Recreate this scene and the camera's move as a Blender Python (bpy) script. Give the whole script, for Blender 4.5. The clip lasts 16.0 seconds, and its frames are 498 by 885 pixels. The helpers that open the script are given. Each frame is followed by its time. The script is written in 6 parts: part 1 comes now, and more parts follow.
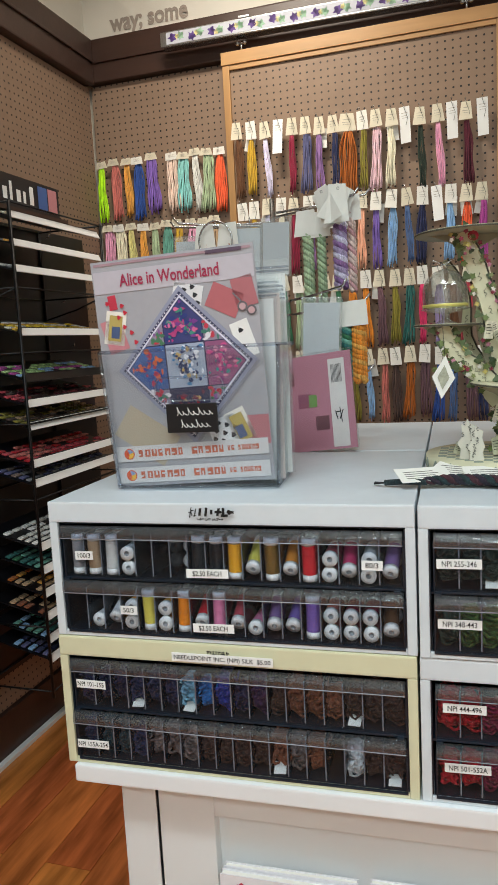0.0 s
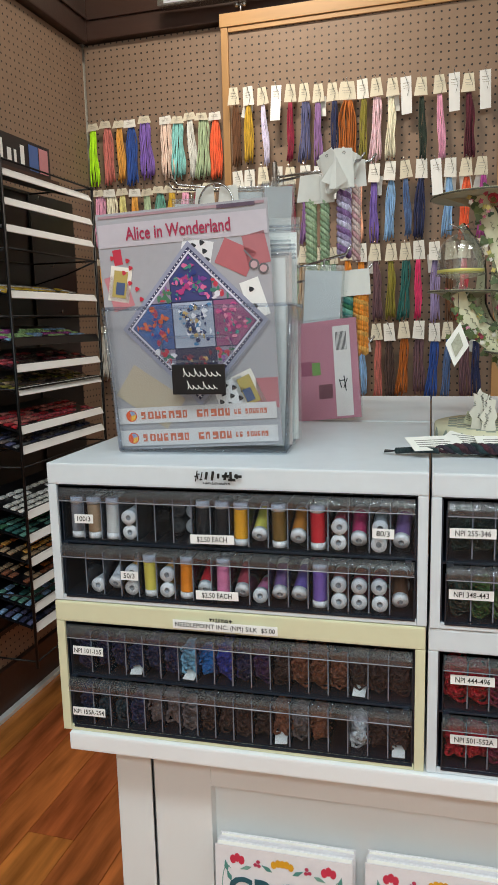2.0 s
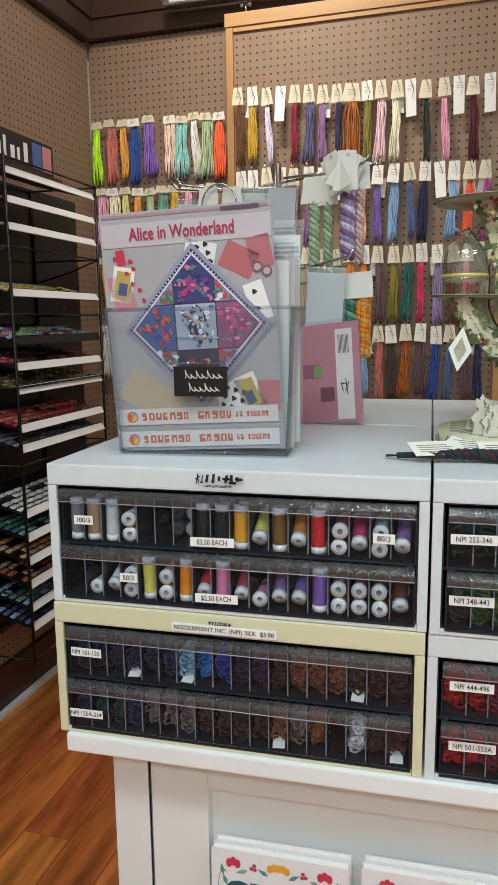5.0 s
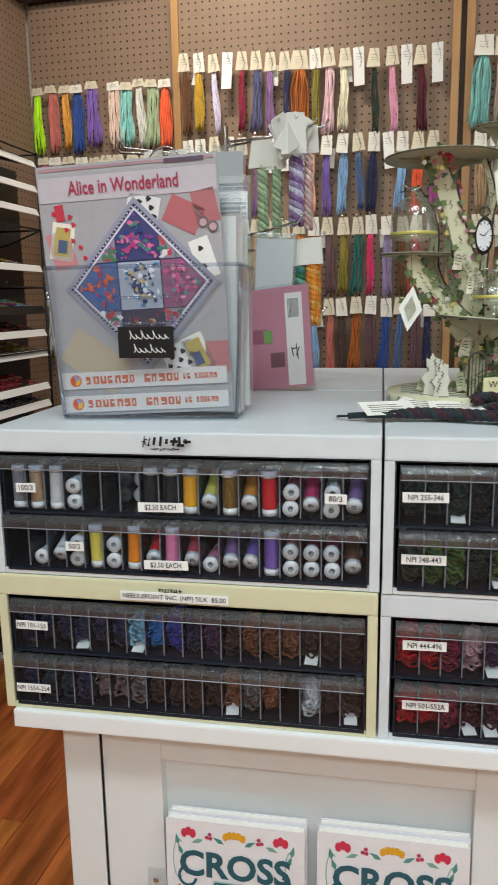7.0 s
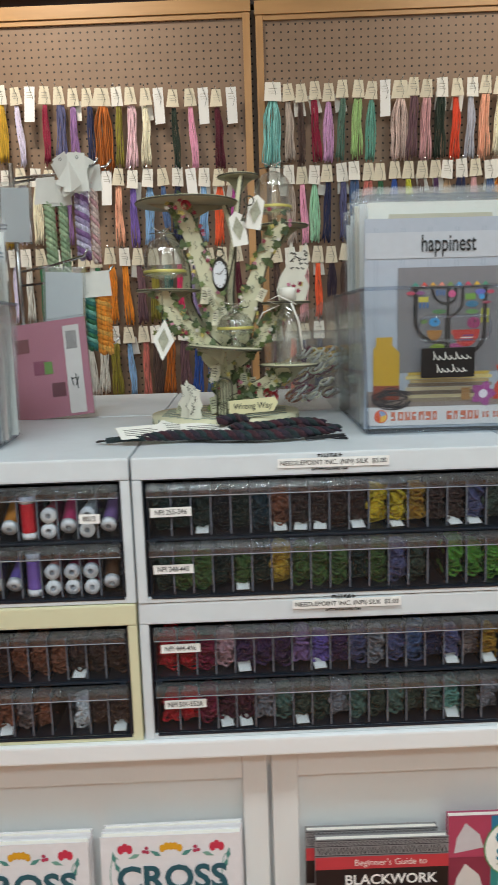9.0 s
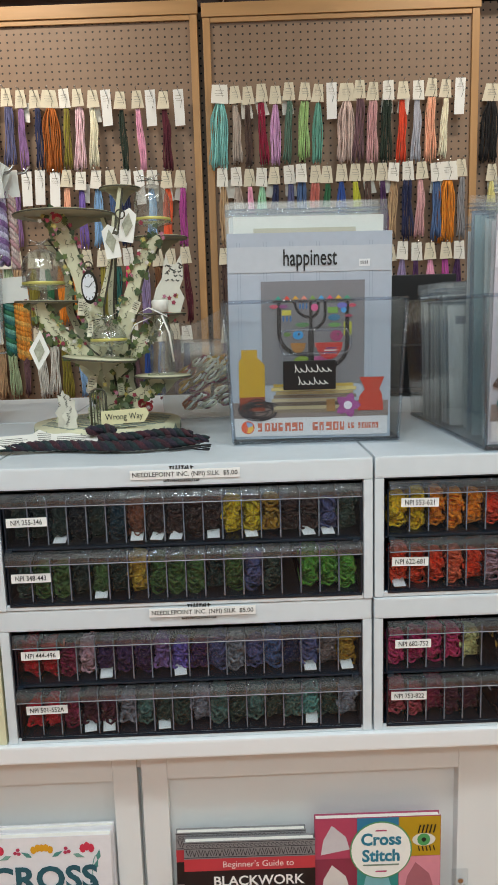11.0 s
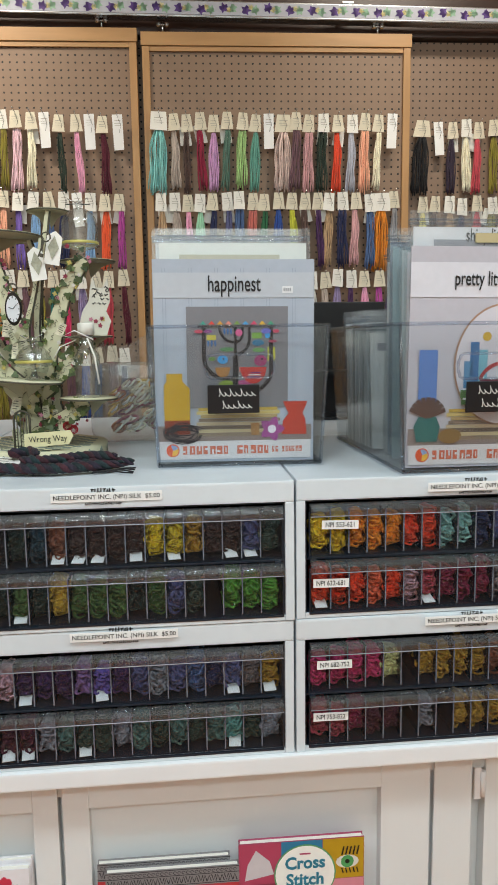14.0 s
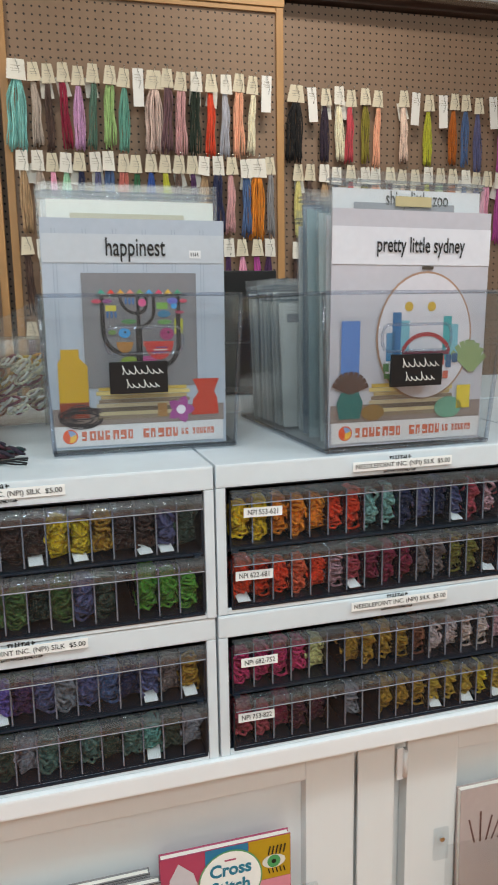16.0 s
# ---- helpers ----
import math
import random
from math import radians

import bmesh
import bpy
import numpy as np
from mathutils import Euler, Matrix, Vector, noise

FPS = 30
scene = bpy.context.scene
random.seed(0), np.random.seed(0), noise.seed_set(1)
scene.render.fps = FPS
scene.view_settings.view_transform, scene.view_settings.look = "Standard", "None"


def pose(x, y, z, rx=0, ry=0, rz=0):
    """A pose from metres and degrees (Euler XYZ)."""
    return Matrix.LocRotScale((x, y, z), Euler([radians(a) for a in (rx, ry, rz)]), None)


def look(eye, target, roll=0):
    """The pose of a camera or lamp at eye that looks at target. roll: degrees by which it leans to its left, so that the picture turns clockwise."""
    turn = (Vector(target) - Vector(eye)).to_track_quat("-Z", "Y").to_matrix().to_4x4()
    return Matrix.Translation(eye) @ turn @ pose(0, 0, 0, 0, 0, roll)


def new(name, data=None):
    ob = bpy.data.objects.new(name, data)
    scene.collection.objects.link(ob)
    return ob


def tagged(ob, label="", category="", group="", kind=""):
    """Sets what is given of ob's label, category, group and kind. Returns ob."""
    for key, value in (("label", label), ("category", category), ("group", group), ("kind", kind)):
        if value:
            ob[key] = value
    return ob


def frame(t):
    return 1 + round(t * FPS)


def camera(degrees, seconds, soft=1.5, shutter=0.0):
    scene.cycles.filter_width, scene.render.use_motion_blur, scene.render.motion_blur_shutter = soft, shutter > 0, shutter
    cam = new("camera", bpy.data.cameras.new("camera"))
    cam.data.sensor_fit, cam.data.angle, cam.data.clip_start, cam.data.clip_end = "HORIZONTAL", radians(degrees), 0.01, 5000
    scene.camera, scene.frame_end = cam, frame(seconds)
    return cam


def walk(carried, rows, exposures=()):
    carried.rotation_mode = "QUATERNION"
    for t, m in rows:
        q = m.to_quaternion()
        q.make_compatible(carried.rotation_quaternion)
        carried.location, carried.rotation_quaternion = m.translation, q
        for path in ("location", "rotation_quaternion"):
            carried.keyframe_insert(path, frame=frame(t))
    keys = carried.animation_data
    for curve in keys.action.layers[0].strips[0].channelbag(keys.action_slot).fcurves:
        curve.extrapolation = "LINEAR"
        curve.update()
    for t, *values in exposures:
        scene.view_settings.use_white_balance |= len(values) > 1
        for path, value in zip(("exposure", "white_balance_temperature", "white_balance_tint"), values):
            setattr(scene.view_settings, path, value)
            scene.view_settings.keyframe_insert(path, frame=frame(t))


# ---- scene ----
cam = camera(37.7, 16.0, shutter=0.5)
PATH = [
    (0, (0.036, 0.02, 1.311), (-0.578, 1.904, 1.045), -3.0),
    (0.5, (0.003, 0.011, 1.307), (-0.578, 1.906, 1.035), -2.3),
    (1, (0.0, 0.021, 1.295), (-0.56, 1.918, 0.999), -1.7),
    (1.5, (-0.005, 0.029, 1.291), (-0.563, 1.924, 0.982), -1.5),
    (2, (-0.008, 0.034, 1.289), (-0.568, 1.926, 0.963), -1.4),
    (2.5, (-0.008, 0.04, 1.287), (-0.564, 1.93, 0.944), -1.1),
    (3, (-0.009, 0.043, 1.29), (-0.566, 1.932, 0.941), -0.9),
    (3.5, (-0.011, 0.043, 1.29), (-0.572, 1.931, 0.942), -0.8),
    (6, (-0.011, 0.034, 1.294), (-0.562, 1.931, 0.976), -0.7),
    (6.5, (-0.013, 0.044, 1.281), (-0.509, 1.95, 0.934), -0.8),
    (7, (-0.011, 0.057, 1.264), (-0.445, 1.972, 0.886), -0.9),
    (7.5, (0.007, 0.045, 1.267), (-0.332, 1.979, 0.888), -1.3),
    (8, (0.035, 0.024, 1.272), (-0.182, 1.979, 0.909), -1.6),
    (8.5, (0.069, 0.009, 1.276), (-0.056, 1.975, 0.931), -1.5),
    (9, (0.127, 0.0, 1.273), (0.081, 1.973, 0.949), -1.8),
    (9.5, (0.211, 0.004, 1.294), (0.167, 1.97, 0.931), -1.5),
    (10, (0.267, -0.015, 1.287), (0.224, 1.954, 0.941), -1.7),
    (10.2, (0.289, -0.013, 1.291), (0.231, 1.955, 0.942), -1.9),
    (12.5, (0.32, -0.009, 1.292), (0.353, 1.969, 0.997), -0.7),
    (13, (0.326, -0.015, 1.291), (0.382, 1.963, 1.003), -0.6),
    (13.5, (0.334, -0.018, 1.292), (0.414, 1.96, 1.009), -0.8),
    (14, (0.339, -0.019, 1.293), (0.448, 1.958, 1.014), -0.8),
    (14.5, (0.343, -0.022, 1.291), (0.502, 1.951, 1.009), -0.9),
    (15, (0.305, 0.012, 1.293), (0.56, 1.973, 0.997), -1.0),
    (15.5, (0.282, 0.053, 1.299), (0.673, 1.987, 0.974), -1.0),
    (16, (0.288, 0.079, 1.293), (0.761, 1.989, 0.933), -0.9),
]
walk(cam, [(t, look(eye, target, roll)) for t, eye, target, roll in PATH], [(0, -0.05), (7, -0.04), (9, -0.16), (10, -0.18), (12.5, -0.07), (16, 0.0)])

# ---- light ----
world = bpy.data.worlds.new("room_world")
world.use_nodes = True
world.node_tree.nodes["Background"].inputs[0].default_value = (0.9, 0.95, 1.0, 1)
world.node_tree.nodes["Background"].inputs[1].default_value = 0.05
scene.world = world
scene.view_settings.exposure = 0.0


def area_lamp(name, m, sx, sy, watts, colour):
    d = bpy.data.lights.new(name, "AREA")
    d.shape, d.size, d.size_y, d.energy, d.color = "RECTANGLE", sx, sy, watts, colour
    ob = new(name, d)
    ob.matrix_world = m
    return ob


COOL = (0.83, 0.97, 1.02)
area_lamp("ceiling_lamp_front", pose(-0.25, -0.35, 2.93), 1.5, 0.35, 34, COOL)
area_lamp("ceiling_lamp_side", pose(1.7, -0.3, 2.93), 0.35, 1.5, 27, COOL)
area_lamp("ceiling_lamp_back", pose(0.3, -1.9, 2.93), 1.5, 0.35, 44, COOL)
# unseen lamps: left for the warm glow, right added to brighten that end
for x, watts in ((-0.7, 9.0), (1.15, 5.2)):
    spot = area_lamp("display_lamp", look((x, 1.95, 2.92), (x, 2.75, 1.75)), 0.5, 0.12, watts, (1.0, 0.9, 0.76))
    spot.data.spread = radians(120)


# ---- materials ----
def lin(h):
    out = []
    for i in (0, 2, 4):
        v = int(h[i:i + 2], 16) / 255
        out.append(v / 12.92 if v <= 0.04045 else ((v + 0.055) / 1.055) ** 2.4)
    return (*out, 1)


MATS = {}


def material(name, colour, rough=0.5, metal=0.0, grain=0.0, scale=60.0, bump=0.0, bump_scale=200.0, sheen=0.0, coat=0.0, stretch=(1, 1, 1), contrast=1.0):
    """A principled surface with two scales of colour variation and fine relief."""
    if name in MATS:
        return MATS[name]
    m = bpy.data.materials.new(name)
    m.use_nodes = True
    nt = m.node_tree
    b = nt.nodes["Principled BSDF"]
    b.inputs["Base Color"].default_value = lin(colour)
    b.inputs["Roughness"].default_value = rough
    b.inputs["Metallic"].default_value = metal
    b.inputs["Coat Weight"].default_value = coat
    if sheen:
        b.inputs["Sheen Weight"].default_value = sheen
    tc = nt.nodes.new("ShaderNodeTexCoord")
    mp = nt.nodes.new("ShaderNodeMapping")
    mp.inputs["Scale"].default_value = stretch
    nt.links.new(tc.outputs["Object"], mp.inputs["Vector"])
    if grain:
        n1, n2 = nt.nodes.new("ShaderNodeTexNoise"), nt.nodes.new("ShaderNodeTexNoise")
        n1.inputs["Scale"].default_value, n2.inputs["Scale"].default_value = scale, scale / 9
        n1.inputs["Detail"].default_value = n2.inputs["Detail"].default_value = 5
        add = nt.nodes.new("ShaderNodeMath")
        add.operation = "ADD"
        for n in (n1, n2):
            nt.links.new(mp.outputs["Vector"], n.inputs["Vector"])
        nt.links.new(n1.outputs["Fac"], add.inputs[0])
        nt.links.new(n2.outputs["Fac"], add.inputs[1])
        rng = nt.nodes.new("ShaderNodeMapRange")
        rng.inputs["From Min"].default_value, rng.inputs["From Max"].default_value = 1 - 0.4 / contrast, 1 + 0.4 / contrast
        rng.inputs["To Min"].default_value, rng.inputs["To Max"].default_value = 1 - grain, 1 + grain
        nt.links.new(add.outputs[0], rng.inputs["Value"])
        hsv = nt.nodes.new("ShaderNodeHueSaturation")
        hsv.inputs["Color"].default_value = lin(colour)
        nt.links.new(rng.outputs[0], hsv.inputs["Value"])
        nt.links.new(hsv.outputs["Color"], b.inputs["Base Color"])
    if bump:
        n3 = nt.nodes.new("ShaderNodeTexNoise")
        n3.inputs["Scale"].default_value, n3.inputs["Detail"].default_value = bump_scale, 4
        nt.links.new(mp.outputs["Vector"], n3.inputs["Vector"])
        bp = nt.nodes.new("ShaderNodeBump")
        bp.inputs["Strength"].default_value, bp.inputs["Distance"].default_value = bump, 0.002
        nt.links.new(n3.outputs["Fac"], bp.inputs["Height"])
        nt.links.new(bp.outputs[0], b.inputs["Normal"])
    MATS[name] = m
    return m


def clear(name, tint, rough=0.04, gloss=0.03, power=4.0, haze=0.0):
    """Thin clear plastic or glass: what lies behind shows through, with a gloss that grows at a slant."""
    if name in MATS:
        return MATS[name]
    m = bpy.data.materials.new(name)
    m.use_nodes = True
    nt = m.node_tree
    nt.nodes.remove(nt.nodes["Principled BSDF"])
    out = nt.nodes["Material Output"]
    tr, gl = nt.nodes.new("ShaderNodeBsdfTransparent"), nt.nodes.new("ShaderNodeBsdfGlossy")
    tr.inputs["Color"].default_value = lin(tint)
    gl.inputs["Roughness"].default_value = rough
    lw, pw, mx = nt.nodes.new("ShaderNodeLayerWeight"), nt.nodes.new("ShaderNodeMath"), nt.nodes.new("ShaderNodeMixShader")
    pw.operation = "POWER"
    pw.inputs[1].default_value = power
    rg = nt.nodes.new("ShaderNodeMapRange")
    rg.inputs["To Min"].default_value, rg.inputs["To Max"].default_value = gloss, 0.6
    nt.links.new(lw.outputs["Facing"], pw.inputs[0])
    nt.links.new(pw.outputs[0], rg.inputs["Value"])
    nz, bp = nt.nodes.new("ShaderNodeTexNoise"), nt.nodes.new("ShaderNodeBump")
    nz.inputs["Scale"].default_value = 14
    bp.inputs["Strength"].default_value, bp.inputs["Distance"].default_value = 0.15, 0.004
    nt.links.new(nz.outputs["Fac"], bp.inputs["Height"])
    nt.links.new(bp.outputs[0], gl.inputs["Normal"])
    nt.links.new(rg.outputs[0], mx.inputs[0])
    if haze:
        df, hz = nt.nodes.new("ShaderNodeBsdfDiffuse"), nt.nodes.new("ShaderNodeMixShader")
        df.inputs["Color"].default_value = (0.85, 0.87, 0.88, 1)
        hz.inputs[0].default_value = haze
        nt.links.new(tr.outputs[0], hz.inputs[1])
        nt.links.new(df.outputs[0], hz.inputs[2])
        nt.links.new(hz.outputs[0], mx.inputs[1])
    else:
        nt.links.new(tr.outputs[0], mx.inputs[1])
    nt.links.new(gl.outputs[0], mx.inputs[2])
    nt.links.new(mx.outputs[0], out.inputs["Surface"])
    MATS[name] = m
    return m


def pegboard(name, colour):
    """Brown hardboard with a drilled grid of small holes, an inch apart, in the plane of x and z or y and z."""
    m = material(name, colour, 0.55, grain=0.1, scale=25, bump=0.08, bump_scale=300)
    nt = m.node_tree
    b = nt.nodes["Principled BSDF"]
    tc, sep = nt.nodes.new("ShaderNodeTexCoord"), nt.nodes.new("ShaderNodeSeparateXYZ")
    nt.links.new(tc.outputs["Object"], sep.inputs[0])

    def math_node(op, a, bb):
        n = nt.nodes.new("ShaderNodeMath")
        n.operation = op
        for i, v in enumerate((a, bb)):
            if isinstance(v, (int, float)):
                n.inputs[i].default_value = v
            elif v is not None:
                nt.links.new(v, n.inputs[i])
        return n.outputs[0]

    sq = []
    for axis in ("X", "Z"):
        v = math_node("MULTIPLY", sep.outputs[axis], 1 / 0.0254)
        v = math_node("SUBTRACT", math_node("FRACT", v, None), 0.5)
        sq.append(math_node("MULTIPLY", v, v))
    hole = math_node("LESS_THAN", math_node("ADD", sq[0], sq[1]), 0.019)
    mix = nt.nodes.new("ShaderNodeMix")
    mix.data_type = "RGBA"
    nt.links.new(hole, mix.inputs["Factor"])
    nt.links.new(b.inputs["Base Color"].links[0].from_socket, mix.inputs["A"])
    mix.inputs["B"].default_value = (0.012, 0.008, 0.006, 1)
    nt.links.new(mix.outputs["Result"], b.inputs["Base Color"])
    return m


white_plastic = material("white_plastic", "d6dde2", 0.42, grain=0.04, scale=40, bump=0.05, bump_scale=500)
cream_plastic = material("cream_plastic", "d9d6b4", 0.42, grain=0.03, scale=40, bump=0.05, bump_scale=500)
white_paint = material("white_paint", "e6e8e8", 0.38, grain=0.03, scale=8, bump=0.12, bump_scale=60, stretch=(1, 1, 0.3))
counter_paint = material("counter_paint", "eceef0", 0.3, grain=0.025, scale=12, bump=0.08, bump_scale=80)
wall_paint = material("wall_paint", "dcd8ce", 0.7, grain=0.03, scale=6, bump=0.15, bump_scale=120)
peg_brown = pegboard("peg_brown", "8e7663")
peg_board = pegboard("peg_board", "8e7560")
oak = material("oak", "b58a58", 0.45, grain=0.22, scale=30, bump=0.15, bump_scale=90, stretch=(1, 1, 0.12))
oak_rail = material("oak_rail", "bd925f", 0.45, grain=0.2, scale=30, bump=0.15, bump_scale=90, stretch=(0.12, 1, 1))
dark_wood = material("dark_wood", "3f2a22", 0.4, grain=0.25, scale=25, bump=0.15, bump_scale=80, stretch=(0.15, 1, 1))
black_metal = material("black_metal", "121214", 0.4, metal=0.3, grain=0.15)
black_plastic = material("black_plastic", "101014", 0.35, grain=0.15, scale=30)
# for the dark runners, and for interior shade put into colour
rail_plastic = material("rail_plastic", "15202c", 0.3, grain=0.2, scale=30)
steel = material("steel", "c4c6c8", 0.25, metal=1.0, grain=0.05)
paper = material("paper", "f0eee6", 0.75, grain=0.04, scale=60, bump=0.05, bump_scale=400)
kraft = material("kraft", "e2dac4", 0.8, grain=0.08, scale=60, bump=0.05, bump_scale=400)
label_white = material("label_white", "f4f4f2", 0.5, grain=0.02)
ink = material("ink", "141414", 0.6, grain=0.05)
smoke = clear("smoke", "f4f6f9", 0.06, 0.012, 4.0, 0.004)
lip_clear = clear("lip_clear", "e8ecf2", 0.08, 0.05, 4.0, 0.03)
acrylic = clear("acrylic", "f9fbfc", 0.03, 0.03, 4.0, 0.005)
glass = clear("glass", "f6f9f8", 0.04, 0.14, 1.3, 0.03)
bag_clear = clear("bag_clear", "f8fafa", 0.16, 0.1, 4.0, 0.1)

THREAD = dict(sunflower="f5ae1e", olivebrown="7a5a1e", lemon="f0e060", candy="f58cb4", neon="b6f21a", salmon="c8736a", amber="e0a24a", blue="2c4f9a", violet="8464b8", shell="e8cfc0", aqua="8ed0cc", pearl="d8d8d2",
    sage="a9bd98", coral="f0683e", brown="6a4428", gold="c9a232", lilac="d8d2ea", crimson="8e1c3c", slate="5c5e86", mauve="8e6a9e",
    navy="252c52", rust="b0601e", olive="8a8030", blushpink="ecc8d2", cream="ece6cc", dkgreen="26352a", pink="e8a6c4", maroon="541428",
    peach="f0b294", purple="7a62b0", sky="8cb4dc", steelblue="506a96", teal="2c6a64", hotpink="d8386c", lavender="9a8ab2", wine="6e5058",
    orange="e08a2a", green="2e6a48", magenta="b04a9a", blush="d8c0b8", dusty="cf9fa2", greige="b8aaa0", cocoa="54403a", orchid="cfa0cc",
    greygreen="58786a", lime="a6c886", jade="6aa696", forest="1e3226", silver="b2b4c0", mint="a4d8b8", tan="b89a78", black="141418",
    aubergine="34283a", rose="c24a56", chartreuse="b6b83a", grey="8c8c90", yellow="e6c424", redorange="d8482a", red="b81e2c", straw="d8d08a",
    moss="4c6a2c", ice="86bcd4", azure="2c7cc4", royal="3444a8", plum="4a2a56", taupe="7e6c66", sienna="8e5236", umber="4a2e24", mustard="b88a24",
    indigo="2a264a", seafoam="8cbcae", white="ececea", tealdk="1c3a44", pine="3a4a3a", sun="ffd020", tangerine="ff9418", vermilion="f8481c", scarlet="d81e2a", leaf="5c9a2c", fig="3a1420", raisin="241a2a", petrol="12292c", lilacgrey="a898bc", palesage="8fa684")


def thread(c):
    return material("thread_" + c, THREAD[c], 0.75, grain=0.42, scale=420, bump=0.9, bump_scale=650, sheen=0.06, stretch=(1, 1, 0.07), contrast=2.2)


def wound(c):
    return material("wound_" + c, THREAD[c], 0.6, grain=0.1, scale=500, bump=0.5, bump_scale=900, sheen=0.05, stretch=(0.1, 0.1, 1))


# ---- mesh helpers ----
def box(bm, x0, x1, y0, y1, z0, z1, bevel=0.0):
    vs = [bm.verts.new(p) for p in ((x0, y0, z0), (x1, y0, z0), (x1, y1, z0), (x0, y1, z0), (x0, y0, z1), (x1, y0, z1), (x1, y1, z1), (x0, y1, z1))]
    fs = [bm.faces.new([vs[i] for i in q]) for q in ((3, 2, 1, 0), (4, 5, 6, 7), (0, 1, 5, 4), (1, 2, 6, 5), (2, 3, 7, 6), (3, 0, 4, 7))]
    if bevel:
        es = list({e for f in fs for e in f.edges})
        bmesh.ops.bevel(bm, geom=es, offset=bevel, segments=2, affect="EDGES", profile=0.7)
    return bm


def tube(bm, pts, r, n=6, closed=False):
    """A round bar along points."""
    pts = [Vector(p) for p in pts]
    rings = []
    up = Vector((0.31, 0.22, 0.93))
    for i, p in enumerate(pts):
        a = pts[i - 1] if (i or closed) else p
        c = pts[(i + 1) % len(pts)] if (i + 1 < len(pts) or closed) else p
        d = (c - a).normalized()
        u = d.cross(up)
        u = u.normalized() if u.length > 1e-4 else Vector((1, 0, 0))
        v = d.cross(u)
        rad = r(i / max(1, len(pts) - 1)) if callable(r) else r
        rings.append([bm.verts.new(p + rad * (math.cos(k * math.tau / n) * u + math.sin(k * math.tau / n) * v)) for k in range(n)])
    m = len(rings)
    for i in range(m if closed else m - 1):
        p, q = rings[i], rings[(i + 1) % m]
        for k in range(n):
            f = bm.faces.new((p[k], p[(k + 1) % n], q[(k + 1) % n], q[k]))
            f.smooth = True
    if not closed:
        bm.faces.new(rings[0][::-1])
        bm.faces.new(rings[-1])
    return bm


def lathe(bm, profile, n=24, centre=(0, 0, 0)):
    """Turns (radius, height) pairs about a vertical axis."""
    cx, cy, cz = centre
    rings = [[bm.verts.new((cx + r * math.cos(k * math.tau / n), cy + r * math.sin(k * math.tau / n), cz + z)) for k in range(n)] for r, z in profile]
    for a, b in zip(rings, rings[1:]):
        for k in range(n):
            f = bm.faces.new((a[k], a[(k + 1) % n], b[(k + 1) % n], b[k]))
            f.smooth = True
    return bm


def plate(bm, pts, thick, axis=(0, 1, 0)):
    """A flat outline given as x, z pairs, made thick along y."""
    a = [bm.verts.new((x, 0, z)) for x, z in pts]
    b = [bm.verts.new((x, thick, z)) for x, z in pts]
    bm.faces.new(a)
    bm.faces.new(b[::-1])
    for i in range(len(a)):
        j = (i + 1) % len(a)
        bm.faces.new((a[j], a[i], b[i], b[j]))
    return bm


def finish(name, bm, mat):
    bmesh.ops.recalc_face_normals(bm, faces=bm.faces)
    me = bpy.data.meshes.new(name)
    bm.to_mesh(me)
    bm.free()
    me.materials.append(mat)
    return me


def part(name, bm, mat, parent=None, label="", m=None):
    me = bm if isinstance(bm, bpy.types.Mesh) else finish(name, bm, mat)
    ob = new(name, me)
    ob.parent = parent
    if m is not None:
        ob.matrix_basis = m
    if label:
        tagged(ob, label)
    return ob


def paint(ob, mat):
    """Another colour for an object that shares its mesh."""
    ob.material_slots[0].link = "OBJECT"
    ob.material_slots[0].material = mat
    return ob


def thing(name, m, label, category, group="", kind=""):
    ob = new(name)
    ob.empty_display_size = 0.05
    ob.matrix_basis = m
    return tagged(ob, label, category, group, kind)


def solid(name, bm, mat, label="", category="", kind="structure", m=None):
    ob = part(name, bm, mat, None, "", m)
    return tagged(ob, label, category, "", kind)


def words(text, size, mat, parent, m, name="lettering", squeeze=1.0, bold=0.0):
    """Flat lettering in the built-in font, standing in the plane of x and z, centred, facing -y."""
    cu = bpy.data.curves.new("text", "FONT")
    cu.body, cu.size, cu.align_x, cu.align_y, cu.offset, cu.resolution_u = text, size, "CENTER", "CENTER", bold, 3
    tmp = bpy.data.objects.new("text", cu)
    scene.collection.objects.link(tmp)
    bpy.context.view_layer.update()
    me = bpy.data.meshes.new_from_object(tmp.evaluated_get(bpy.context.evaluated_depsgraph_get()))
    bpy.data.objects.remove(tmp)
    me.materials.clear()
    me.materials.append(mat)
    me.transform(pose(0, 0, 0, 90) @ Matrix.Diagonal((squeeze, 1, 1, 1)))
    return part(name, me, mat, parent, "", m)


# ---- the room ----
WALL_Y, WALL_X, CEIL = 2.83, -1.475, 3.0


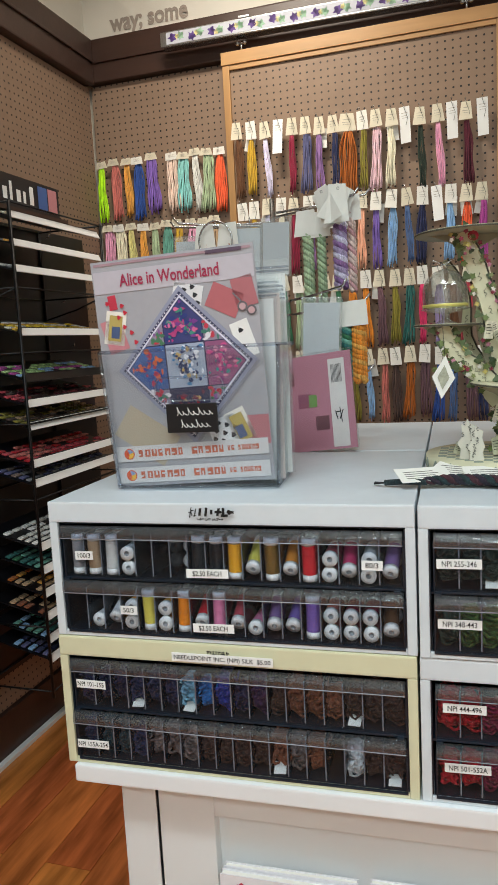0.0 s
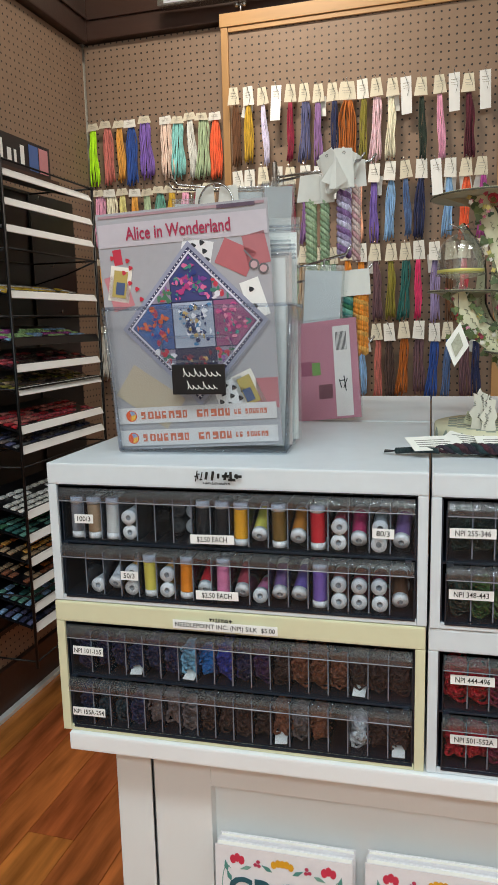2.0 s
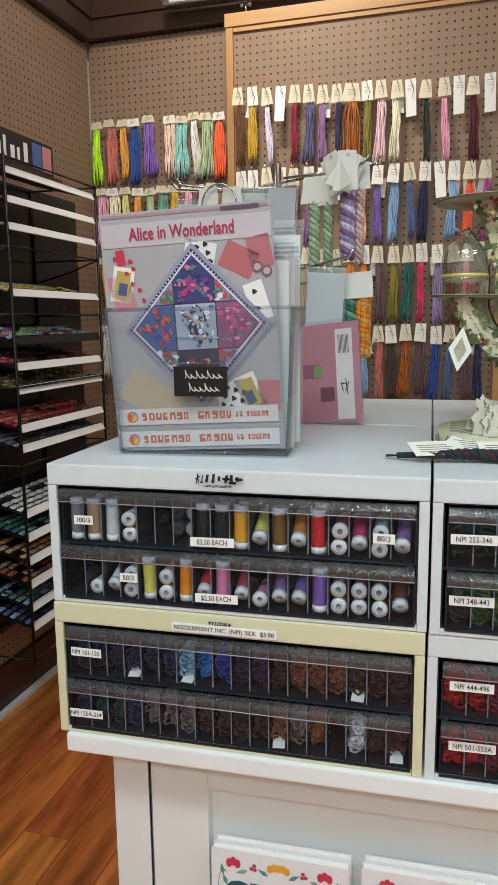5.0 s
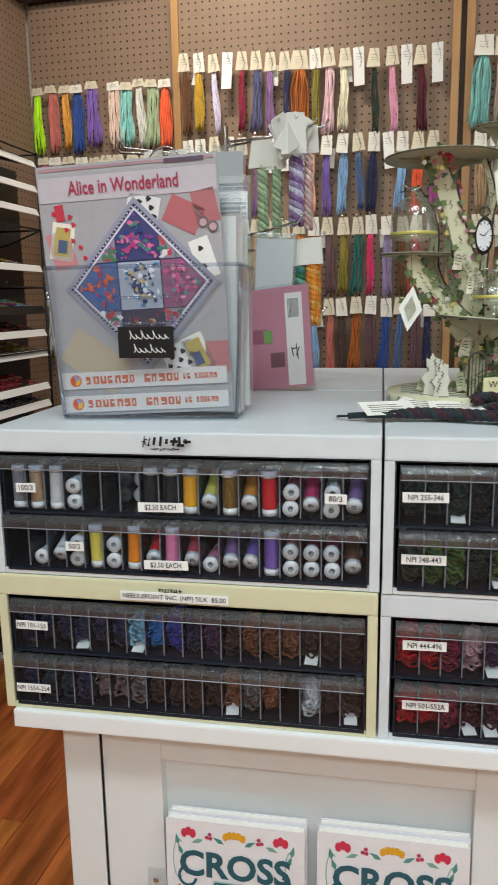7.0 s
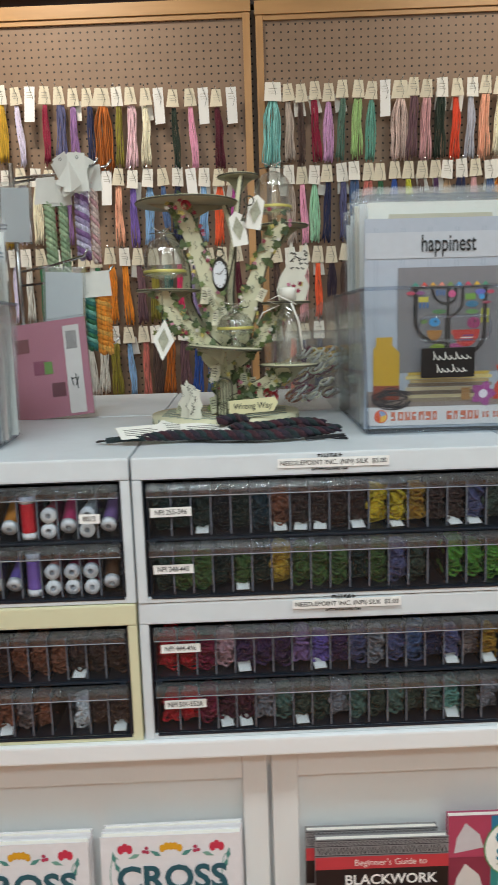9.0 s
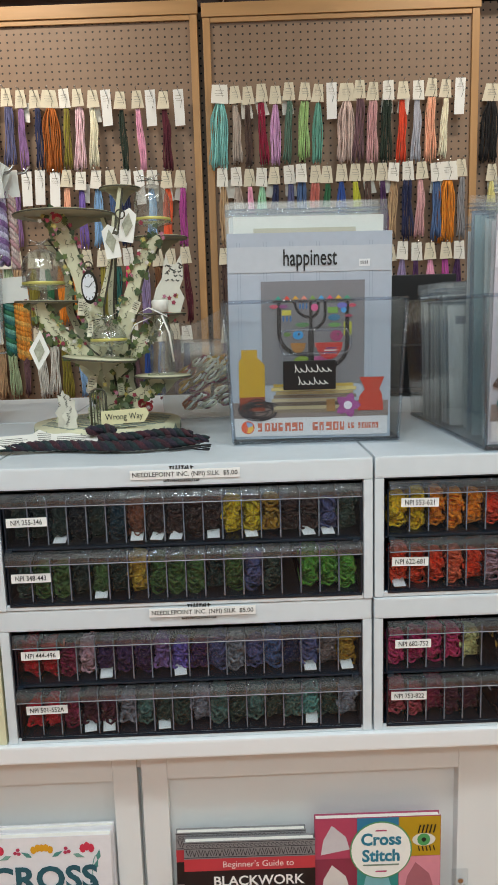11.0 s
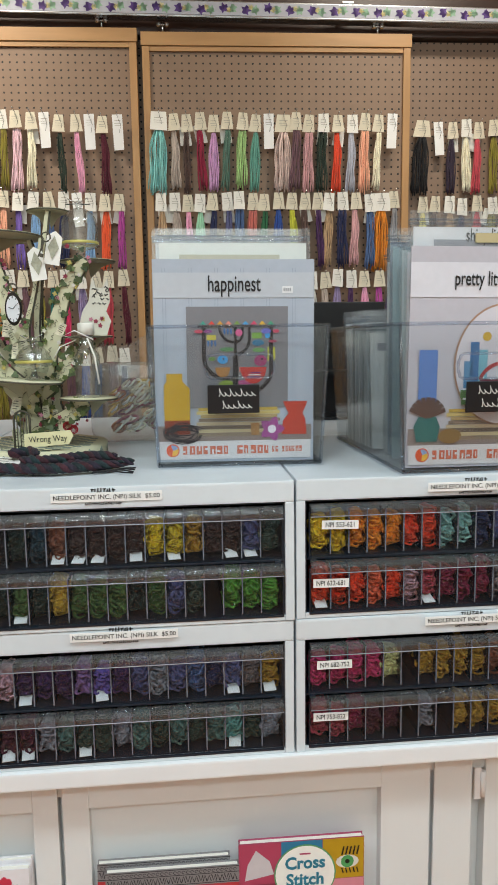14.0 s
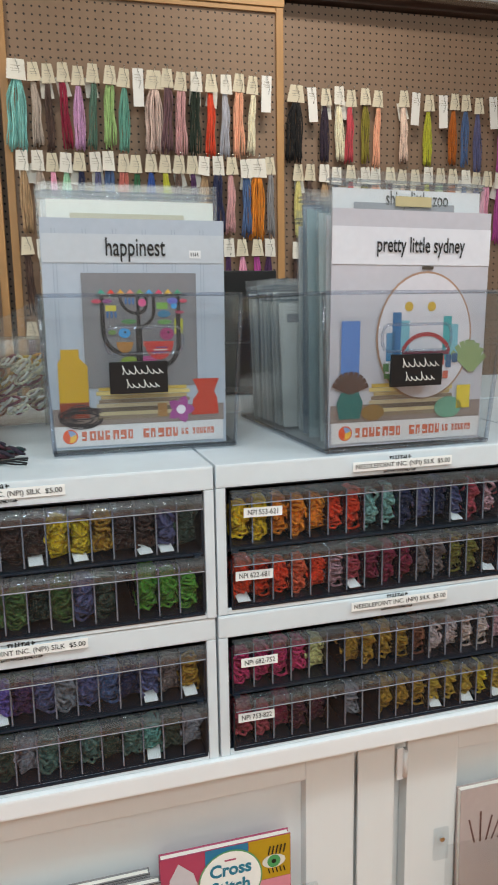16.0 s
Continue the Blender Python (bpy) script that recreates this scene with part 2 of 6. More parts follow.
def build_room():
    # floor slab under the planks
    solid("floor", box(bmesh.new(), -1.6, 3.2, -2.6, 3.0, -0.12, -0.012), dark_wood, "worn orange-brown wooden plank floor", "floor")
    solid("wall_north", box(bmesh.new(), -1.6, 3.2, 2.85, 3.0, -0.012, CEIL), wall_paint, "white painted wall above brown pegboard", "wall")
    solid("wall_west", box(bmesh.new(), -1.65, -1.5, -2.6, 2.85, -0.012, CEIL), wall_paint, "white painted wall above brown pegboard", "wall")
    solid("wall_east", box(bmesh.new(), 3.05, 3.2, -2.6, 2.85, -0.012, CEIL), wall_paint, "plain white painted wall", "wall")
    solid("wall_south", box(bmesh.new(), -1.5, 3.05, -2.6, -2.45, -0.012, CEIL), wall_paint, "plain white painted wall", "wall")
    solid("ceiling", box(bmesh.new(), -1.65, 3.2, -2.6, 3.0, CEIL, CEIL + 0.1), wall_paint, "plain white ceiling", "ceiling")
    # fixed pegboard sheets on the two walls
    solid("pegboard_north", box(bmesh.new(), WALL_X, 3.0, 0, 0.018, 0.16, 2.378), peg_brown, "brown perforated pegboard sheet fixed to the wall", "pegboard", m=pose(0, WALL_Y, 0))
    solid("pegboard_west", box(bmesh.new(), -4.5, -0.02, 0, 0.02, 0.16, 2.368), peg_brown, "brown perforated pegboard sheet fixed to the wall", "pegboard", m=pose(WALL_X, WALL_Y, 0, 0, 0, 90))
    # dark timber band above the pegboard, and the skirting
    solid("trim_north", box(bmesh.new(), WALL_X, 3.0, 2.795, 2.849, 2.382, 2.545, 0.006), dark_wood, "dark stained timber band above the pegboard", "trim")
    solid("trim_west", box(bmesh.new(), -1.499, -1.44, -2.4, 2.793, 2.372, 2.545, 0.006), dark_wood, "dark stained timber band above the pegboard", "trim")
    solid("trim_bead_west", box(bmesh.new(), -1.4395, -1.431, -2.4, 2.785, 2.452, 2.462, 0.003), dark_wood, "thin dark bead along the timber band", "trim")
    solid("trim_bead_north", box(bmesh.new(), -1.43, 3.0, 2.786, 2.7945, 2.452, 2.462, 0.003), dark_wood, "thin dark bead along the timber band", "trim")
    solid("baseboard_west", box(bmesh.new(), -1.499, -1.462, -2.4, 2.8, 0.0, 0.155, 0.004), dark_wood, "dark stained skirting board", "baseboard")
    solid("baseboard_north", box(bmesh.new(), -1.46, 3.0, 2.81, 2.849, 0.0, 0.155, 0.004), dark_wood, "dark stained skirting board", "baseboard")
    solid("trim_floor_strip", box(bmesh.new(), -1.461, -1.44, -2.4, 2.8, 0.0, 0.016, 0.002), white_paint, "white painted quarter-round strip along the floor", "trim")


build_room()


# ---- the cabinet row: its own axes, turned a little from the wall ----
ROW = pose(-0.532, 0.857, 0, 0, 0, 2.4)
TOP, UNIT_W, UNIT_H, UNIT_D = 0.737, 0.490, 0.189, 0.42
LID = TOP + 2 * UNIT_H


def framed_door(name, x0, x1, z0, z1, left, right, label):
    """A painted frame-and-panel door: stiles, rails and a recessed panel."""
    d = thing(name, ROW @ pose(x0, 0.05, z0), label, "cabinet door", "doors of the low cabinet")
    w, h, st = x1 - x0, z1 - z0, 0.075
    part("panel", box(bmesh.new(), left - 0.004, w - right + 0.004, 0.0205, 0.0235, st - 0.004, h - 0.043), white_paint, d)
    for a, b in ((0, left), (w - right, w)):
        part("stile", box(bmesh.new(), a, b, 0, 0.0235, 0, h, 0.002), white_paint, d)
    for a, b in ((0, st), (h - 0.047, h)):
        part("rail", box(bmesh.new(), left, w - right, 0.0005, 0.0232, a, b, 0.0015), white_paint, d)
    return d


def build_cabinet():
    c = thing("low_cabinet", ROW, "white painted low wooden cabinet under the drawer units", "cabinet")
    part("end_panel", box(bmesh.new(), 0.055, 0.08, 0.05, 0.86, 0.0, TOP - 0.026, 0.002), white_paint, c)
    part("corner_post", box(bmesh.new(), 0.0555, 0.1085, 0.0475, 0.0495, 0.0, TOP - 0.026, 0.002), white_paint, c)
    part("face_rail", box(bmesh.new(), 0.11, 2.3, 0.056, 0.074, 0.66, TOP - 0.026), white_paint, c)
    part("face_post", box(bmesh.new(), 1.194, 1.252, 0.0505, 0.0555, 0.0, 0.7, 0.002), white_paint, c)
    part("carcass", box(bmesh.new(), 0.1, 2.3, 0.076, 0.86, 0.02, TOP - 0.028), white_paint, c)
    part("plinth", box(bmesh.new(), 0.1, 1.194, 0.08, 0.1, 0.0, 0.018), black_plastic, c)
    for z in (0.645, 0.1):
        hb = box(bmesh.new(), 1.254, 1.264, 0.046, 0.05, z - 0.03, z + 0.02, 0.001)
        tube(hb, [(1.266, 0.046, z - 0.025), (1.266, 0.046, z + 0.015)], 0.004, 8)
        part("hinge", hb, counter_paint, c, "small hinge painted over white")
    ct = box(bmesh.new(), 0.013, 2.4, -0.006, 0.87, TOP - 0.0255, TOP - 0.0005, 0.003)
    tagged(part("worktop", ct, counter_paint, None, "", ROW), "white painted worktop with a square front edge", "worktop")
    framed_door("cabinet_door", 0.112, 0.651, 0.03, 0.69, 0.085, 0.035, "white painted frame-and-panel cabinet door with a book holder")
    framed_door("cabinet_door", 0.657, 1.188, 0.03, 0.69, 0.037, 0.074, "white painted frame-and-panel cabinet door with a book holder")
    framed_door("cabinet_door", 1.272, 1.82, 0.03, 0.69, 0.084, 0.037, "white painted frame-and-panel cabinet door with a book holder")


build_cabinet()

N_CELL = 18
OPEN_X0, OPEN_X1 = 0.012, 0.478
DRAWER_Z = (0.0085, 0.0835)      # bottoms of the lower and upper drawer above the unit's base
CELL0, CELL_W = 0.022, 0.4465 / 18


def unit_shell(m, mat, label):
    u = thing("drawer_unit", m, label, "drawer unit", "drawer units on the worktop")
    w, h, d = UNIT_W - 0.003, UNIT_H - 0.001, UNIT_D
    part("top_panel", box(bmesh.new(), 0, w, 0, d, h - 0.0285, h, 0.003), mat, u)
    part("base_panel", box(bmesh.new(), 0.0121, w - 0.0121, 0.001, d, 0, 0.0075, 0.0015), mat, u)
    for a, b in ((0, 0.012), (w - 0.012, w)):
        part("side_panel", box(bmesh.new(), a, b, 0.0005, d, 0, h - 0.0287, 0.0015), mat, u)
    part("back_panel", box(bmesh.new(), 0.0122, w - 0.0122, d - 0.006, d - 0.001, 0.0077, h - 0.029), black_plastic, u)
    # dark linings added: the shade inside the unit put into their colour
    for a, b in ((0.0124, 0.0138), (w - 0.0138, w - 0.0124)):
        part("lining", box(bmesh.new(), a, b, 0.004, d - 0.008, 0.0079, h - 0.031), rail_plastic, u)
    part("lining", box(bmesh.new(), 0.0142, w - 0.0142, 0.004, d - 0.008, 0.0077, 0.0083), rail_plastic, u)
    part("lining", box(bmesh.new(), 0.0142, w - 0.0142, 0.004, d - 0.008, h - 0.0305, h - 0.0289), rail_plastic, u)
    part("runner", box(bmesh.new(), 0.0123, w - 0.0123, 0.006, d - 0.01, 0.0785, 0.0815), rail_plastic, u)
    for x in (0.018, w - 0.026):
        part("stop", box(bmesh.new(), x, x + 0.008, -0.003, 0.008, 0.0785, 0.0825, 0.001), rail_plastic, u)
    return u


def drawer_meshes():
    w, h, dep = OPEN_X1 - OPEN_X0 - 0.012, 0.072, 0.2
    b1 = box(bmesh.new(), 0, w, 0, 0.0022, 0, h - 0.006, 0.0008)
    front = finish("front", b1, smoke)
    b2 = bmesh.new()
    # rolled handle lip along the top edge
    prof = ((0.002, 0.004), (-0.004, 0.006), (-0.010, 0.004), (-0.012, -0.003), (-0.0108, -0.010), (-0.009, -0.010), (-0.0098, -0.003), (-0.008, 0.002), (-0.004, 0.0035), (0.002, 0.001))
    ends = [[b2.verts.new((x, y, h - 0.006 + z)) for y, z in prof] for x in (0.0, w)]
    for i in range(len(prof)):
        j = (i + 1) % len(prof)
        b2.faces.new((ends[0][i], ends[0][j], ends[1][j], ends[1][i]))
    b2.faces.new(ends[0])
    b2.faces.new(ends[1][::-1])
    lip = finish("handle_lip", b2, lip_clear)
    # added pale bar: the highlight along the lip put into colour
    b6 = tube(bmesh.new(), [(0, -0.0105, h - 0.0163), (w, -0.0105, h - 0.0163)], 0.0007, 5)
    lip_line = finish("lip_edge", b6, material("edge_plastic", "9ea2aa", 0.2, grain=0.05))
    b3 = box(bmesh.new(), 0.0002, w - 0.0002, 0.0024, dep, 0.0002, 0.002)
    box(b3, 0.0002, 0.002, 0.0024, dep, 0.002, h - 0.01)
    box(b3, w - 0.002, w - 0.0002, 0.0024, dep, 0.002, h - 0.01)
    tray = finish("tray", b3, smoke)
    b4 = box(bmesh.new(), -0.0006, 0.0006, 0.0026, dep - 0.002, 0.0022, h - 0.012)
    n_dark = len(b4.faces)
    # paler front edge: the light it catches is put into the colour
    box(b4, -0.0012, 0.0003, 0.0024, 0.0032, 0.0022, h - 0.012)
    for f in list(b4.faces)[n_dark:]:
        f.material_index = 1
    divider = finish("divider", b4, material("divider_plastic", "262d36", 0.2, grain=0.05))
    divider.materials.append(material("divider_edge", "868a92", 0.2, grain=0.05))
    # dark strips stand in for the shaded gap round the front
    b5 = box(bmesh.new(), -0.001, w + 0.001, -0.0012, 0.0022, -0.0032, -0.0004, 0.0006)
    for xa in (-0.001, w - 0.0008):
        box(b5, xa, xa + 0.0018, -0.0012, 0.0021, -0.0003, h - 0.012, 0.0005)
    edge = finish("front_edge", b5, rail_plastic)
    return front, lip, tray, divider, edge, lip_line


FRONT, LIP, TRAY, DIVIDER, GAP_SHADE, LIP_HIGHLIGHT = drawer_meshes()


def drawer(m):
    d = thing("drawer", m, "clear smoke-grey plastic drawer with narrow thread compartments", "drawer", "drawers of thread")
    part("front", FRONT, None, d)
    lip = part("handle_lip", LIP, None, d)
    part("lip_edge", LIP_HIGHLIGHT, None, lip)
    part("tray", TRAY, None, d)
    part("front_edge", GAP_SHADE, None, d)
    for k in range(1, N_CELL):
        part("divider", DIVIDER, None, d, "", pose(0.004 + k * CELL_W, 0, 0))
    return d


def paper_label(text, m, width, height=0.0135, size=0.0105):
    p = thing("paper_label", m, "white paper label with black printing stuck to plastic", "label", "printed labels")
    part("slip", box(bmesh.new(), -width / 2, width / 2, 0, 0.0006, -height / 2, height / 2), label_white, p)
    words(text, size, ink, p, pose(0, -0.0008, 0), "lettering", 0.85 if 0.04 < width < 0.1 else 1.0, 0.00005)
    return p


# skeins that lie in the compartments: loops of soft thread
def coil_mesh(seed):
    rnd = random.Random(seed)
    bm = bmesh.new()
    lathe(bm, [(0.0, 0.004), (0.006, 0.007), (0.0068, 0.02), (0.0068, 0.034), (0.005, 0.045), (0.0, 0.048)], 9, (0, 0.022, 0))
    for k in range(30):
        cz = 0.008 + 0.036 * rnd.random()
        cx, cy = rnd.uniform(-0.002, 0.002), 0.012 + 0.02 * rnd.random()
        rx, rz = rnd.uniform(0.005, 0.0078), rnd.uniform(0.005, 0.012)
        tilt, ph = rnd.uniform(-0.9, 0.9), rnd.random() * 6
        pts = []
        for i in range(10):
            a = i * math.tau / 10
            x, z = rx * math.cos(a), rz * math.sin(a)
            pts.append((cx + x * math.cos(tilt) - z * math.sin(tilt) * 0.6, cy + 0.006 * math.sin(2 * a + ph), cz + x * math.sin(tilt) * 0.6 + z * math.cos(tilt)))
        tube(bm, pts, 0.0018, 4, True)
    return finish("skein", bm, thread("navy"))


COILS = [coil_mesh(k) for k in range(6)]


def fill_with_skeins(origin, colours, seed):
    rnd = random.Random(seed)
    for k, c in enumerate(colours.split()):
        x = 0.004 + (k + 0.5) * CELL_W
        if c == "-":
            continue
        sk = part("thread_skein", COILS[rnd.randrange(6)], None, None, "", origin @ pose(x, 0.001, 0.003) @ Matrix.Diagonal((1.5, 1.2, rnd.uniform(0.8, 1.15), 1)))
        tagged(paint(sk, thread(c)), "coiled %s silk thread skein in a drawer compartment" % PLAIN.get(c, c), "thread skein", "skeins in the drawers")
        if rnd.random() < 0.16:
            cb = box(bmesh.new(), -0.008, 0.008, 0, 0.02, 0, 0.0008)
            tagged(part("paper_slip", cb, paper, None, "", origin @ pose(x, 0.004, 0.0036, 18, 0, rnd.uniform(-12, 12))), "small white paper slip in a drawer compartment", "paper slip")


PLAIN = dict(sun="bright yellow", tangerine="bright orange", leaf="leaf green", fig="dark red", neon="bright lime", shell="pale peach", dkgreen="dark green", lemon="lemon yellow", sunflower="golden yellow", olivebrown="olive brown", candy="candy pink", blushpink="pale pink", steelblue="steel blue", hotpink="hot pink", dusty="dusty pink", greygreen="grey-green", redorange="red-orange", tealdk="dark teal")

FILLS = {
    (0, 0): ("indigo indigo indigo navy navy navy ice azure royal indigo plum umber sienna sienna sienna umber umber umber", "navy tealdk tealdk navy taupe taupe taupe umber umber umber umber sienna taupe sienna - white umber umber"),
    (1, 1): ("forest forest forest black forest tealdk sienna umber umber umber umber yellow yellow mustard umber umber slate pine", "pine moss moss forest moss forest gold moss moss moss forest moss slate pine - leaf leaf leaf"),
    (1, 0): ("scarlet scarlet crimson dusty plum plum plum mauve purple plum slate grey slate steelblue navy slate taupe mustard", "scarlet scarlet crimson maroon maroon grey greygreen pine pine grey greygreen pine greygreen pine greygreen jade pine grey"),
    (2, 1): ("sun sun tangerine tangerine tangerine vermilion vermilion seafoam seafoam navy slate navy slate rose dusty rose crimson crimson", "vermilion vermilion vermilion coral vermilion dusty rose crimson crimson crimson taupe taupe olive olive umber umber umber umber"),
    (2, 0): ("hotpink hotpink hotpink hotpink straw - mustard mustard mustard mustard sienna blush blush shell shell dusty blush blush", "rose rose crimson maroon maroon - grey - mustard mustard mustard gold gold gold yellow gold mustard gold"),
    (3, 1): ("rose rose rose dusty dusty blush blush pink pink pink", "olive olive olive moss moss moss sage sage sage"),
    (3, 0): ("blush shell shell blush peach peach peach coral coral", "gold gold mustard mustard mustard sienna sienna sienna umber"),
}


def build_units():
    for i in range(4):
        for j in range(2):
            mat = cream_plastic if (i, j) == (0, 0) else white_plastic
            jog = (0.0, -0.001)[j] + 0.002 * math.sin(3.1 * i + j)
            base = ROW @ pose(0.0015 + i * UNIT_W + 0.001 * j, jog, TOP + j * UNIT_H)
            unit_shell(base, mat, ("cream" if mat is cream_plastic else "white") + " plastic two-drawer unit stacked on the worktop")
            # the row that stands back to back behind
            unit_shell(base @ pose(UNIT_W - 0.003, 2 * UNIT_D + 0.012, 0, 0, 0, 180), white_plastic, "white plastic two-drawer unit standing back to back")
            for k, z in enumerate(DRAWER_Z):
                m = base @ pose(OPEN_X0 + 0.006, 0.001 + (0.003 if k else 0.0), z)
                drawer(m)
                fills = FILLS.get((i, j))
                if fills:
                    fill_with_skeins(m, fills[1 - k], i * 10 + j * 3 + k)


build_units()


# ---- hanks of thread on the boards ----
def hank_mesh(seed, length, width, strands):
    """A hank: loose wavy strands gathered under the tag, that part and drift together on their way down to uneven ends."""
    rnd = random.Random(seed)
    bm = bmesh.new()
    sway, ph = rnd.uniform(-0.004, 0.004), rnd.uniform(0, 6)
    for k in range(strands):
        u = (k + 0.5) / strands * 2 - 1
        back = rnd.uniform(-1, 1) * (1 - 0.5 * abs(u))
        a0, w0, own = rnd.uniform(0, 6), rnd.uniform(5, 11), rnd.uniform(0.001, 0.003)
        ends = length * rnd.uniform(0.93, 1.04)
        pts = []
        for i in range(9):
            f = i / 8
            spread = 0.55 + 0.35 * min(1, f * 5) + 0.3 * f * f + 0.08 * math.sin(7 * f + ph)
            pts.append((0.5 * width * spread * u + own * math.sin(w0 * f + a0) + sway * math.sin(3 * f + ph), 0.22 * width * back * spread + 0.5 * own * math.cos(w0 * f + a0), -f * ends))
        tube(bm, pts, rnd.uniform(0.0019, 0.0027), 5)
    # the knot that holds the strands
    bm.verts.ensure_lookup_table()
    for k in range(strands - 1):
        p, q = k * 45, (k + 1) * 45
        bm.faces.new((bm.verts[p], bm.verts[p + 1], bm.verts[q]))
    return finish("hank", bm, thread("navy"))


HANKS = [hank_mesh(20 + k, 0.205, w, n) for k, (w, n) in enumerate(((0.024, 10), (0.028, 11), (0.031, 12), (0.021, 9)))]
HANKS += [hank_mesh(60 + k, 0.205, w, n) for k, (w, n) in enumerate(((0.026, 10), (0.03, 12), (0.023, 9), (0.033, 13)))]
WIDE = hank_mesh(40, 0.21, 0.054, 20)


def tag_mesh(k):
    outline = (((-0.015, 0), (0.015, 0), (0.0225, -0.058), (-0.0225, -0.059)), ((-0.018, 0), (0.018, 0.001), (0.021, -0.064), (-0.020, -0.062)),
               ((-0.018, 0), (0.018, 0.001), (0.018, -0.118), (-0.017, -0.12)))[k]
    return finish("tag", plate(bmesh.new(), outline, 0.0008), (kraft, paper, label_white)[k])


TAGS = [tag_mesh(k) for k in range(3)]
LINES = finish("print", box(box(box(bmesh.new(), -0.010, 0.010, -0.0006, 0, -0.021, -0.0195), -0.011, 0.008, -0.0006, 0, -0.030, -0.0288), -0.009, 0.011, -0.0006, 0, -0.037, -0.036), material("faint_print", "b4ada0", 0.8, grain=0.05))
PEG = finish("peg", tube(bmesh.new(), [(0, 0.03, 0.006), (0, 0.012, 0.004), (0, -0.03, 0.0), (0, -0.045, 0.007)], 0.0017, 6), steel)
CORD = finish("cord", tube(bmesh.new(), [(-0.001, -0.002, 0.004), (0.003, -0.003, -0.012), (0.011, -0.003, -0.034), (0.004, -0.001, -0.06)], 0.0006, 4), ink)


def hang(x, y, z, colour, rnd, wide=False, small=False):
    """One peg with its tag and hank; a dash for colour leaves the tag alone."""
    alone = colour == "-"
    name = "card" if alone else "%s thread hank with paper tag" % PLAIN.get(colour, colour)
    t = thing("thread_hank" if not alone else "hanging_card", pose(x, y - 0.018, z, 0, rnd.uniform(-2.5, 2.5), rnd.uniform(-5, 5)), ("long white " if alone else "") + name + " on a pegboard hook", "hanging card" if alone else "thread hank", "hanks on the pegboard")
    part("peg", PEG, None, t)
    k = 2 if alone else (0 if rnd.random() < 0.62 else 1)
    tg = part("tag", TAGS[k], None, t, "", pose(0, -0.012, 0.004, rnd.uniform(-5, 3), rnd.uniform(-4, 4), 0) @ Matrix.Diagonal((1.5 if wide else (1.25 if small else 1), 1, 0.45 if small else 1, 1)))
    part("print", LINES, None, tg)
    if not small:
        part("cord", CORD, None, t, "", pose(0, -0.0125, 0.002))
    if not alone:
        hk = part("hank", WIDE if wide else HANKS[rnd.randrange(len(HANKS))], None, t, "", pose(0, -0.005, -0.056 if not small else -0.02) @ Matrix.Diagonal((1.5 if small else 1.08, 1.1, rnd.uniform(0.94, 1.04), 1)))
        paint(hk, thread(colour))
        if rnd.random() < 0.35 and not small:
            part("back_tag", TAGS[1], None, t, "", pose(rnd.uniform(-0.01, 0.01), 0.004, -0.035, 3, rnd.uniform(-14, 14), 0))


def hank_row(x0, y, z, colours, seed, pitch=0.0508, small=False, slope=0.0):
    rnd = random.Random(seed)
    for k, c in enumerate(colours.split()):
        if c == ".":
            continue
        wide = c.endswith("+")
        hang(x0 + k * pitch + rnd.uniform(-0.004, 0.004), y - rnd.uniform(0, 0.012), z + slope * k + rnd.uniform(-0.006, 0.006), c.rstrip("+"), rnd, wide, small)


def hanging_board(name, x0, x1, top, label):
    """A pegboard panel in an oak frame that hangs by rollers from the rail."""
    b = thing(name, pose(x0, 2.745, 0), label, "pegboard panel", "sliding pegboard panels")
    w, z0 = x1 - x0, 0.62
    part("sheet", box(bmesh.new(), 0.02, w - 0.02, 0.012, 0.018, z0 + 0.03, top - 0.05), peg_board, b)
    for a, c in ((0, 0.026), (w - 0.026, w)):
        part("stile", box(bmesh.new(), a, c, 0, 0.03, z0, top - 0.046, 0.002), oak, b)
    part("top_rail", box(bmesh.new(), -0.003, w + 0.003, -0.004, 0.032, top - 0.045, top, 0.002), oak_rail, b)
    part("inner_rail", box(bmesh.new(), 0.027, w - 0.027, 0.002, 0.011, top - 0.062, top - 0.046, 0.001), oak_rail, b)
    part("bottom_rail", box(bmesh.new(), 0.0265, w - 0.0265, 0, 0.03, z0, z0 + 0.026, 0.002), oak_rail, b)
    for x in (0.075, w - 0.12):
        r = bmesh.new()
        tube(r, [(x, 0.01, top - 0.002), (x, 0.01, top + 0.035)], 0.004, 8)
        for dx in (-0.014, 0.014):
            tube(r, [(x + dx - 0.006, 0.01, top + 0.028), (x + dx + 0.006, 0.01, top + 0.028)], 0.009, 12)
        tube(r, [(x - 0.022, 0.01, top + 0.028), (x + 0.022, 0.01, top + 0.028)], 0.004, 8)
        part("roller", r, steel, b, "bright steel roller hanger")
    return b


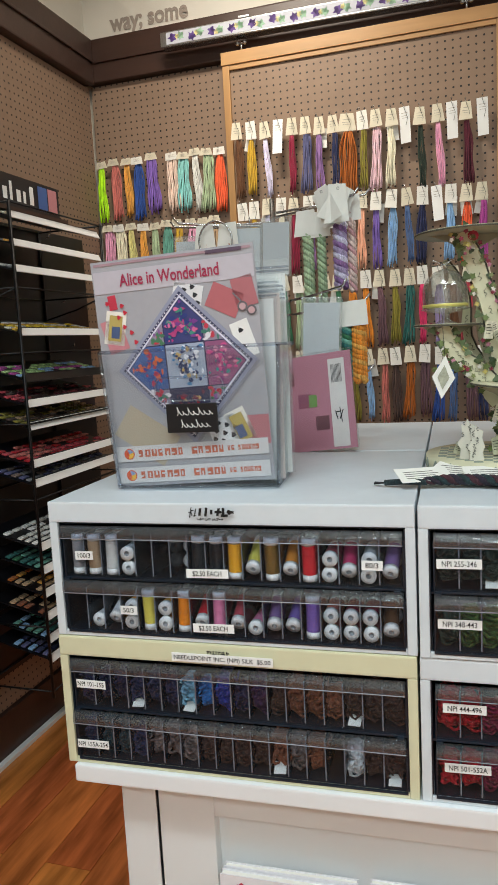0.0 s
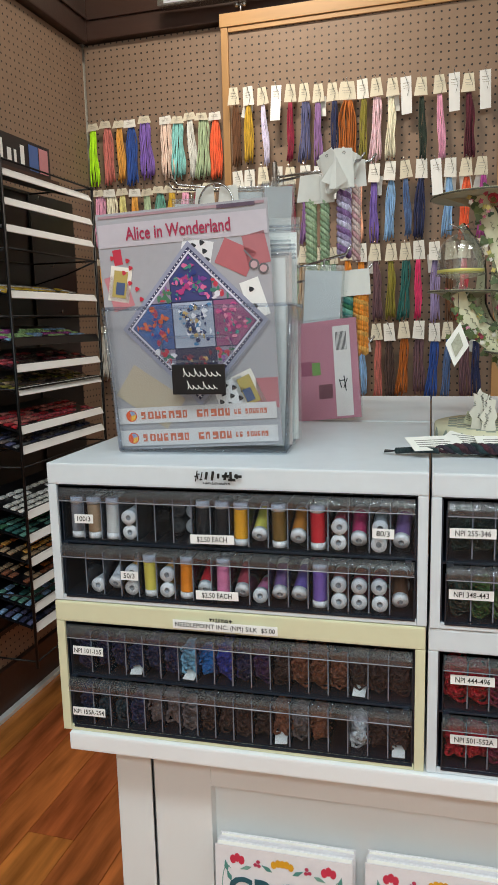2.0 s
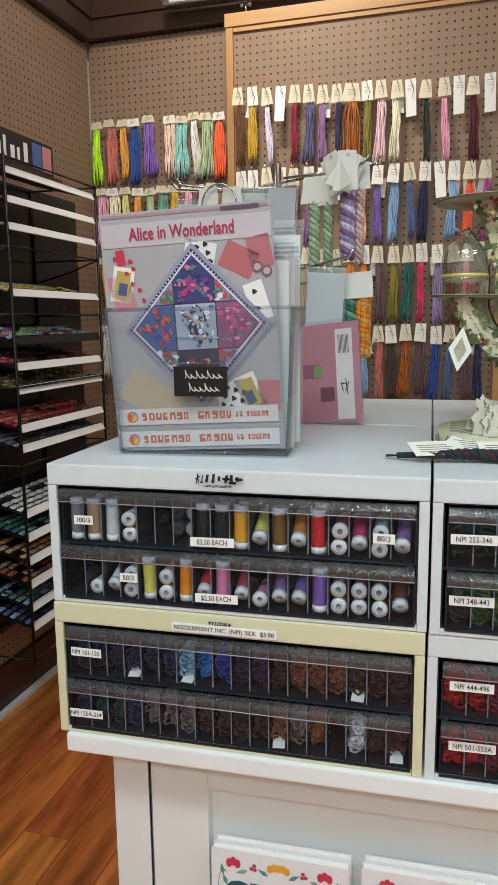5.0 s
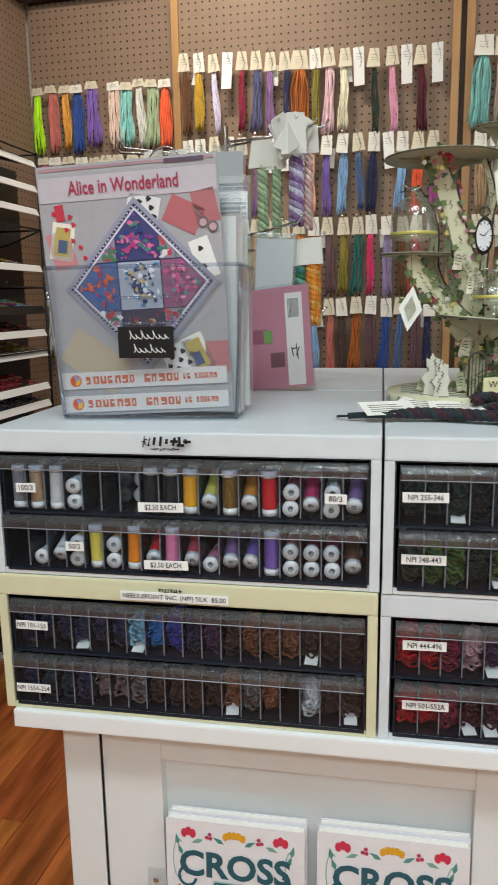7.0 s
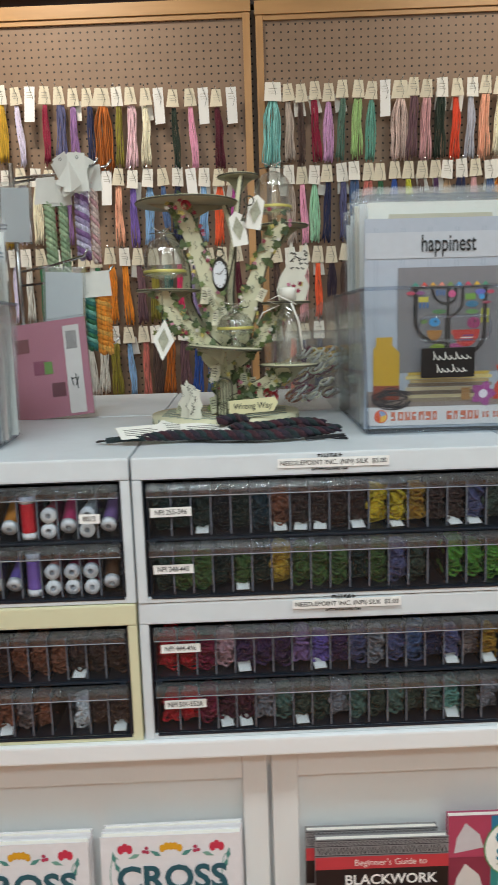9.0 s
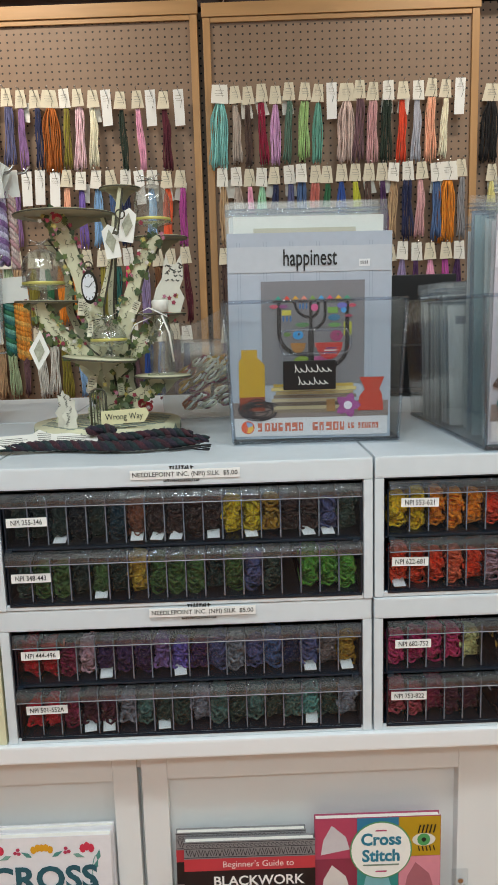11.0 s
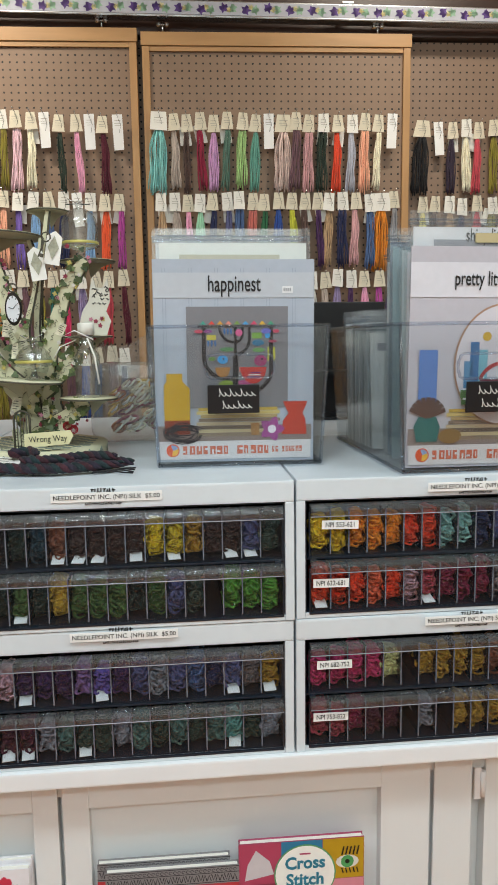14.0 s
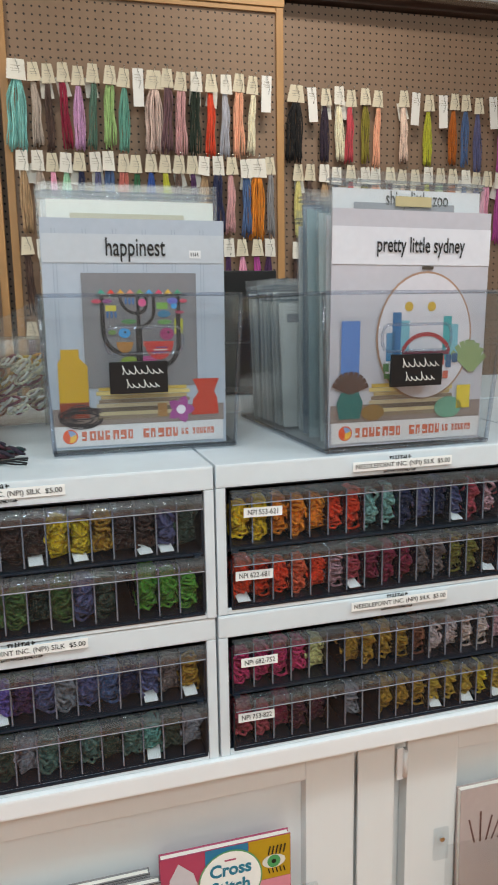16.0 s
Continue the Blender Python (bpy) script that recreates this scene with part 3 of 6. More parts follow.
def build_boards():
    hanging_board("pegboard_panel", -0.88, 0.112, 2.385, "oak-framed brown pegboard panel hung with thread hanks")
    hanging_board("pegboard_panel", 0.131, 1.096, 2.373, "oak-framed brown pegboard panel hung with thread hanks")
    y = 2.745
    ax = -0.822
    hank_row(ax, y, 2.114, "brown gold lilac - crimson slate mauve navy rust+ olive blushpink cream - dkgreen pink - maroon -", 1, 0.0507, False, -0.0021)
    hank_row(ax, y, 1.834, "tan gold lilac cream crimson mauve - - - peach purple sky steelblue navy - sky coral magenta", 2, 0.0506, False, -0.0013)
    hank_row(ax, y, 1.553, "sage lilac pearl green sage tan olive green orange orange wine olive teal hotpink lavender brown rose maroon", 3, 0.0506, False, -0.0007)
    hank_row(ax, y, 1.276, "sky coral brown tan sage wine pearl pearl olive sky salmon cocoa rust wine blue steelblue wine navy", 4, 0.0506, False, -0.0004)
    bx = 0.184
    hank_row(bx, y, 2.087, "aqua+ greige cocoa crimson orchid greygreen lime jade - blush+ wine dusty dkgreen redorange silver peach cream -", 5, 0.0493)
    hank_row(bx, y, 1.813, "tan greige pink mint navy slate steelblue salmon green blue chartreuse cocoa plum tan navy dusty steelblue orange+ grey", 6, pitch=0.0472)
    hank_row(bx, y, 1.537, "cocoa tan dusty coral aubergine cocoa peach wine sage steelblue rose pearl greige lavender plum pink magenta plum", 7, 0.0496)
    hank_row(bx, y, 1.262, "wine coral plum navy cocoa tan sage grey rose pearl greige slate plum pink rose plum", 8, 0.0496)
    wy = WALL_Y
    hank_row(-1.438, wy, 2.077, "neon salmon amber blue violet", 9, pitch=0.054, small=True)
    hank_row(-1.132, wy, 2.070, "shell aqua pearl sage coral", 10, pitch=0.051, small=True)
    hank_row(-1.43, wy, 1.816, "pink cream straw amber sage jade gold pink crimson tan", 11, pitch=0.052, small=True)
    hank_row(-1.43, wy, 1.55, "amber straw orange salmon wine tan sky sage green tan", 12, pitch=0.052, small=True)
    hank_row(-1.43, wy, 1.28, "pearl orange pink cream wine rust sage sky green tan", 13, pitch=0.052, small=True)
    hank_row(1.163, wy, 2.086, "black+ - aubergine cream rose olive peach . shell - chartreuse - rust steelblue slate - magenta rust", 14, pitch=0.053)
    hank_row(1.163, wy, 1.813, "straw cocoa tan navy rose olive peach wine shell cream chartreuse sage rust steelblue slate pink magenta rust", 15, pitch=0.053)
    hank_row(1.163, wy, 1.537, "cocoa rose wine pink cream aqua navy wine shell tan sage plum", 16, pitch=0.053)


build_boards()


def build_rail():
    r = thing("hanging_rail", pose(0, 2.72, 2.418, 0, 0.75, 0), "steel sliding-door rail with a flowered ribbon along its face", "rail")
    part("channel", box(bmesh.new(), -1.11, 2.6, 0, 0.045, 0, 0.012, 0.001), steel, r)
    part("face", box(bmesh.new(), -1.11, 2.6, -0.004, 0.0, 0.001, 0.052, 0.001), steel, r)
    part("ribbon", box(bmesh.new(), -1.085, 2.6, -0.0052, -0.0042, 0.006, 0.048), material("ribbon", "b9bcc8", 0.6, grain=0.06, scale=80), r)
    flower, leaf, gold_m = material("ribbon_violet", "5b3f86", 0.6, grain=0.2, scale=200), material("ribbon_green", "8fb49a", 0.6, grain=0.2, scale=200), material("ribbon_pale", "d8cf9a", 0.6, grain=0.2)
    rnd = random.Random(5)
    blob = lambda s: plate(bmesh.new(), [(s * (1 + 0.35 * math.sin(5 * a)) * math.cos(a), s * (1 + 0.35 * math.sin(5 * a)) * math.sin(a)) for a in [i * math.tau / 12 for i in range(20)]], 0.0006)
    meshes = [(finish("flower", blob(0.0145), flower), 0.0), (finish("leaf", blob(0.0135), leaf), 0.032), (finish("bud", blob(0.009), gold_m), 0.018)]
    x = -1.06
    while x < 1.6:
        for me, dx in meshes:
            part(me.name.split(".")[0], me, None, r, "", pose(x + dx, -0.0062, 0.027 + rnd.uniform(-0.005, 0.005), 0, rnd.uniform(0, 360), 0))
        x += 0.078
    for x in (-0.78, 0.35, 0.86, 1.6):
        part("bracket", box(bmesh.new(), x - 0.02, x + 0.02, -0.007, 0.07, 0.053, 0.061, 0.002), steel, r)


build_rail()


# ---- spools and labels of the drawer units ----
def spool_meshes():
    r, h = 0.0098, 0.054
    cap = finish("cap", lathe(bmesh.new(), [(0.0035, 0), (r, 0), (r, 0.0075), (r - 0.0015, 0.0078), (r - 0.0015, 0.0085)], 16), material("spool_cap", "efefec", 0.35, grain=0.02))
    hole = finish("core", lathe(bmesh.new(), [(0.0036, -0.0004), (0.0036, 0.002), (0.0016, 0.002), (0.0016, 0.006), (0.0, 0.006)], 10), material("spool_core", "a8aaac", 0.5, grain=0.05))
    prof = [(r - 0.0006 + (0.0004 if k % 2 else 0), 0.0084 + k * (h - 0.0168) / 24) for k in range(25)]
    body = finish("winding", lathe(bmesh.new(), prof, 16), thread("navy"))
    return cap, hole, body


CAP, CORE, WINDING = spool_meshes()


def spool(m, colour):
    t = thing("thread_spool", m, "spool of %s thread with white plastic ends" % PLAIN.get(colour, colour), "thread spool", "spools in the drawers")
    paint(part("winding", WINDING, None, t), wound(colour))
    for mm in (pose(0, 0, 0), pose(0, 0, 0.054, 180)):
        c = part("cap", CAP, None, t, "", mm)
        part("core", CORE, None, c)
    return t


def build_spools():
    rnd = random.Random(9)
    rows = ("v:grey v:tan v:pearl p:white . . d:silver v:black v:black v:sunflower t:lemon v:olivebrown t:orange v:scarlet p:rose t:hotpink p:pearl t:mauve",
            ". l:white t:white p:amber v:lemon p:amber v:tangerine t:scarlet v:candy t:rose l:candy t:mauve t:purple v:violet p:salmon p:crimson p:crimson t:brown")
    for k, row in enumerate(rows):
        z0 = TOP + UNIT_H + DRAWER_Z[1 - k] + 0.0022
        for i, item in enumerate(row.split()):
            if item == ".":
                continue
            kind, c = item.split(":")
            base = ROW @ pose(0.0025 + OPEN_X0 + 0.006 + 0.004 + (i + 0.5) * CELL_W, 0.0, z0)
            jig = rnd.uniform(-0.001, 0.001)
            if kind == "v":
                spool(base @ pose(jig, 0.0165, 0.0005, -1, rnd.uniform(-2, 2), rnd.uniform(0, 90)), c)
                if rnd.random() < 0.6:
                    spool(base @ pose(jig, 0.04, 0.0005, -1, 1, 20), c)
            elif kind == "p":
                for n in (0, 1):
                    spool(base @ pose(jig + rnd.uniform(-0.0008, 0.0008), 0.007 + rnd.uniform(0, 0.004), 0.0102 + n * 0.0202, -90, 0, 0), c)
            elif kind == "d":
                spool(base @ pose(jig, 0.05, 0.0102, -90, 0, 6), c)
                spool(base @ pose(jig, 0.052, 0.0306, -90, 0, -4), c)
            elif kind == "l":
                spool(base @ pose(jig, 0.01, 0.0102, -90, 0, rnd.uniform(-4, 4)), c)
            else:
                spool(base @ pose(jig, 0.012, 0.0135, -62, rnd.uniform(-3, 3), rnd.uniform(-5, 5)), c)
                spool(base @ pose(jig, 0.075, 0.0105, -90, 0, 0), c)


build_spools()


def scribble(parent, name, x, z, width, height, mat, seed, y=-0.0008, thick=0.0006):
    """A line of handwriting too stylised to read: a row of short upright and slanting strokes."""
    rnd = random.Random(seed)
    bm = bmesh.new()
    n = max(3, int(width / height * 1.6))
    for k in range(n):
        px = x - width / 2 + (k + 0.5) * width / n
        h = height * rnd.uniform(0.5, 1.0)
        lean = rnd.uniform(-0.15, 0.25) * height
        w = width / n * 0.42
        v = [bm.verts.new(p) for p in ((px - w / 2, y, z - h / 2), (px + w / 2, y, z - h / 2), (px + w / 2 + lean, y, z + h / 2), (px - w / 2 + lean, y, z + h / 2))]
        bm.faces.new(v)
        if rnd.random() < 0.6:
            zz = z + rnd.choice((-0.4, 0.0, 0.35)) * h
            v = [bm.verts.new(p) for p in ((px - w, y, zz - w / 2), (px + w * 1.8, y, zz - w / 2), (px + w * 1.8, y, zz + w / 2), (px - w, y, zz + w / 2))]
            bm.faces.new(v)
    return part(name, bm, mat, parent)


def build_labels():
    fy, by = -0.0022, -0.0046
    for text, x, z, w in (("100/3", 0.053, 1.041, 0.026), ("$2.50 EACH", 0.227, 1.0215, 0.057), ("80/3", 0.438, 1.039, 0.0255), ("50/3", 0.113, 0.967, 0.024), ("$2.50 EACH", 0.231, 0.948, 0.056),
                          ("NPI 101-155", 0.047, 0.857, 0.046), ("NPI 155A-254", 0.043, 0.768, 0.05), ("NPI 255-346", 0.539, 1.044, 0.054), ("NPI 348-443", 0.539, 0.970, 0.053), ("NPI 444-496", 0.543, 0.864, 0.053),
                          ("NPI 501-552A", 0.546, 0.787, 0.057), ("NPI 553-621", 1.04, 1.053, 0.051), ("NPI 622-681", 1.028, 0.9745, 0.05), ("NPI 682-752", 1.033, 0.861, 0.05), ("NPI 753-822", 1.028, 0.787, 0.05)):
        paper_label(text, ROW @ pose(x, fy, z, 0, random.Random(text).uniform(-1, 1.2)), w * (0.95 if "NPI" in text else 1.0), 0.0118, 0.0092)
    for x, z in ((0.24, 0.907), (0.742, 1.101), (0.757, 0.918), (1.225, 1.099), (1.225, 0.916)):
        paper_label("NEEDLEPOINT INC. (NPI) SILK  $5.00", ROW @ pose(x, by, z), 0.138, 0.0118, 0.0082)
        lg = thing("maker_mark", ROW @ pose(x - 0.005, by + 0.0012, z), "small dark printed maker's mark on the unit", "maker's mark")
        scribble(lg, "mark", 0.0, 0.0085, 0.03, 0.006, ink, 3)
        scribble(lg, "mark", 0.0, -0.0085, 0.045, 0.004, ink, 4)
    lg = thing("maker_mark", ROW @ pose(0.236, by + 0.0012, 1.1015), "dark printed maker's mark on the unit", "maker's mark")
    scribble(lg, "mark", 0.006, 0.002, 0.048, 0.012, ink, 5)
    scribble(lg, "mark", -0.024, 0.001, 0.01, 0.015, ink, 6)
    scribble(lg, "mark", 0.0, -0.0075, 0.036, 0.0035, ink, 7)


build_labels()


# ---- acrylic bins with pattern booklets ----
def ink_mat(h):
    return material("print_" + h, h, 0.35, grain=0.05, scale=90)


def shape(parent, name, pts, h, layer=1):
    """A flat printed shape given by x, z pairs."""
    bm = bmesh.new()
    bm.faces.new([bm.verts.new((x, -0.00045 * layer, z)) for x, z in pts])
    return part(name, bm, ink_mat(h), parent)


def rect(parent, name, x0, x1, z0, z1, h, layer=1, turn=0.0):
    cx, cz, c, s_ = (x0 + x1) / 2, (z0 + z1) / 2, math.cos(radians(turn)), math.sin(radians(turn))
    pts = [(cx + (x - cx) * c - (z - cz) * s_, cz + (x - cx) * s_ + (z - cz) * c) for x, z in ((x0, z0), (x1, z0), (x1, z1), (x0, z1))]
    return shape(parent, name, pts, h, layer)


def disc(parent, name, x, z, r, h, layer=1, rz=None, n=16, lobes=0):
    rz = rz or r
    pts = [(x + r * (1 + (0.25 * math.cos(lobes * a) if lobes else 0)) * math.cos(a), z + rz * (1 + (0.25 * math.cos(lobes * a) if lobes else 0)) * math.sin(a)) for a in [i * math.tau / n for i in range(n)]]
    return shape(parent, name, pts, h, layer)


def stroke(parent, name, pts, w, h, layer=1):
    bm = bmesh.new()
    pts = [Vector((x, z)) for x, z in pts]
    rows = []
    for i, p in enumerate(pts):
        d = (pts[min(i + 1, len(pts) - 1)] - pts[max(i - 1, 0)]).normalized()
        o = Vector((-d.y, d.x)) * w / 2
        rows.append([bm.verts.new((q.x, -0.00045 * layer, q.y)) for q in (p + o, p - o)])
    for a, b in zip(rows, rows[1:]):
        bm.faces.new((a[0], a[1], b[1], b[0]))
    return part(name, bm, ink_mat(h), parent)


def arc(x, z, rx, rz, a0, a1, n=14):
    return [(x + rx * math.cos(radians(a0 + (a1 - a0) * i / n)), z + rz * math.sin(radians(a0 + (a1 - a0) * i / n))) for i in range(n + 1)]


def booklet(m, w, h, colour, label):
    b = thing("pattern_booklet", m, label, "pattern booklet", "booklets in the bins")
    part("cover", box(bmesh.new(), -w / 2, w / 2, 0, 0.0025, 0, h), ink_mat(colour), b)
    return b


def brand_strip(b, w, z, h=0.022):
    rect(b, "strip", -w / 2 + 0.003, w / 2 - 0.003, z, z + h, "d6d1d2", 4)
    disc(b, "fruit_mark", -w / 2 + 0.022, z + h * 0.5, h * 0.36, "e0562e", 5)
    shape(b, "fruit_segment", [(-w / 2 + 0.022, z + h * 0.5)] + arc(-w / 2 + 0.022, z + h * 0.5, h * 0.3, h * 0.3, -100, 20, 6), "f0b848", 6)
    shape(b, "fruit_segment", [(-w / 2 + 0.022, z + h * 0.5)] + arc(-w / 2 + 0.022, z + h * 0.5, h * 0.3, h * 0.3, 20, 110, 6), "8aa0c8", 6)
    for x0, n, step, hh in ((-w / 2 + 0.036, 13, w * 0.0435, h * 0.46), (w * 0.235, 9, w * 0.022, h * 0.32)):
        for k in range(n):
            if (n, k) in ((13, 7), (9, 2)):
                continue
            x = x0 + k * step
            wd = step * (0.8 if k % 3 else 0.62)
            rect(b, "brand_block", x, x + wd, z + h * 0.5 - hh / 2, z + h * 0.5 + hh / 2, "cc6a4e", 5)
            u0, u1, v0, v1 = ((0.36, 0.68, -0.5, 0.12), (0.38, 0.66, -0.28, 0.28), (0.4, 1.0, 0.0, 0.26), (0.0, 0.6, -0.26, -0.04), (0.4, 0.7, -0.1, 0.5))[(k * 3 + n) % 5]
            rect(b, "block_notch", x + wd * u0, x + wd * u1, z + h * 0.5 + hh * v0, z + h * 0.5 + hh * v1, "d6d1d2", 6)


def wonder_cover(b, w, h):
    for x in (-0.085, -0.05, -0.015, 0.02, 0.055, 0.09):
        rect(b, "stripe", x, x + 0.0008, 0.03, h - 0.03, "a9a7ad", 1)
        rect(b, "stripe", x + 0.003, x + 0.0038, 0.03, h - 0.03, "a9a7ad", 1)
    rect(b, "title_band", -w / 2, w / 2, h - 0.042, h - 0.012, "c0b8c0", 2)
    rect(b, "top_print", -w / 2 + 0.002, w / 2 - 0.002, h - 0.0045, h - 0.001, "a88890", 2)
    rect(b, "top_print", 0.05, 0.1, h - 0.006, h - 0.001, "5a4658", 3)
    words("Alice in Wonderland", 0.0235, ink_mat("a52a4c"), b, pose(-0.004, -0.0022, h - 0.027), "title", 0.72, 0.0004)
    for x, z, ww, hh, t, c in ((-0.09, h - 0.09, 0.03, 0.046, -12, "efe7dc"), (-0.092, h - 0.1, 0.03, 0.046, 14, "c77f86"), (0.07, h - 0.068, 0.046, 0.034, -28, "b5646a"), (0.098, h - 0.06, 0.03, 0.04, 10, "b06a70"),
                              (0.092, h - 0.122, 0.026, 0.05, 16, "ece9e6"), (0.075, 0.075, 0.03, 0.05, 22, "eee7de"), (0.1, 0.07, 0.03, 0.04, 0, "b8747c"), (-0.062, 0.072, 0.085, 0.05, -36, "b9a994"), (0.018, h - 0.06, 0.042, 0.038, -14, "e2e0e2"), (0.052, 0.068, 0.042, 0.044, 16, "e2e0e2"), (-0.09, h - 0.055, 0.012, 0.02, 5, "c23348")):
        rect(b, "playing_card", x - ww / 2, x + ww / 2, z - hh / 2, z + hh / 2, c, 2, t)
        if c in ("efe7dc", "eee7de"):
            rect(b, "card_picture", x - ww * 0.32, x + ww * 0.32, z - hh * 0.38, z + hh * 0.38, "b8a25c", 3, t)
            rect(b, "card_picture", x - ww * 0.2, x + ww * 0.2, z - hh * 0.3, z + hh * 0.05, "4a5a80", 4, t)
    rnd = random.Random(2)
    for cx, cz, tl in ((0.018, h - 0.06, 0.25), (0.052, 0.068, -0.28)):
        for k in range(9):
            u, v = (k % 3 - 1) * 0.012, (k // 3 - 1) * 0.0115
            disc(b, "pip", cx + u * math.cos(tl) - v * math.sin(tl), cz + u * math.sin(tl) + v * math.cos(tl), 0.0034, "24222a", 3, n=9, lobes=3)
    for cx, cz in ((0.092, h - 0.132), (0.088, h - 0.11)):
        disc(b, "pip", cx, cz, 0.0034, "24222a", 3, n=9, lobes=3)
    # scissors lying on the cloth
    for dx in (-0.006, 0.006):
        disc(b, "scissor_bow", 0.1 + dx, h - 0.082 - 0.5 * dx, 0.007, "6a6468", 3)
        disc(b, "scissor_hole", 0.1 + dx, h - 0.082 - 0.5 * dx, 0.0046, "c4a0a4", 4)
    stroke(b, "scissor_blade", [(0.096, h - 0.076), (0.082, h - 0.06)], 0.002, "77747a", 3)
    for k in range(7):
        disc(b, "pip", rnd.uniform(-0.1, -0.06), h - rnd.uniform(0.05, 0.115), 0.003, "c5283c", 4, n=9, lobes=3)
    # the stitched diamond
    cx, cz, rx, rz = 0.008, 0.165, 0.1, 0.108

    def dia(u, v):
        return (cx + (u - v) * rx / 2, cz + (u + v) * rz / 2)

    def quad(u0, u1, v0, v1):
        return [dia(u0, v0), dia(u1, v0), dia(u1, v1), dia(u0, v1)]
    shape(b, "shadow_edge", [(x + 0.003, z - 0.003) for x, z in quad(-1, 1, -1, 1)], "8f8d96", 3)
    shape(b, "fabric", quad(-1, 1, -1, 1), "9698ae", 4)
    shape(b, "border", quad(-0.93, 0.93, -0.93, 0.93), "2b2c52", 5)
    shape(b, "border", quad(-0.885, 0.885, -0.885, 0.885), "d8d4e4", 6)
    shape(b, "border", quad(-0.85, 0.85, -0.85, 0.85), "2b2c52", 7)
    g = 0.283
    tiles = [((-g, -g), (g, -g), (g, g), (-g, g))]
    for q in range(4):
        c, s_ = (1, 0, -1, 0)[q], (0, 1, 0, -1)[q]
        turn = lambda x, z, c=c, s_=s_: (x * c - z * s_, x * s_ + z * c)
        tiles.append([turn(*p) for p in ((-g, g), (g, g), (g, 2 * g), (0, 3 * g), (-g, 2 * g))])
        tiles.append([turn(*p) for p in ((g, g), (2 * g, g), (g, 2 * g))])
    tones = ("a8b0c4", "3c4078", "94869c", "47619a", "94889c", "3c3a58", "94869c", "94567c", "94889c")
    inks = (("4a86b8", "e8e8f0", "c9a86a", "2e3a66"), ("b03a7a", "3f8a7a", "2c3a80", "7a3c90", "d86a9a"), ("c23a4e", "3f7a6a", "e0dce4"), ("2c4a9a", "d8643a", "a83a58", "3a6ab0"), ("c23a4e", "4a7a5a", "8a5a9a"),
            ("b0303e", "2c2c4a", "c9a06a", "7a3048"), ("c23a4e", "3f7a6a", "e0dce4"), ("d0508a", "3f8a86", "e08aa8", "8a3c78"), ("c23a4e", "4a7a5a", "8a5a9a"))
    for k, (tile, tone) in enumerate(zip(tiles, tones)):
        mx, mz = sum(p[0] for p in tile) / len(tile), sum(p[1] for p in tile) / len(tile)
        shape(b, "stitched_tile", [(cx + (mx + (x - mx) * 0.965) * rx, cz + (mz + (z - mz) * 0.965) * rz) for x, z in tile], tone, 8)
        for n in range(72 if len(tile) > 3 else 18):
            p, q = rnd.choice(tile), rnd.choice(tile)
            f, h_ = rnd.random(), rnd.uniform(0.1, 0.86)
            x, z = mx + (p[0] + (q[0] - p[0]) * f - mx) * h_, mz + (p[1] + (q[1] - p[1]) * f - mz) * h_
            disc(b, "stitched_patch", cx + x * rx, cz + z * rz, rnd.uniform(0.0014, 0.0046), rnd.choice(inks[k]), 9 + n * 0.05, rnd.uniform(0.0014, 0.0045), 7, rnd.choice((0, 3)))
    for k in range(26):
        f = (k + 0.5) / 26 * 1.8 - 0.9
        for p in (dia(f, 0.907), dia(f, -0.907), dia(0.907, f), dia(-0.907, f)):
            disc(b, "border_stitch", p[0], p[1], 0.0012, "f0eef4", 7.5, n=4)
    brand_strip(b, w, 0.036, 0.022)
    brand_strip(b, w, 0.005, 0.022)


def shelf_scene(b, w):
    rect(b, "picture_shelf", -w / 2 + 0.002, w / 2 - 0.002, 0.03, 0.052, "8d7d78", 2)
    for k, c in enumerate(("8c7a66", "c4b48e", "6e5e52", "bfae90", "8a7868", "b8a070", "d6c07c", "c8a84e")):
        rect(b, "picture_books", -0.055 + 0.003 * (k % 3), 0.064 - 0.004 * (k % 2), 0.0365 + k * 0.0052, 0.0412 + k * 0.0052, c, 3)


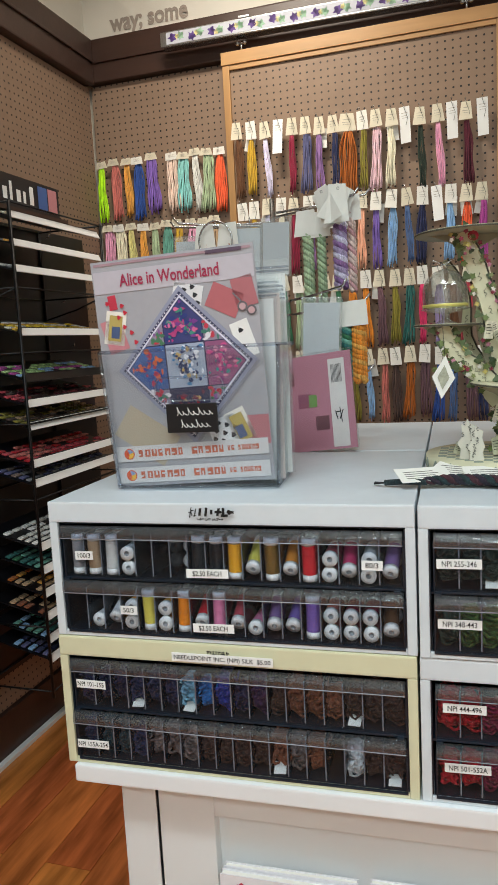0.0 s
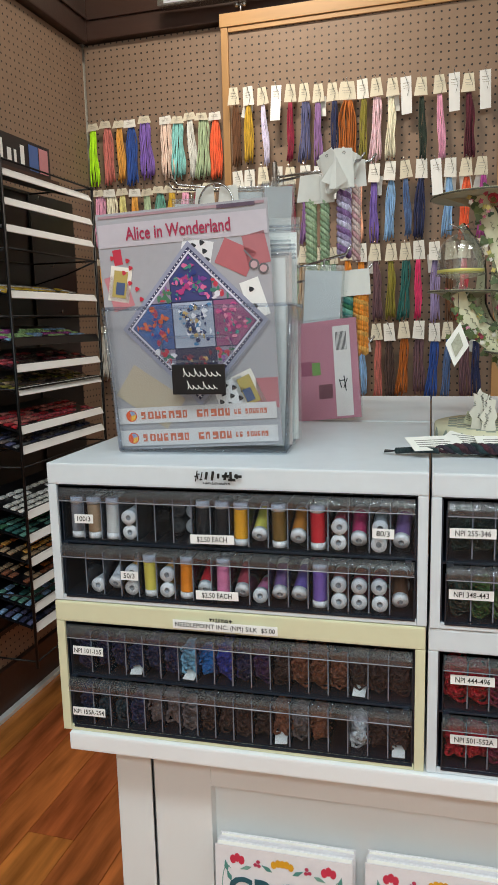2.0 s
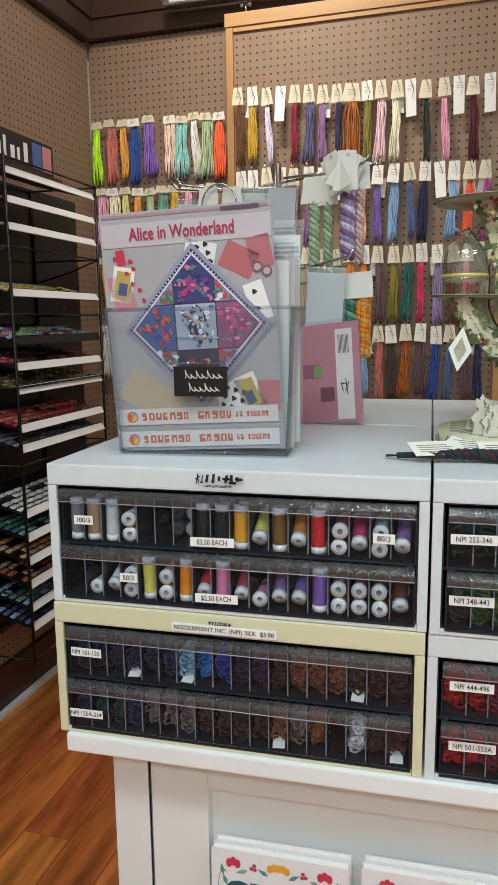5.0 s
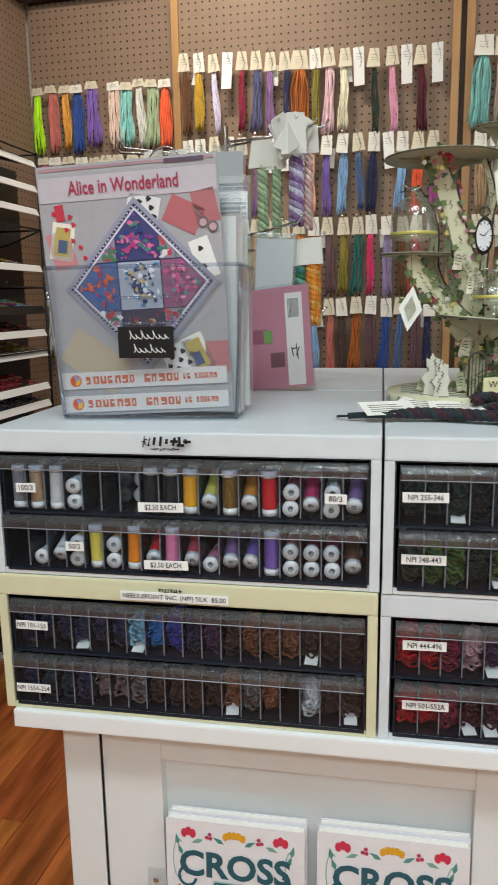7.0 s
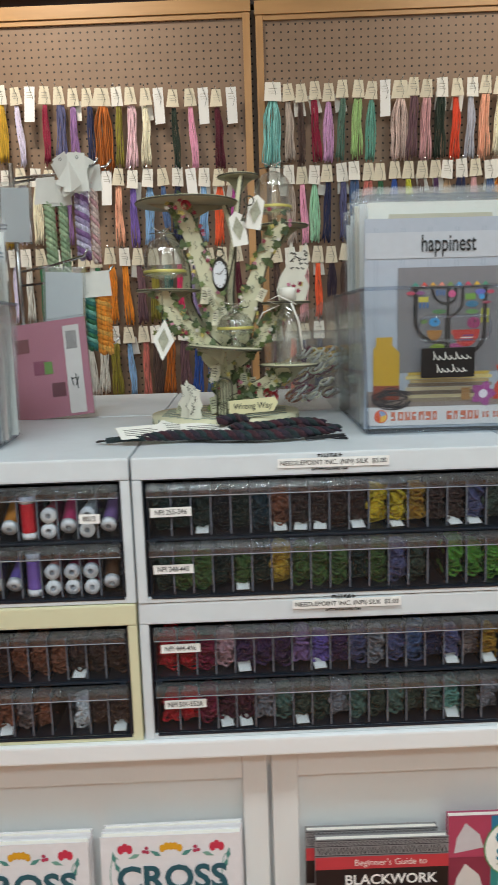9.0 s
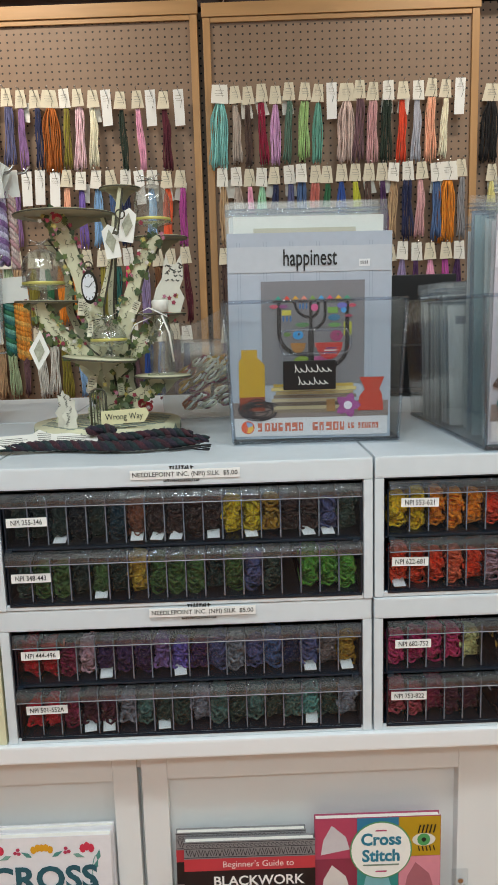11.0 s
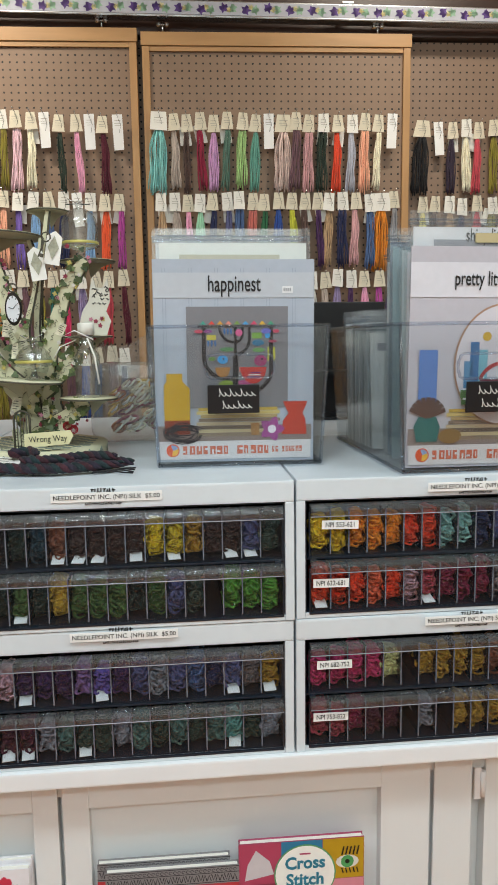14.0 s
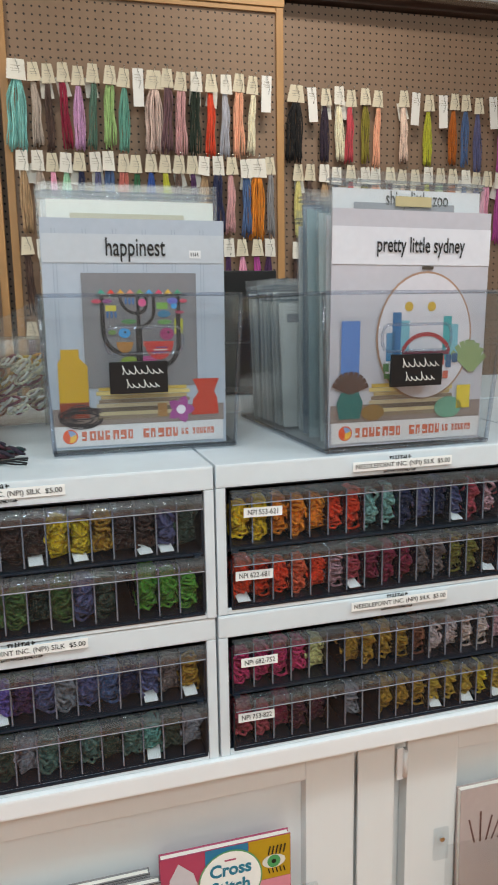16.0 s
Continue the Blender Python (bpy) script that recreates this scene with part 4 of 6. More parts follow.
def tree_cover(b, w, h):
    for k in range(6):
        rect(b, "wallpaper_stripe", -w / 2 + 0.012 + k * 0.036, -w / 2 + 0.0128 + k * 0.036, 0.03, h, "9aa4b4", 1)
        rect(b, "wallpaper_stripe", -w / 2 + 0.016 + k * 0.036, -w / 2 + 0.0168 + k * 0.036, 0.03, h, "9aa4b4", 1)
    rect(b, "title_band", -w / 2, w / 2, h - 0.04, h - 0.006, "bcc1c9", 2)
    words("happinest", 0.031, ink, b, pose(0.0, -0.0022, h - 0.022), "title", 0.62, 0.0003)
    rect(b, "price_sticker", 0.067, 0.082, h - 0.034, h - 0.0245, "e2e2e4", 3)
    for k in range(4):
        rect(b, "price_mark", 0.069 + k * 0.0028, 0.0702 + k * 0.0028, h - 0.0315, h - 0.027, "4a4a50", 4)
    rect(b, "grey_cloth", -0.067, 0.075, 0.077, 0.218, "7d7b80", 3)
    trunk = "221c20"
    stroke(b, "stitched_trunk", [(0.001, 0.085), (0.001, 0.15)], 0.0078, trunk, 5)
    stroke(b, "stitched_trunk", [(0.001, 0.15), (0.001, 0.191)], 0.0044, trunk, 5.1)
    for xa, xb, z, wd in ((-0.043, 0.0, 0.1185, 0.0056), (0.0, 0.051, 0.1, 0.0056), (-0.021, 0.0, 0.169, 0.004), (0.0, 0.011, 0.169, 0.004), (0.0, 0.0205, 0.152, 0.0042)):
        out, inn = (xa, xb) if xa < 0 else (xb, xa)
        r = min(abs(out - inn), 0.03)
        side = -1 if out < inn else 1
        bend = [(out - side * r * (1 - math.cos(q * math.pi / 20)), z + r * (1 - math.sin(q * math.pi / 20))) for q in range(11)]
        stroke(b, "stitched_branch", [(out, 0.191)] + bend + [(inn, z)], wd, trunk, 5.2)
    rect(b, "stitched_bar", -0.051, 0.06, 0.1895, 0.1925, trunk, 6)
    for k in range(9):
        x = -0.049 + k * 0.0118
        shape(b, "stitched_roof", [(x, 0.1926), (x + 0.0105, 0.1926), (x + 0.0052, 0.1985)], ("3f9a86", "d8483a", "d8a040", "e08a7a", "7a9a4a", "4a9ad0", "d84a6a", "e0b040", "4a9a7a")[k], 8)
    for x, z, rx, rz, c in ((-0.017, 0.145, 0.0075, 0.0062, "3f9ad8"), (0.036, 0.143, 0.009, 0.008, "a03a6e"), (0.033, 0.168, 0.0085, 0.0045, "3a7a9e"), (-0.011, 0.159, 0.01, 0.003, "5a8a5a"), (0.0335, 0.158, 0.009, 0.003, "6a9a5a"),
                            (0.006, 0.182, 0.005, 0.005, "d85a90"), (-0.05, 0.184, 0.006, 0.0026, "c04a60"), (-0.037, 0.184, 0.006, 0.0026, "8a4a80"), (0.044, 0.184, 0.007, 0.004, "6a6ac0"), (0.058, 0.184, 0.005, 0.0026, "c04a60"),
                            (0.053, 0.17, 0.006, 0.002, "a0425a"), (0.046, 0.178, 0.004, 0.004, "3f9ad8"), (-0.032, 0.146, 0.005, 0.003, "6a8a4a")):
        disc(b, "stitched_motif", x, z, rx, c, 7, rz, 12)
    for x, z in ((-0.016, 0.146), (0.038, 0.145)):
        disc(b, "stitched_eye", x, z, 0.0016, "1c1a20", 8, n=8)
    for x0, x1, z0, z1, c in ((-0.039, -0.026, 0.172, 0.179, "c8bc4a"), (0.024, 0.038, 0.174, 0.182, "7aa84a"), (0.046, 0.057, 0.143, 0.162, "b8b83e"), (0.006, 0.018, 0.128, 0.134, "d87a70")):
        rect(b, "stitched_patch", x0, x1, z0, z1, c, 4.5)
    for x in (-0.014, -0.0095, -0.005, -0.037, -0.032, -0.027):
        disc(b, "stitched_leaf", x, 0.184 if x > -0.02 else 0.1675, 0.0015, "3a6ea8", 7, 0.0045, 8)
    shape(b, "stitched_nest", arc(-0.017, 0.134, 0.0105, 0.014, 180, 360, 10), "b07a3c", 7)
    shape(b, "stitched_bowl", arc(0.026, 0.134, 0.0185, 0.023, 180, 360, 12), "cc3c38", 7)
    for k in range(3):
        rect(b, "bowl_band", 0.017 + k * 0.002, 0.036, 0.1195 + k * 0.003, 0.1212 + k * 0.003, ("6a3a80", "e4dcd8", "6a3a80")[k], 8)
    disc(b, "stitched_motif", -0.012, 0.11, 0.011, "8aa03e", 4.6, 0.006, 12)
    disc(b, "stitched_motif", 0.012, 0.11, 0.011, "c05a90", 4.6, 0.006, 12)
    shelf_scene(b, w)
    shape(b, "yellow_bottle", [(-0.1, 0.06), (-0.064, 0.06), (-0.064, 0.105), (-0.074, 0.115), (-0.074, 0.126), (-0.096, 0.126), (-0.096, 0.115), (-0.1, 0.11)], "c49a1e", 5)
    shape(b, "bottle_base", [(-0.1, 0.04), (-0.064, 0.04), (-0.064, 0.06), (-0.1, 0.06)], "8a3a26", 5)
    rnd = random.Random(8)
    for k in range(16):
        stroke(b, "yarn", arc(-0.072 + rnd.uniform(-0.006, 0.006), 0.042 + rnd.uniform(-0.004, 0.004), rnd.uniform(0.014, 0.03), rnd.uniform(0.006, 0.013), rnd.uniform(0, 180), rnd.uniform(200, 400)), 0.0014, "26222a", 6 + k * 0.1)
    shape(b, "red_jug", [(0.066, 0.038), (0.102, 0.038), (0.1, 0.06), (0.096, 0.068), (0.103, 0.085), (0.068, 0.085), (0.076, 0.068), (0.068, 0.058)], "c23c2a", 5)
    disc(b, "picture_wool", 0.052, 0.046, 0.015, "a04a8e", 6, lobes=5, n=20)
    disc(b, "picture_wool", 0.052, 0.046, 0.006, "e8dfe8", 7)
    rect(b, "picture_spool", 0.022, 0.034, 0.038, 0.055, "a97a48", 6)
    brand_strip(b, w, 0.004, 0.026)


def harbour_cover(b, w, h):
    rect(b, "title_band", -w / 2, w / 2, h - 0.064, h - 0.02, "d9d7de", 2)
    words("pretty little sydney", 0.026, ink, b, pose(0.01, -0.0022, h - 0.041), "title", 0.62, 0.0003)
    disc(b, "embroidery_hoop", 0.02, 0.135, 0.068, "a8846e", 3, 0.08, 40)
    disc(b, "hoop_cloth", 0.02, 0.135, 0.0655, "d3cdd4", 4, 0.0775, 40)
    rect(b, "hoop_screw", 0.012, 0.028, 0.217, 0.221, "4a4038", 4)
    stroke(b, "stitched_bridge", arc(0.022, 0.11, 0.034, 0.028, 12, 168), 0.005, "a83a3e", 6)
    rect(b, "stitched_deck", -0.012, 0.056, 0.112, 0.117, "7a3a48", 7)
    rnd = random.Random(6)
    for k in range(34):
        x, z = rnd.uniform(-0.036, 0.066), rnd.uniform(0.085, 0.108)
        rect(b, "stitched_house", x - 0.004, x + 0.004, z - 0.005, z + rnd.uniform(0.003, 0.012), rnd.choice(("4a7a9a", "d8d4d0", "c9a84a", "5a9a9a", "b85a4a", "6a8a5a", "e0e4e8", "3a5a80")), 6 + k * 0.08)
    for x, z1, c in ((-0.02, 0.165, "3c6ea0"), (-0.008, 0.155, "7ab0c0"), (0.052, 0.16, "4aa0a4"), (0.062, 0.15, "7ab0c0"), (-0.028, 0.14, "5a8ab0")):
        rect(b, "stitched_tower", x - 0.006, x + 0.006, 0.105, z1, c, 5)
    for x in (-0.004, 0.028):
        disc(b, "stitched_light", x, 0.172, 0.006, "c9a23a", 5)
    shelf_scene(b, w)
    rect(b, "blue_vase", -0.095, -0.07, 0.075, 0.155, "5a7fc0", 5)
    shape(b, "green_pot", [(-0.096, 0.035), (-0.068, 0.035), (-0.064, 0.055), (-0.07, 0.068), (-0.094, 0.068), (-0.1, 0.055)], "2a6a66", 6)
    for k in range(9):
        a = radians(20 + k * 17)
        stroke(b, "dry_plant", [(-0.082, 0.068), (-0.082 + 0.026 * math.cos(a), 0.068 + 0.026 * math.sin(a))], 0.006, "5a4038", 6.5 + k * 0.05)
    for k in range(8):
        a = radians(30 + k * 16)
        stroke(b, "green_plant", [(0.09, 0.09), (0.09 + 0.03 * math.cos(a) - 0.006, 0.09 + 0.04 * math.sin(a))], 0.007, "8a9a6a", 5 + k * 0.05)
    rect(b, "yellow_block", 0.07, 0.09, 0.042, 0.072, "d8be3c", 6)
    disc(b, "green_bowl", 0.058, 0.044, 0.02, "6a9a84", 6, 0.014)
    disc(b, "picture_yarn", -0.05, 0.042, 0.016, "8a6a3a", 6, 0.01)
    brand_strip(b, w, 0.004, 0.026)


def bin_box(m, w0, w1, depth, h, label):
    """A clear acrylic bin, wider at the rim than at the foot, with a moulded grip on its front."""
    t = thing("acrylic_bin", m, label, "display bin", "acrylic bins")
    th, lean = 0.003, 0.012

    def wall(a, b, c, d, n):
        bm = bmesh.new()
        o = [Vector(p) for p in (a, b, c, d)]
        nn = Vector(n) * th
        vs = [bm.verts.new(p) for p in o] + [bm.verts.new(p + nn) for p in o]
        for q in ((0, 1, 2, 3), (7, 6, 5, 4), (0, 4, 5, 1), (1, 5, 6, 2), (2, 6, 7, 3), (3, 7, 4, 0)):
            bm.faces.new([vs[i] for i in q])
        part("wall", bm, acrylic, t)
    a, b2 = w0 / 2, w1 / 2
    wall((-a, 0, 0), (a, 0, 0), (b2, -lean, h), (-b2, -lean, h), (0, 1, 0))
    wall((-a, depth, 0), (a, depth, 0), (b2, depth + lean, h), (-b2, depth + lean, h), (0, -1, 0))
    wall((-a, th, 0), (-a, depth - th, 0), (-b2, depth + lean - th, h), (-b2, th - lean, h), (1, 0, 0))
    wall((a, th, 0), (a, depth - th, 0), (b2, depth + lean - th, h), (b2, th - lean, h), (-1, 0, 0))
    part("floor", box(bmesh.new(), -a + th, a - th, th, depth - th, 0.0005, th), acrylic, t)
    rim = tube(bmesh.new(), [(-b2, -lean, h), (b2, -lean, h), (b2, depth + lean, h), (-b2, depth + lean, h)], 0.0026, 6, True)
    part("rim", rim, lip_clear, t)
    foot = tube(bmesh.new(), [(-a, 0, 0.003), (a, 0, 0.003), (a, depth, 0.003), (-a, depth, 0.003)], 0.0026, 6, True)
    part("foot_edge", foot, lip_clear, t)
    for sx in (-1, 1):
        part("corner", tube(bmesh.new(), [(sx * a, 0.001, 0.004), (sx * b2, -lean, h)], 0.0028, 6), lip_clear, t)
    g = h * 0.72
    yy = -lean * 0.75 - 0.002
    grip = tube(bmesh.new(), [(x, yy, z) for x, z in arc(-0.04, g, 0.008, 0.016, 90, 270, 5) + arc(0.04, g, 0.008, 0.016, -90, 90, 5)], 0.002, 6, True)
    part("grip", grip, lip_clear, t)
    return t


def chalk_tag(m):
    t = thing("chalkboard_tag", m, "small black chalkboard tag with white handwriting", "tag", "tags on the bins")
    part("board", box(bmesh.new(), -0.036, 0.036, 0, 0.003, -0.02, 0.02, 0.0014), black_plastic, t)
    chalk = material("chalk", "e8e8e4", 0.9, grain=0.1, scale=200)
    for z, w, n, seed in ((0.0085, 0.052, 7, 21), (-0.0085, 0.042, 6, 22)):
        rnd = random.Random(seed)
        tall = [rnd.choice((0.0026, 0.0028, 0.0052)) for _ in range(n)]
        tall[0] = 0.0055
        pts = []
        for i in range(n * 14):
            f = i / (n * 14)
            a = f * n * math.tau
            hh = tall[int(f * n)]
            pts.append((0.004 - w / 2 + w * f + 0.0021 * math.sin(a + 0.9), -0.0006, z - 0.0042 + hh * (1 - math.cos(a))))
        part("writing", tube(bmesh.new(), pts, 0.00062, 4), chalk, t)
    return t


def bagged(m, w, h, label, seed, sheet="e9e9ea"):
    """A booklet in a clear zip bag, seen by its top edge."""
    t = thing("bagged_pattern", m, label, "bagged pattern", "bagged patterns in the bins")
    rnd = random.Random(seed)
    part("sheet", box(bmesh.new(), -w / 2 + 0.005, w / 2 - 0.005, 0.001, 0.003, 0, h - 0.02), ink_mat(sheet), t)
    film = bmesh.new()
    rows = [[film.verts.new((x, -0.0012 + 0.0008 * math.sin(9 * x / w + 5 * z / h + seed), z)) for x in (-w / 2, -w / 6, w / 6, w / 2)] for z in (0, h * 0.4, h * 0.7, h)]
    for p, q in zip(rows, rows[1:]):
        for k in range(3):
            film.faces.new((p[k], p[k + 1], q[k + 1], q[k])).smooth = True
    part("bag", film, bag_clear, t)
    for z in (h - 0.012, h - 0.017):
        part("zip", box(bmesh.new(), -w / 2, w / 2, -0.002, 0.006, z, z + 0.0022), lip_clear, t)
    rect(t, "print", -w * 0.35, w * 0.3, h - 0.048, h - 0.036, rnd.choice(("b8b4b0", "9a9aa2", "c8c0a8")), 0)
    return t


LZ = LID + 0.001


def build_bins():
    # bin of the first unit
    b1 = ROW @ pose(0.1903, 0.083, LZ, 0, 0, 3.8)
    bin_box(b1, 0.23, 0.25, 0.12, 0.194, "clear acrylic bin full of needlework pattern booklets")
    chalk_tag(b1 @ pose(0.002, -0.0125, 0.1, 3, 0, 0))
    p = booklet(b1 @ pose(-0.006, 0.01, 0.006, 1.0, -2.6, -1.5), 0.232, 0.317, "a9a6ac", "stitching pattern booklet with a patterned diamond on its cover")
    wonder_cover(p, 0.228, 0.315)
    rnd = random.Random(3)
    for k in range(6):
        bagged(b1 @ pose(0.02 + rnd.uniform(-0.006, 0.01), 0.026 + k * 0.014, 0.006, -2, rnd.uniform(-1, 1), rnd.uniform(-2, 2)), 0.2, 0.27 + 0.008 * (k % 3) + (0.03 if k == 4 else 0), "white pattern sheet in a clear zip bag", k, ("e9e9ea", "d8c8c4", "ececea", "e8e4d8", "f0f0ee", "e0e4e8")[k])
    # bin of the second unit
    b2 = ROW @ pose(0.92, 0.104, LZ, 0, 0, -1.0)
    bin_box(b2, 0.23, 0.248, 0.3, 0.196, "clear acrylic bin full of needlework pattern booklets")
    chalk_tag(b2 @ pose(-0.009, -0.0125, 0.096, 3, 0, 0))
    p = booklet(b2 @ pose(-0.006, 0.014, 0.005, 1.0, 0.3, 0), 0.224, 0.282, "aeb6c3", "pattern booklet showing a stitched tree on grey cloth")
    tree_cover(p, 0.222, 0.27)
    for k in range(7):
        bagged(b2 @ pose(rnd.uniform(-0.012, 0.002), 0.03 + k * 0.036, 0.006, -1, rnd.uniform(-0.6, 0.6), rnd.uniform(-2, 2)), 0.218, 0.326 + 0.004 * (k % 3), "white pattern sheet in a clear zip bag", k + 10, ("efeee8", "e9e9ea", "e8e0d0", "ececea", "e9e9ea", "dfe3e6", "f0f0ee")[k])
    # bin of the third unit
    b3 = ROW @ pose(1.238, 0.004, LZ, 0, 0, 1.5)
    bin_box(b3, 0.228, 0.25, 0.35, 0.194, "clear acrylic bin full of needlework pattern booklets")
    chalk_tag(b3 @ pose(0.0, -0.0125, 0.1, 3, 0, 0))
    p = booklet(b3 @ pose(0.002, 0.014, 0.005, 1.0, 0.5, 0), 0.218, 0.286, "bfbbc3", "pattern booklet showing a stitched bridge in a hoop")
    harbour_cover(p, 0.218, 0.286)
    for k in range(5):
        bagged(b3 @ pose(rnd.uniform(-0.006, 0.01), 0.03 + k * 0.03, 0.006, -1, rnd.uniform(-0.6, 0.6), rnd.uniform(-2, 2)), 0.21, 0.30 + 0.008 * (k % 4), "pattern sheet in a clear zip bag", k + 20, ("e6e4e8", "ccd8da", "9ab0b6", "8a98a8", "e4e8ea")[k])
    zoo = bagged(b3 @ pose(0.006, 0.024, 0.006, -1, 0.3, 0), 0.215, 0.332, "white pattern sheet with a partly covered title", 77, "e8e6ea")
    words("shiny little zoo", 0.024, ink, zoo, pose(0.012, 0.0, 0.301), "title", 0.62, 0.0003)
    part("paper_sticker", box(bmesh.new(), -0.02, 0.03, -0.003, -0.002, 0.292, 0.304), ink_mat("c0ae84"), zoo)
    for k in range(12):
        bagged(b3 @ pose(-0.05 + rnd.uniform(-0.004, 0.004), 0.19 + k * 0.011, 0.006, -4, rnd.uniform(-1, 1), rnd.uniform(-2, 2)), 0.11, 0.2 + 0.008 * (k % 3), "small white pattern leaflet in a clear bag", k + 40, ("f0f0ee", "e4e6e4", "d8dcdc")[k % 3])
    # pink booklet that leans behind the first bin
    pk = booklet(ROW @ pose(0.29, 0.41, LZ, -10, -6, -8), 0.175, 0.172, "bd8090", "pink kit in clear wrapping leaning behind the bin")
    rect(pk, "pale_band", 0.045, 0.075, 0.004, 0.16, "e2dbd8", 1)
    for k in range(3):
        rect(pk, "photo", -0.045 + k * 0.03, -0.02 + k * 0.03, 0.12 - k * 0.042, 0.145 - k * 0.042, ("8a5a5e", "9a5a70", "7a5058")[k], 1)
    rect(pk, "photo", 0.005, 0.02, 0.078, 0.1, "7aa05a", 2)
    for k in range(9):
        rect(pk, "barcode_bar", 0.05 + k * 0.0022, 0.051 + k * 0.0022, 0.118, 0.15, "3a3638", 2)
    scribble(pk, "writing", 0.06, 0.06, 0.012, 0.03, ink, 31, -0.0014)
    part("wrapping", box(bmesh.new(), -0.088, 0.088, -0.004, 0.012, 0, 0.176, 0.002), acrylic, pk)


build_bins()


# ---- books in the clear holders of the cabinet doors ----
def book(m, w, h, thick, colour, label):
    b = thing("book", m, label, "book", "books on the cabinet doors")
    part("cover", box(bmesh.new(), -w / 2, w / 2, 0, 0.0012, 0, h), ink_mat(colour), b)
    part("page_block", box(bmesh.new(), -w / 2 + 0.002, w / 2 - 0.002, 0.0013, thick - 0.0013, 0.002, h - 0.002), paper, b)
    part("back_cover", box(bmesh.new(), -w / 2, w / 2, thick - 0.0012, thick, 0, h), ink_mat(colour), b)
    return b


def stitch_cover(b, w, h):
    teal, mint = "1f5a68", "a8c8c0"
    words("CROSS", 0.052, ink_mat(teal), b, pose(0, -0.0012, h - 0.066), "title", 0.98, 0.0016)
    for sx in (-1, 1):
        stroke(b, "swash", arc(sx * 0.066, h - 0.085, 0.012, 0.014, 90 if sx < 0 else 90, 350 if sx < 0 else -170), 0.004, teal, 2)
    rect(b, "mint_band", -0.03, 0.03, h - 0.105, h - 0.088, mint, 2)
    words("STITCH", 0.017, ink_mat(teal), b, pose(0, -0.0018, h - 0.0965), "title", 1.0, 0.0006)
    words("FOR", 0.01, ink_mat(teal), b, pose(0, -0.0018, h - 0.112), "title")
    for k in range(5):
        disc(b, "yellow_petal", -0.012 + k * 0.006, h - 0.019 + (0.003 if k in (1, 2, 3) else 0), 0.0042, "e0a428", 2 + k * 0.1, 0.006, 8)
    for sx in (-1, 1):
        for k in range(3):
            disc(b, "red_petal", sx * (0.064 + (k - 1) * 0.006), h - 0.019 + (0.003 if k == 1 else 0), 0.0046, "cc3550", 2 + k * 0.1, 0.007, 8)
        for k, (x, z) in enumerate(((0.034, 0.018), (0.038, 0.023), (0.033, 0.024))):
            disc(b, "small_flower", sx * x, h - z, 0.003, "b83a5a", 2, n=6)
        for x, z, t in ((0.022, 0.026, 30), (0.052, 0.03, -20), (0.076, 0.045, 70), (0.08, 0.03, 80)):
            c, s_ = math.cos(radians(t)), math.sin(radians(t))
            pts = [(sx * (x + u * c - v * s_), h - z + u * s_ + v * c) for u, v in ((-0.009, 0), (-0.002, 0.0034), (0.009, 0), (-0.002, -0.0034))]
            shape(b, "leaf", pts, "4f9088" if t > 0 else "7aa89a", 2)
        stroke(b, "stem", arc(sx * 0.078, h - 0.06, 0.008, 0.03, 60, 300), 0.0012, "6aa096", 1)
        for k in range(3):
            disc(b, "orange_flower", sx * (0.07 + 0.004 * k), h - 0.105 - 0.008 * (k % 2), 0.0055, "d88a2a", 2 + k * 0.1, n=8, lobes=4)


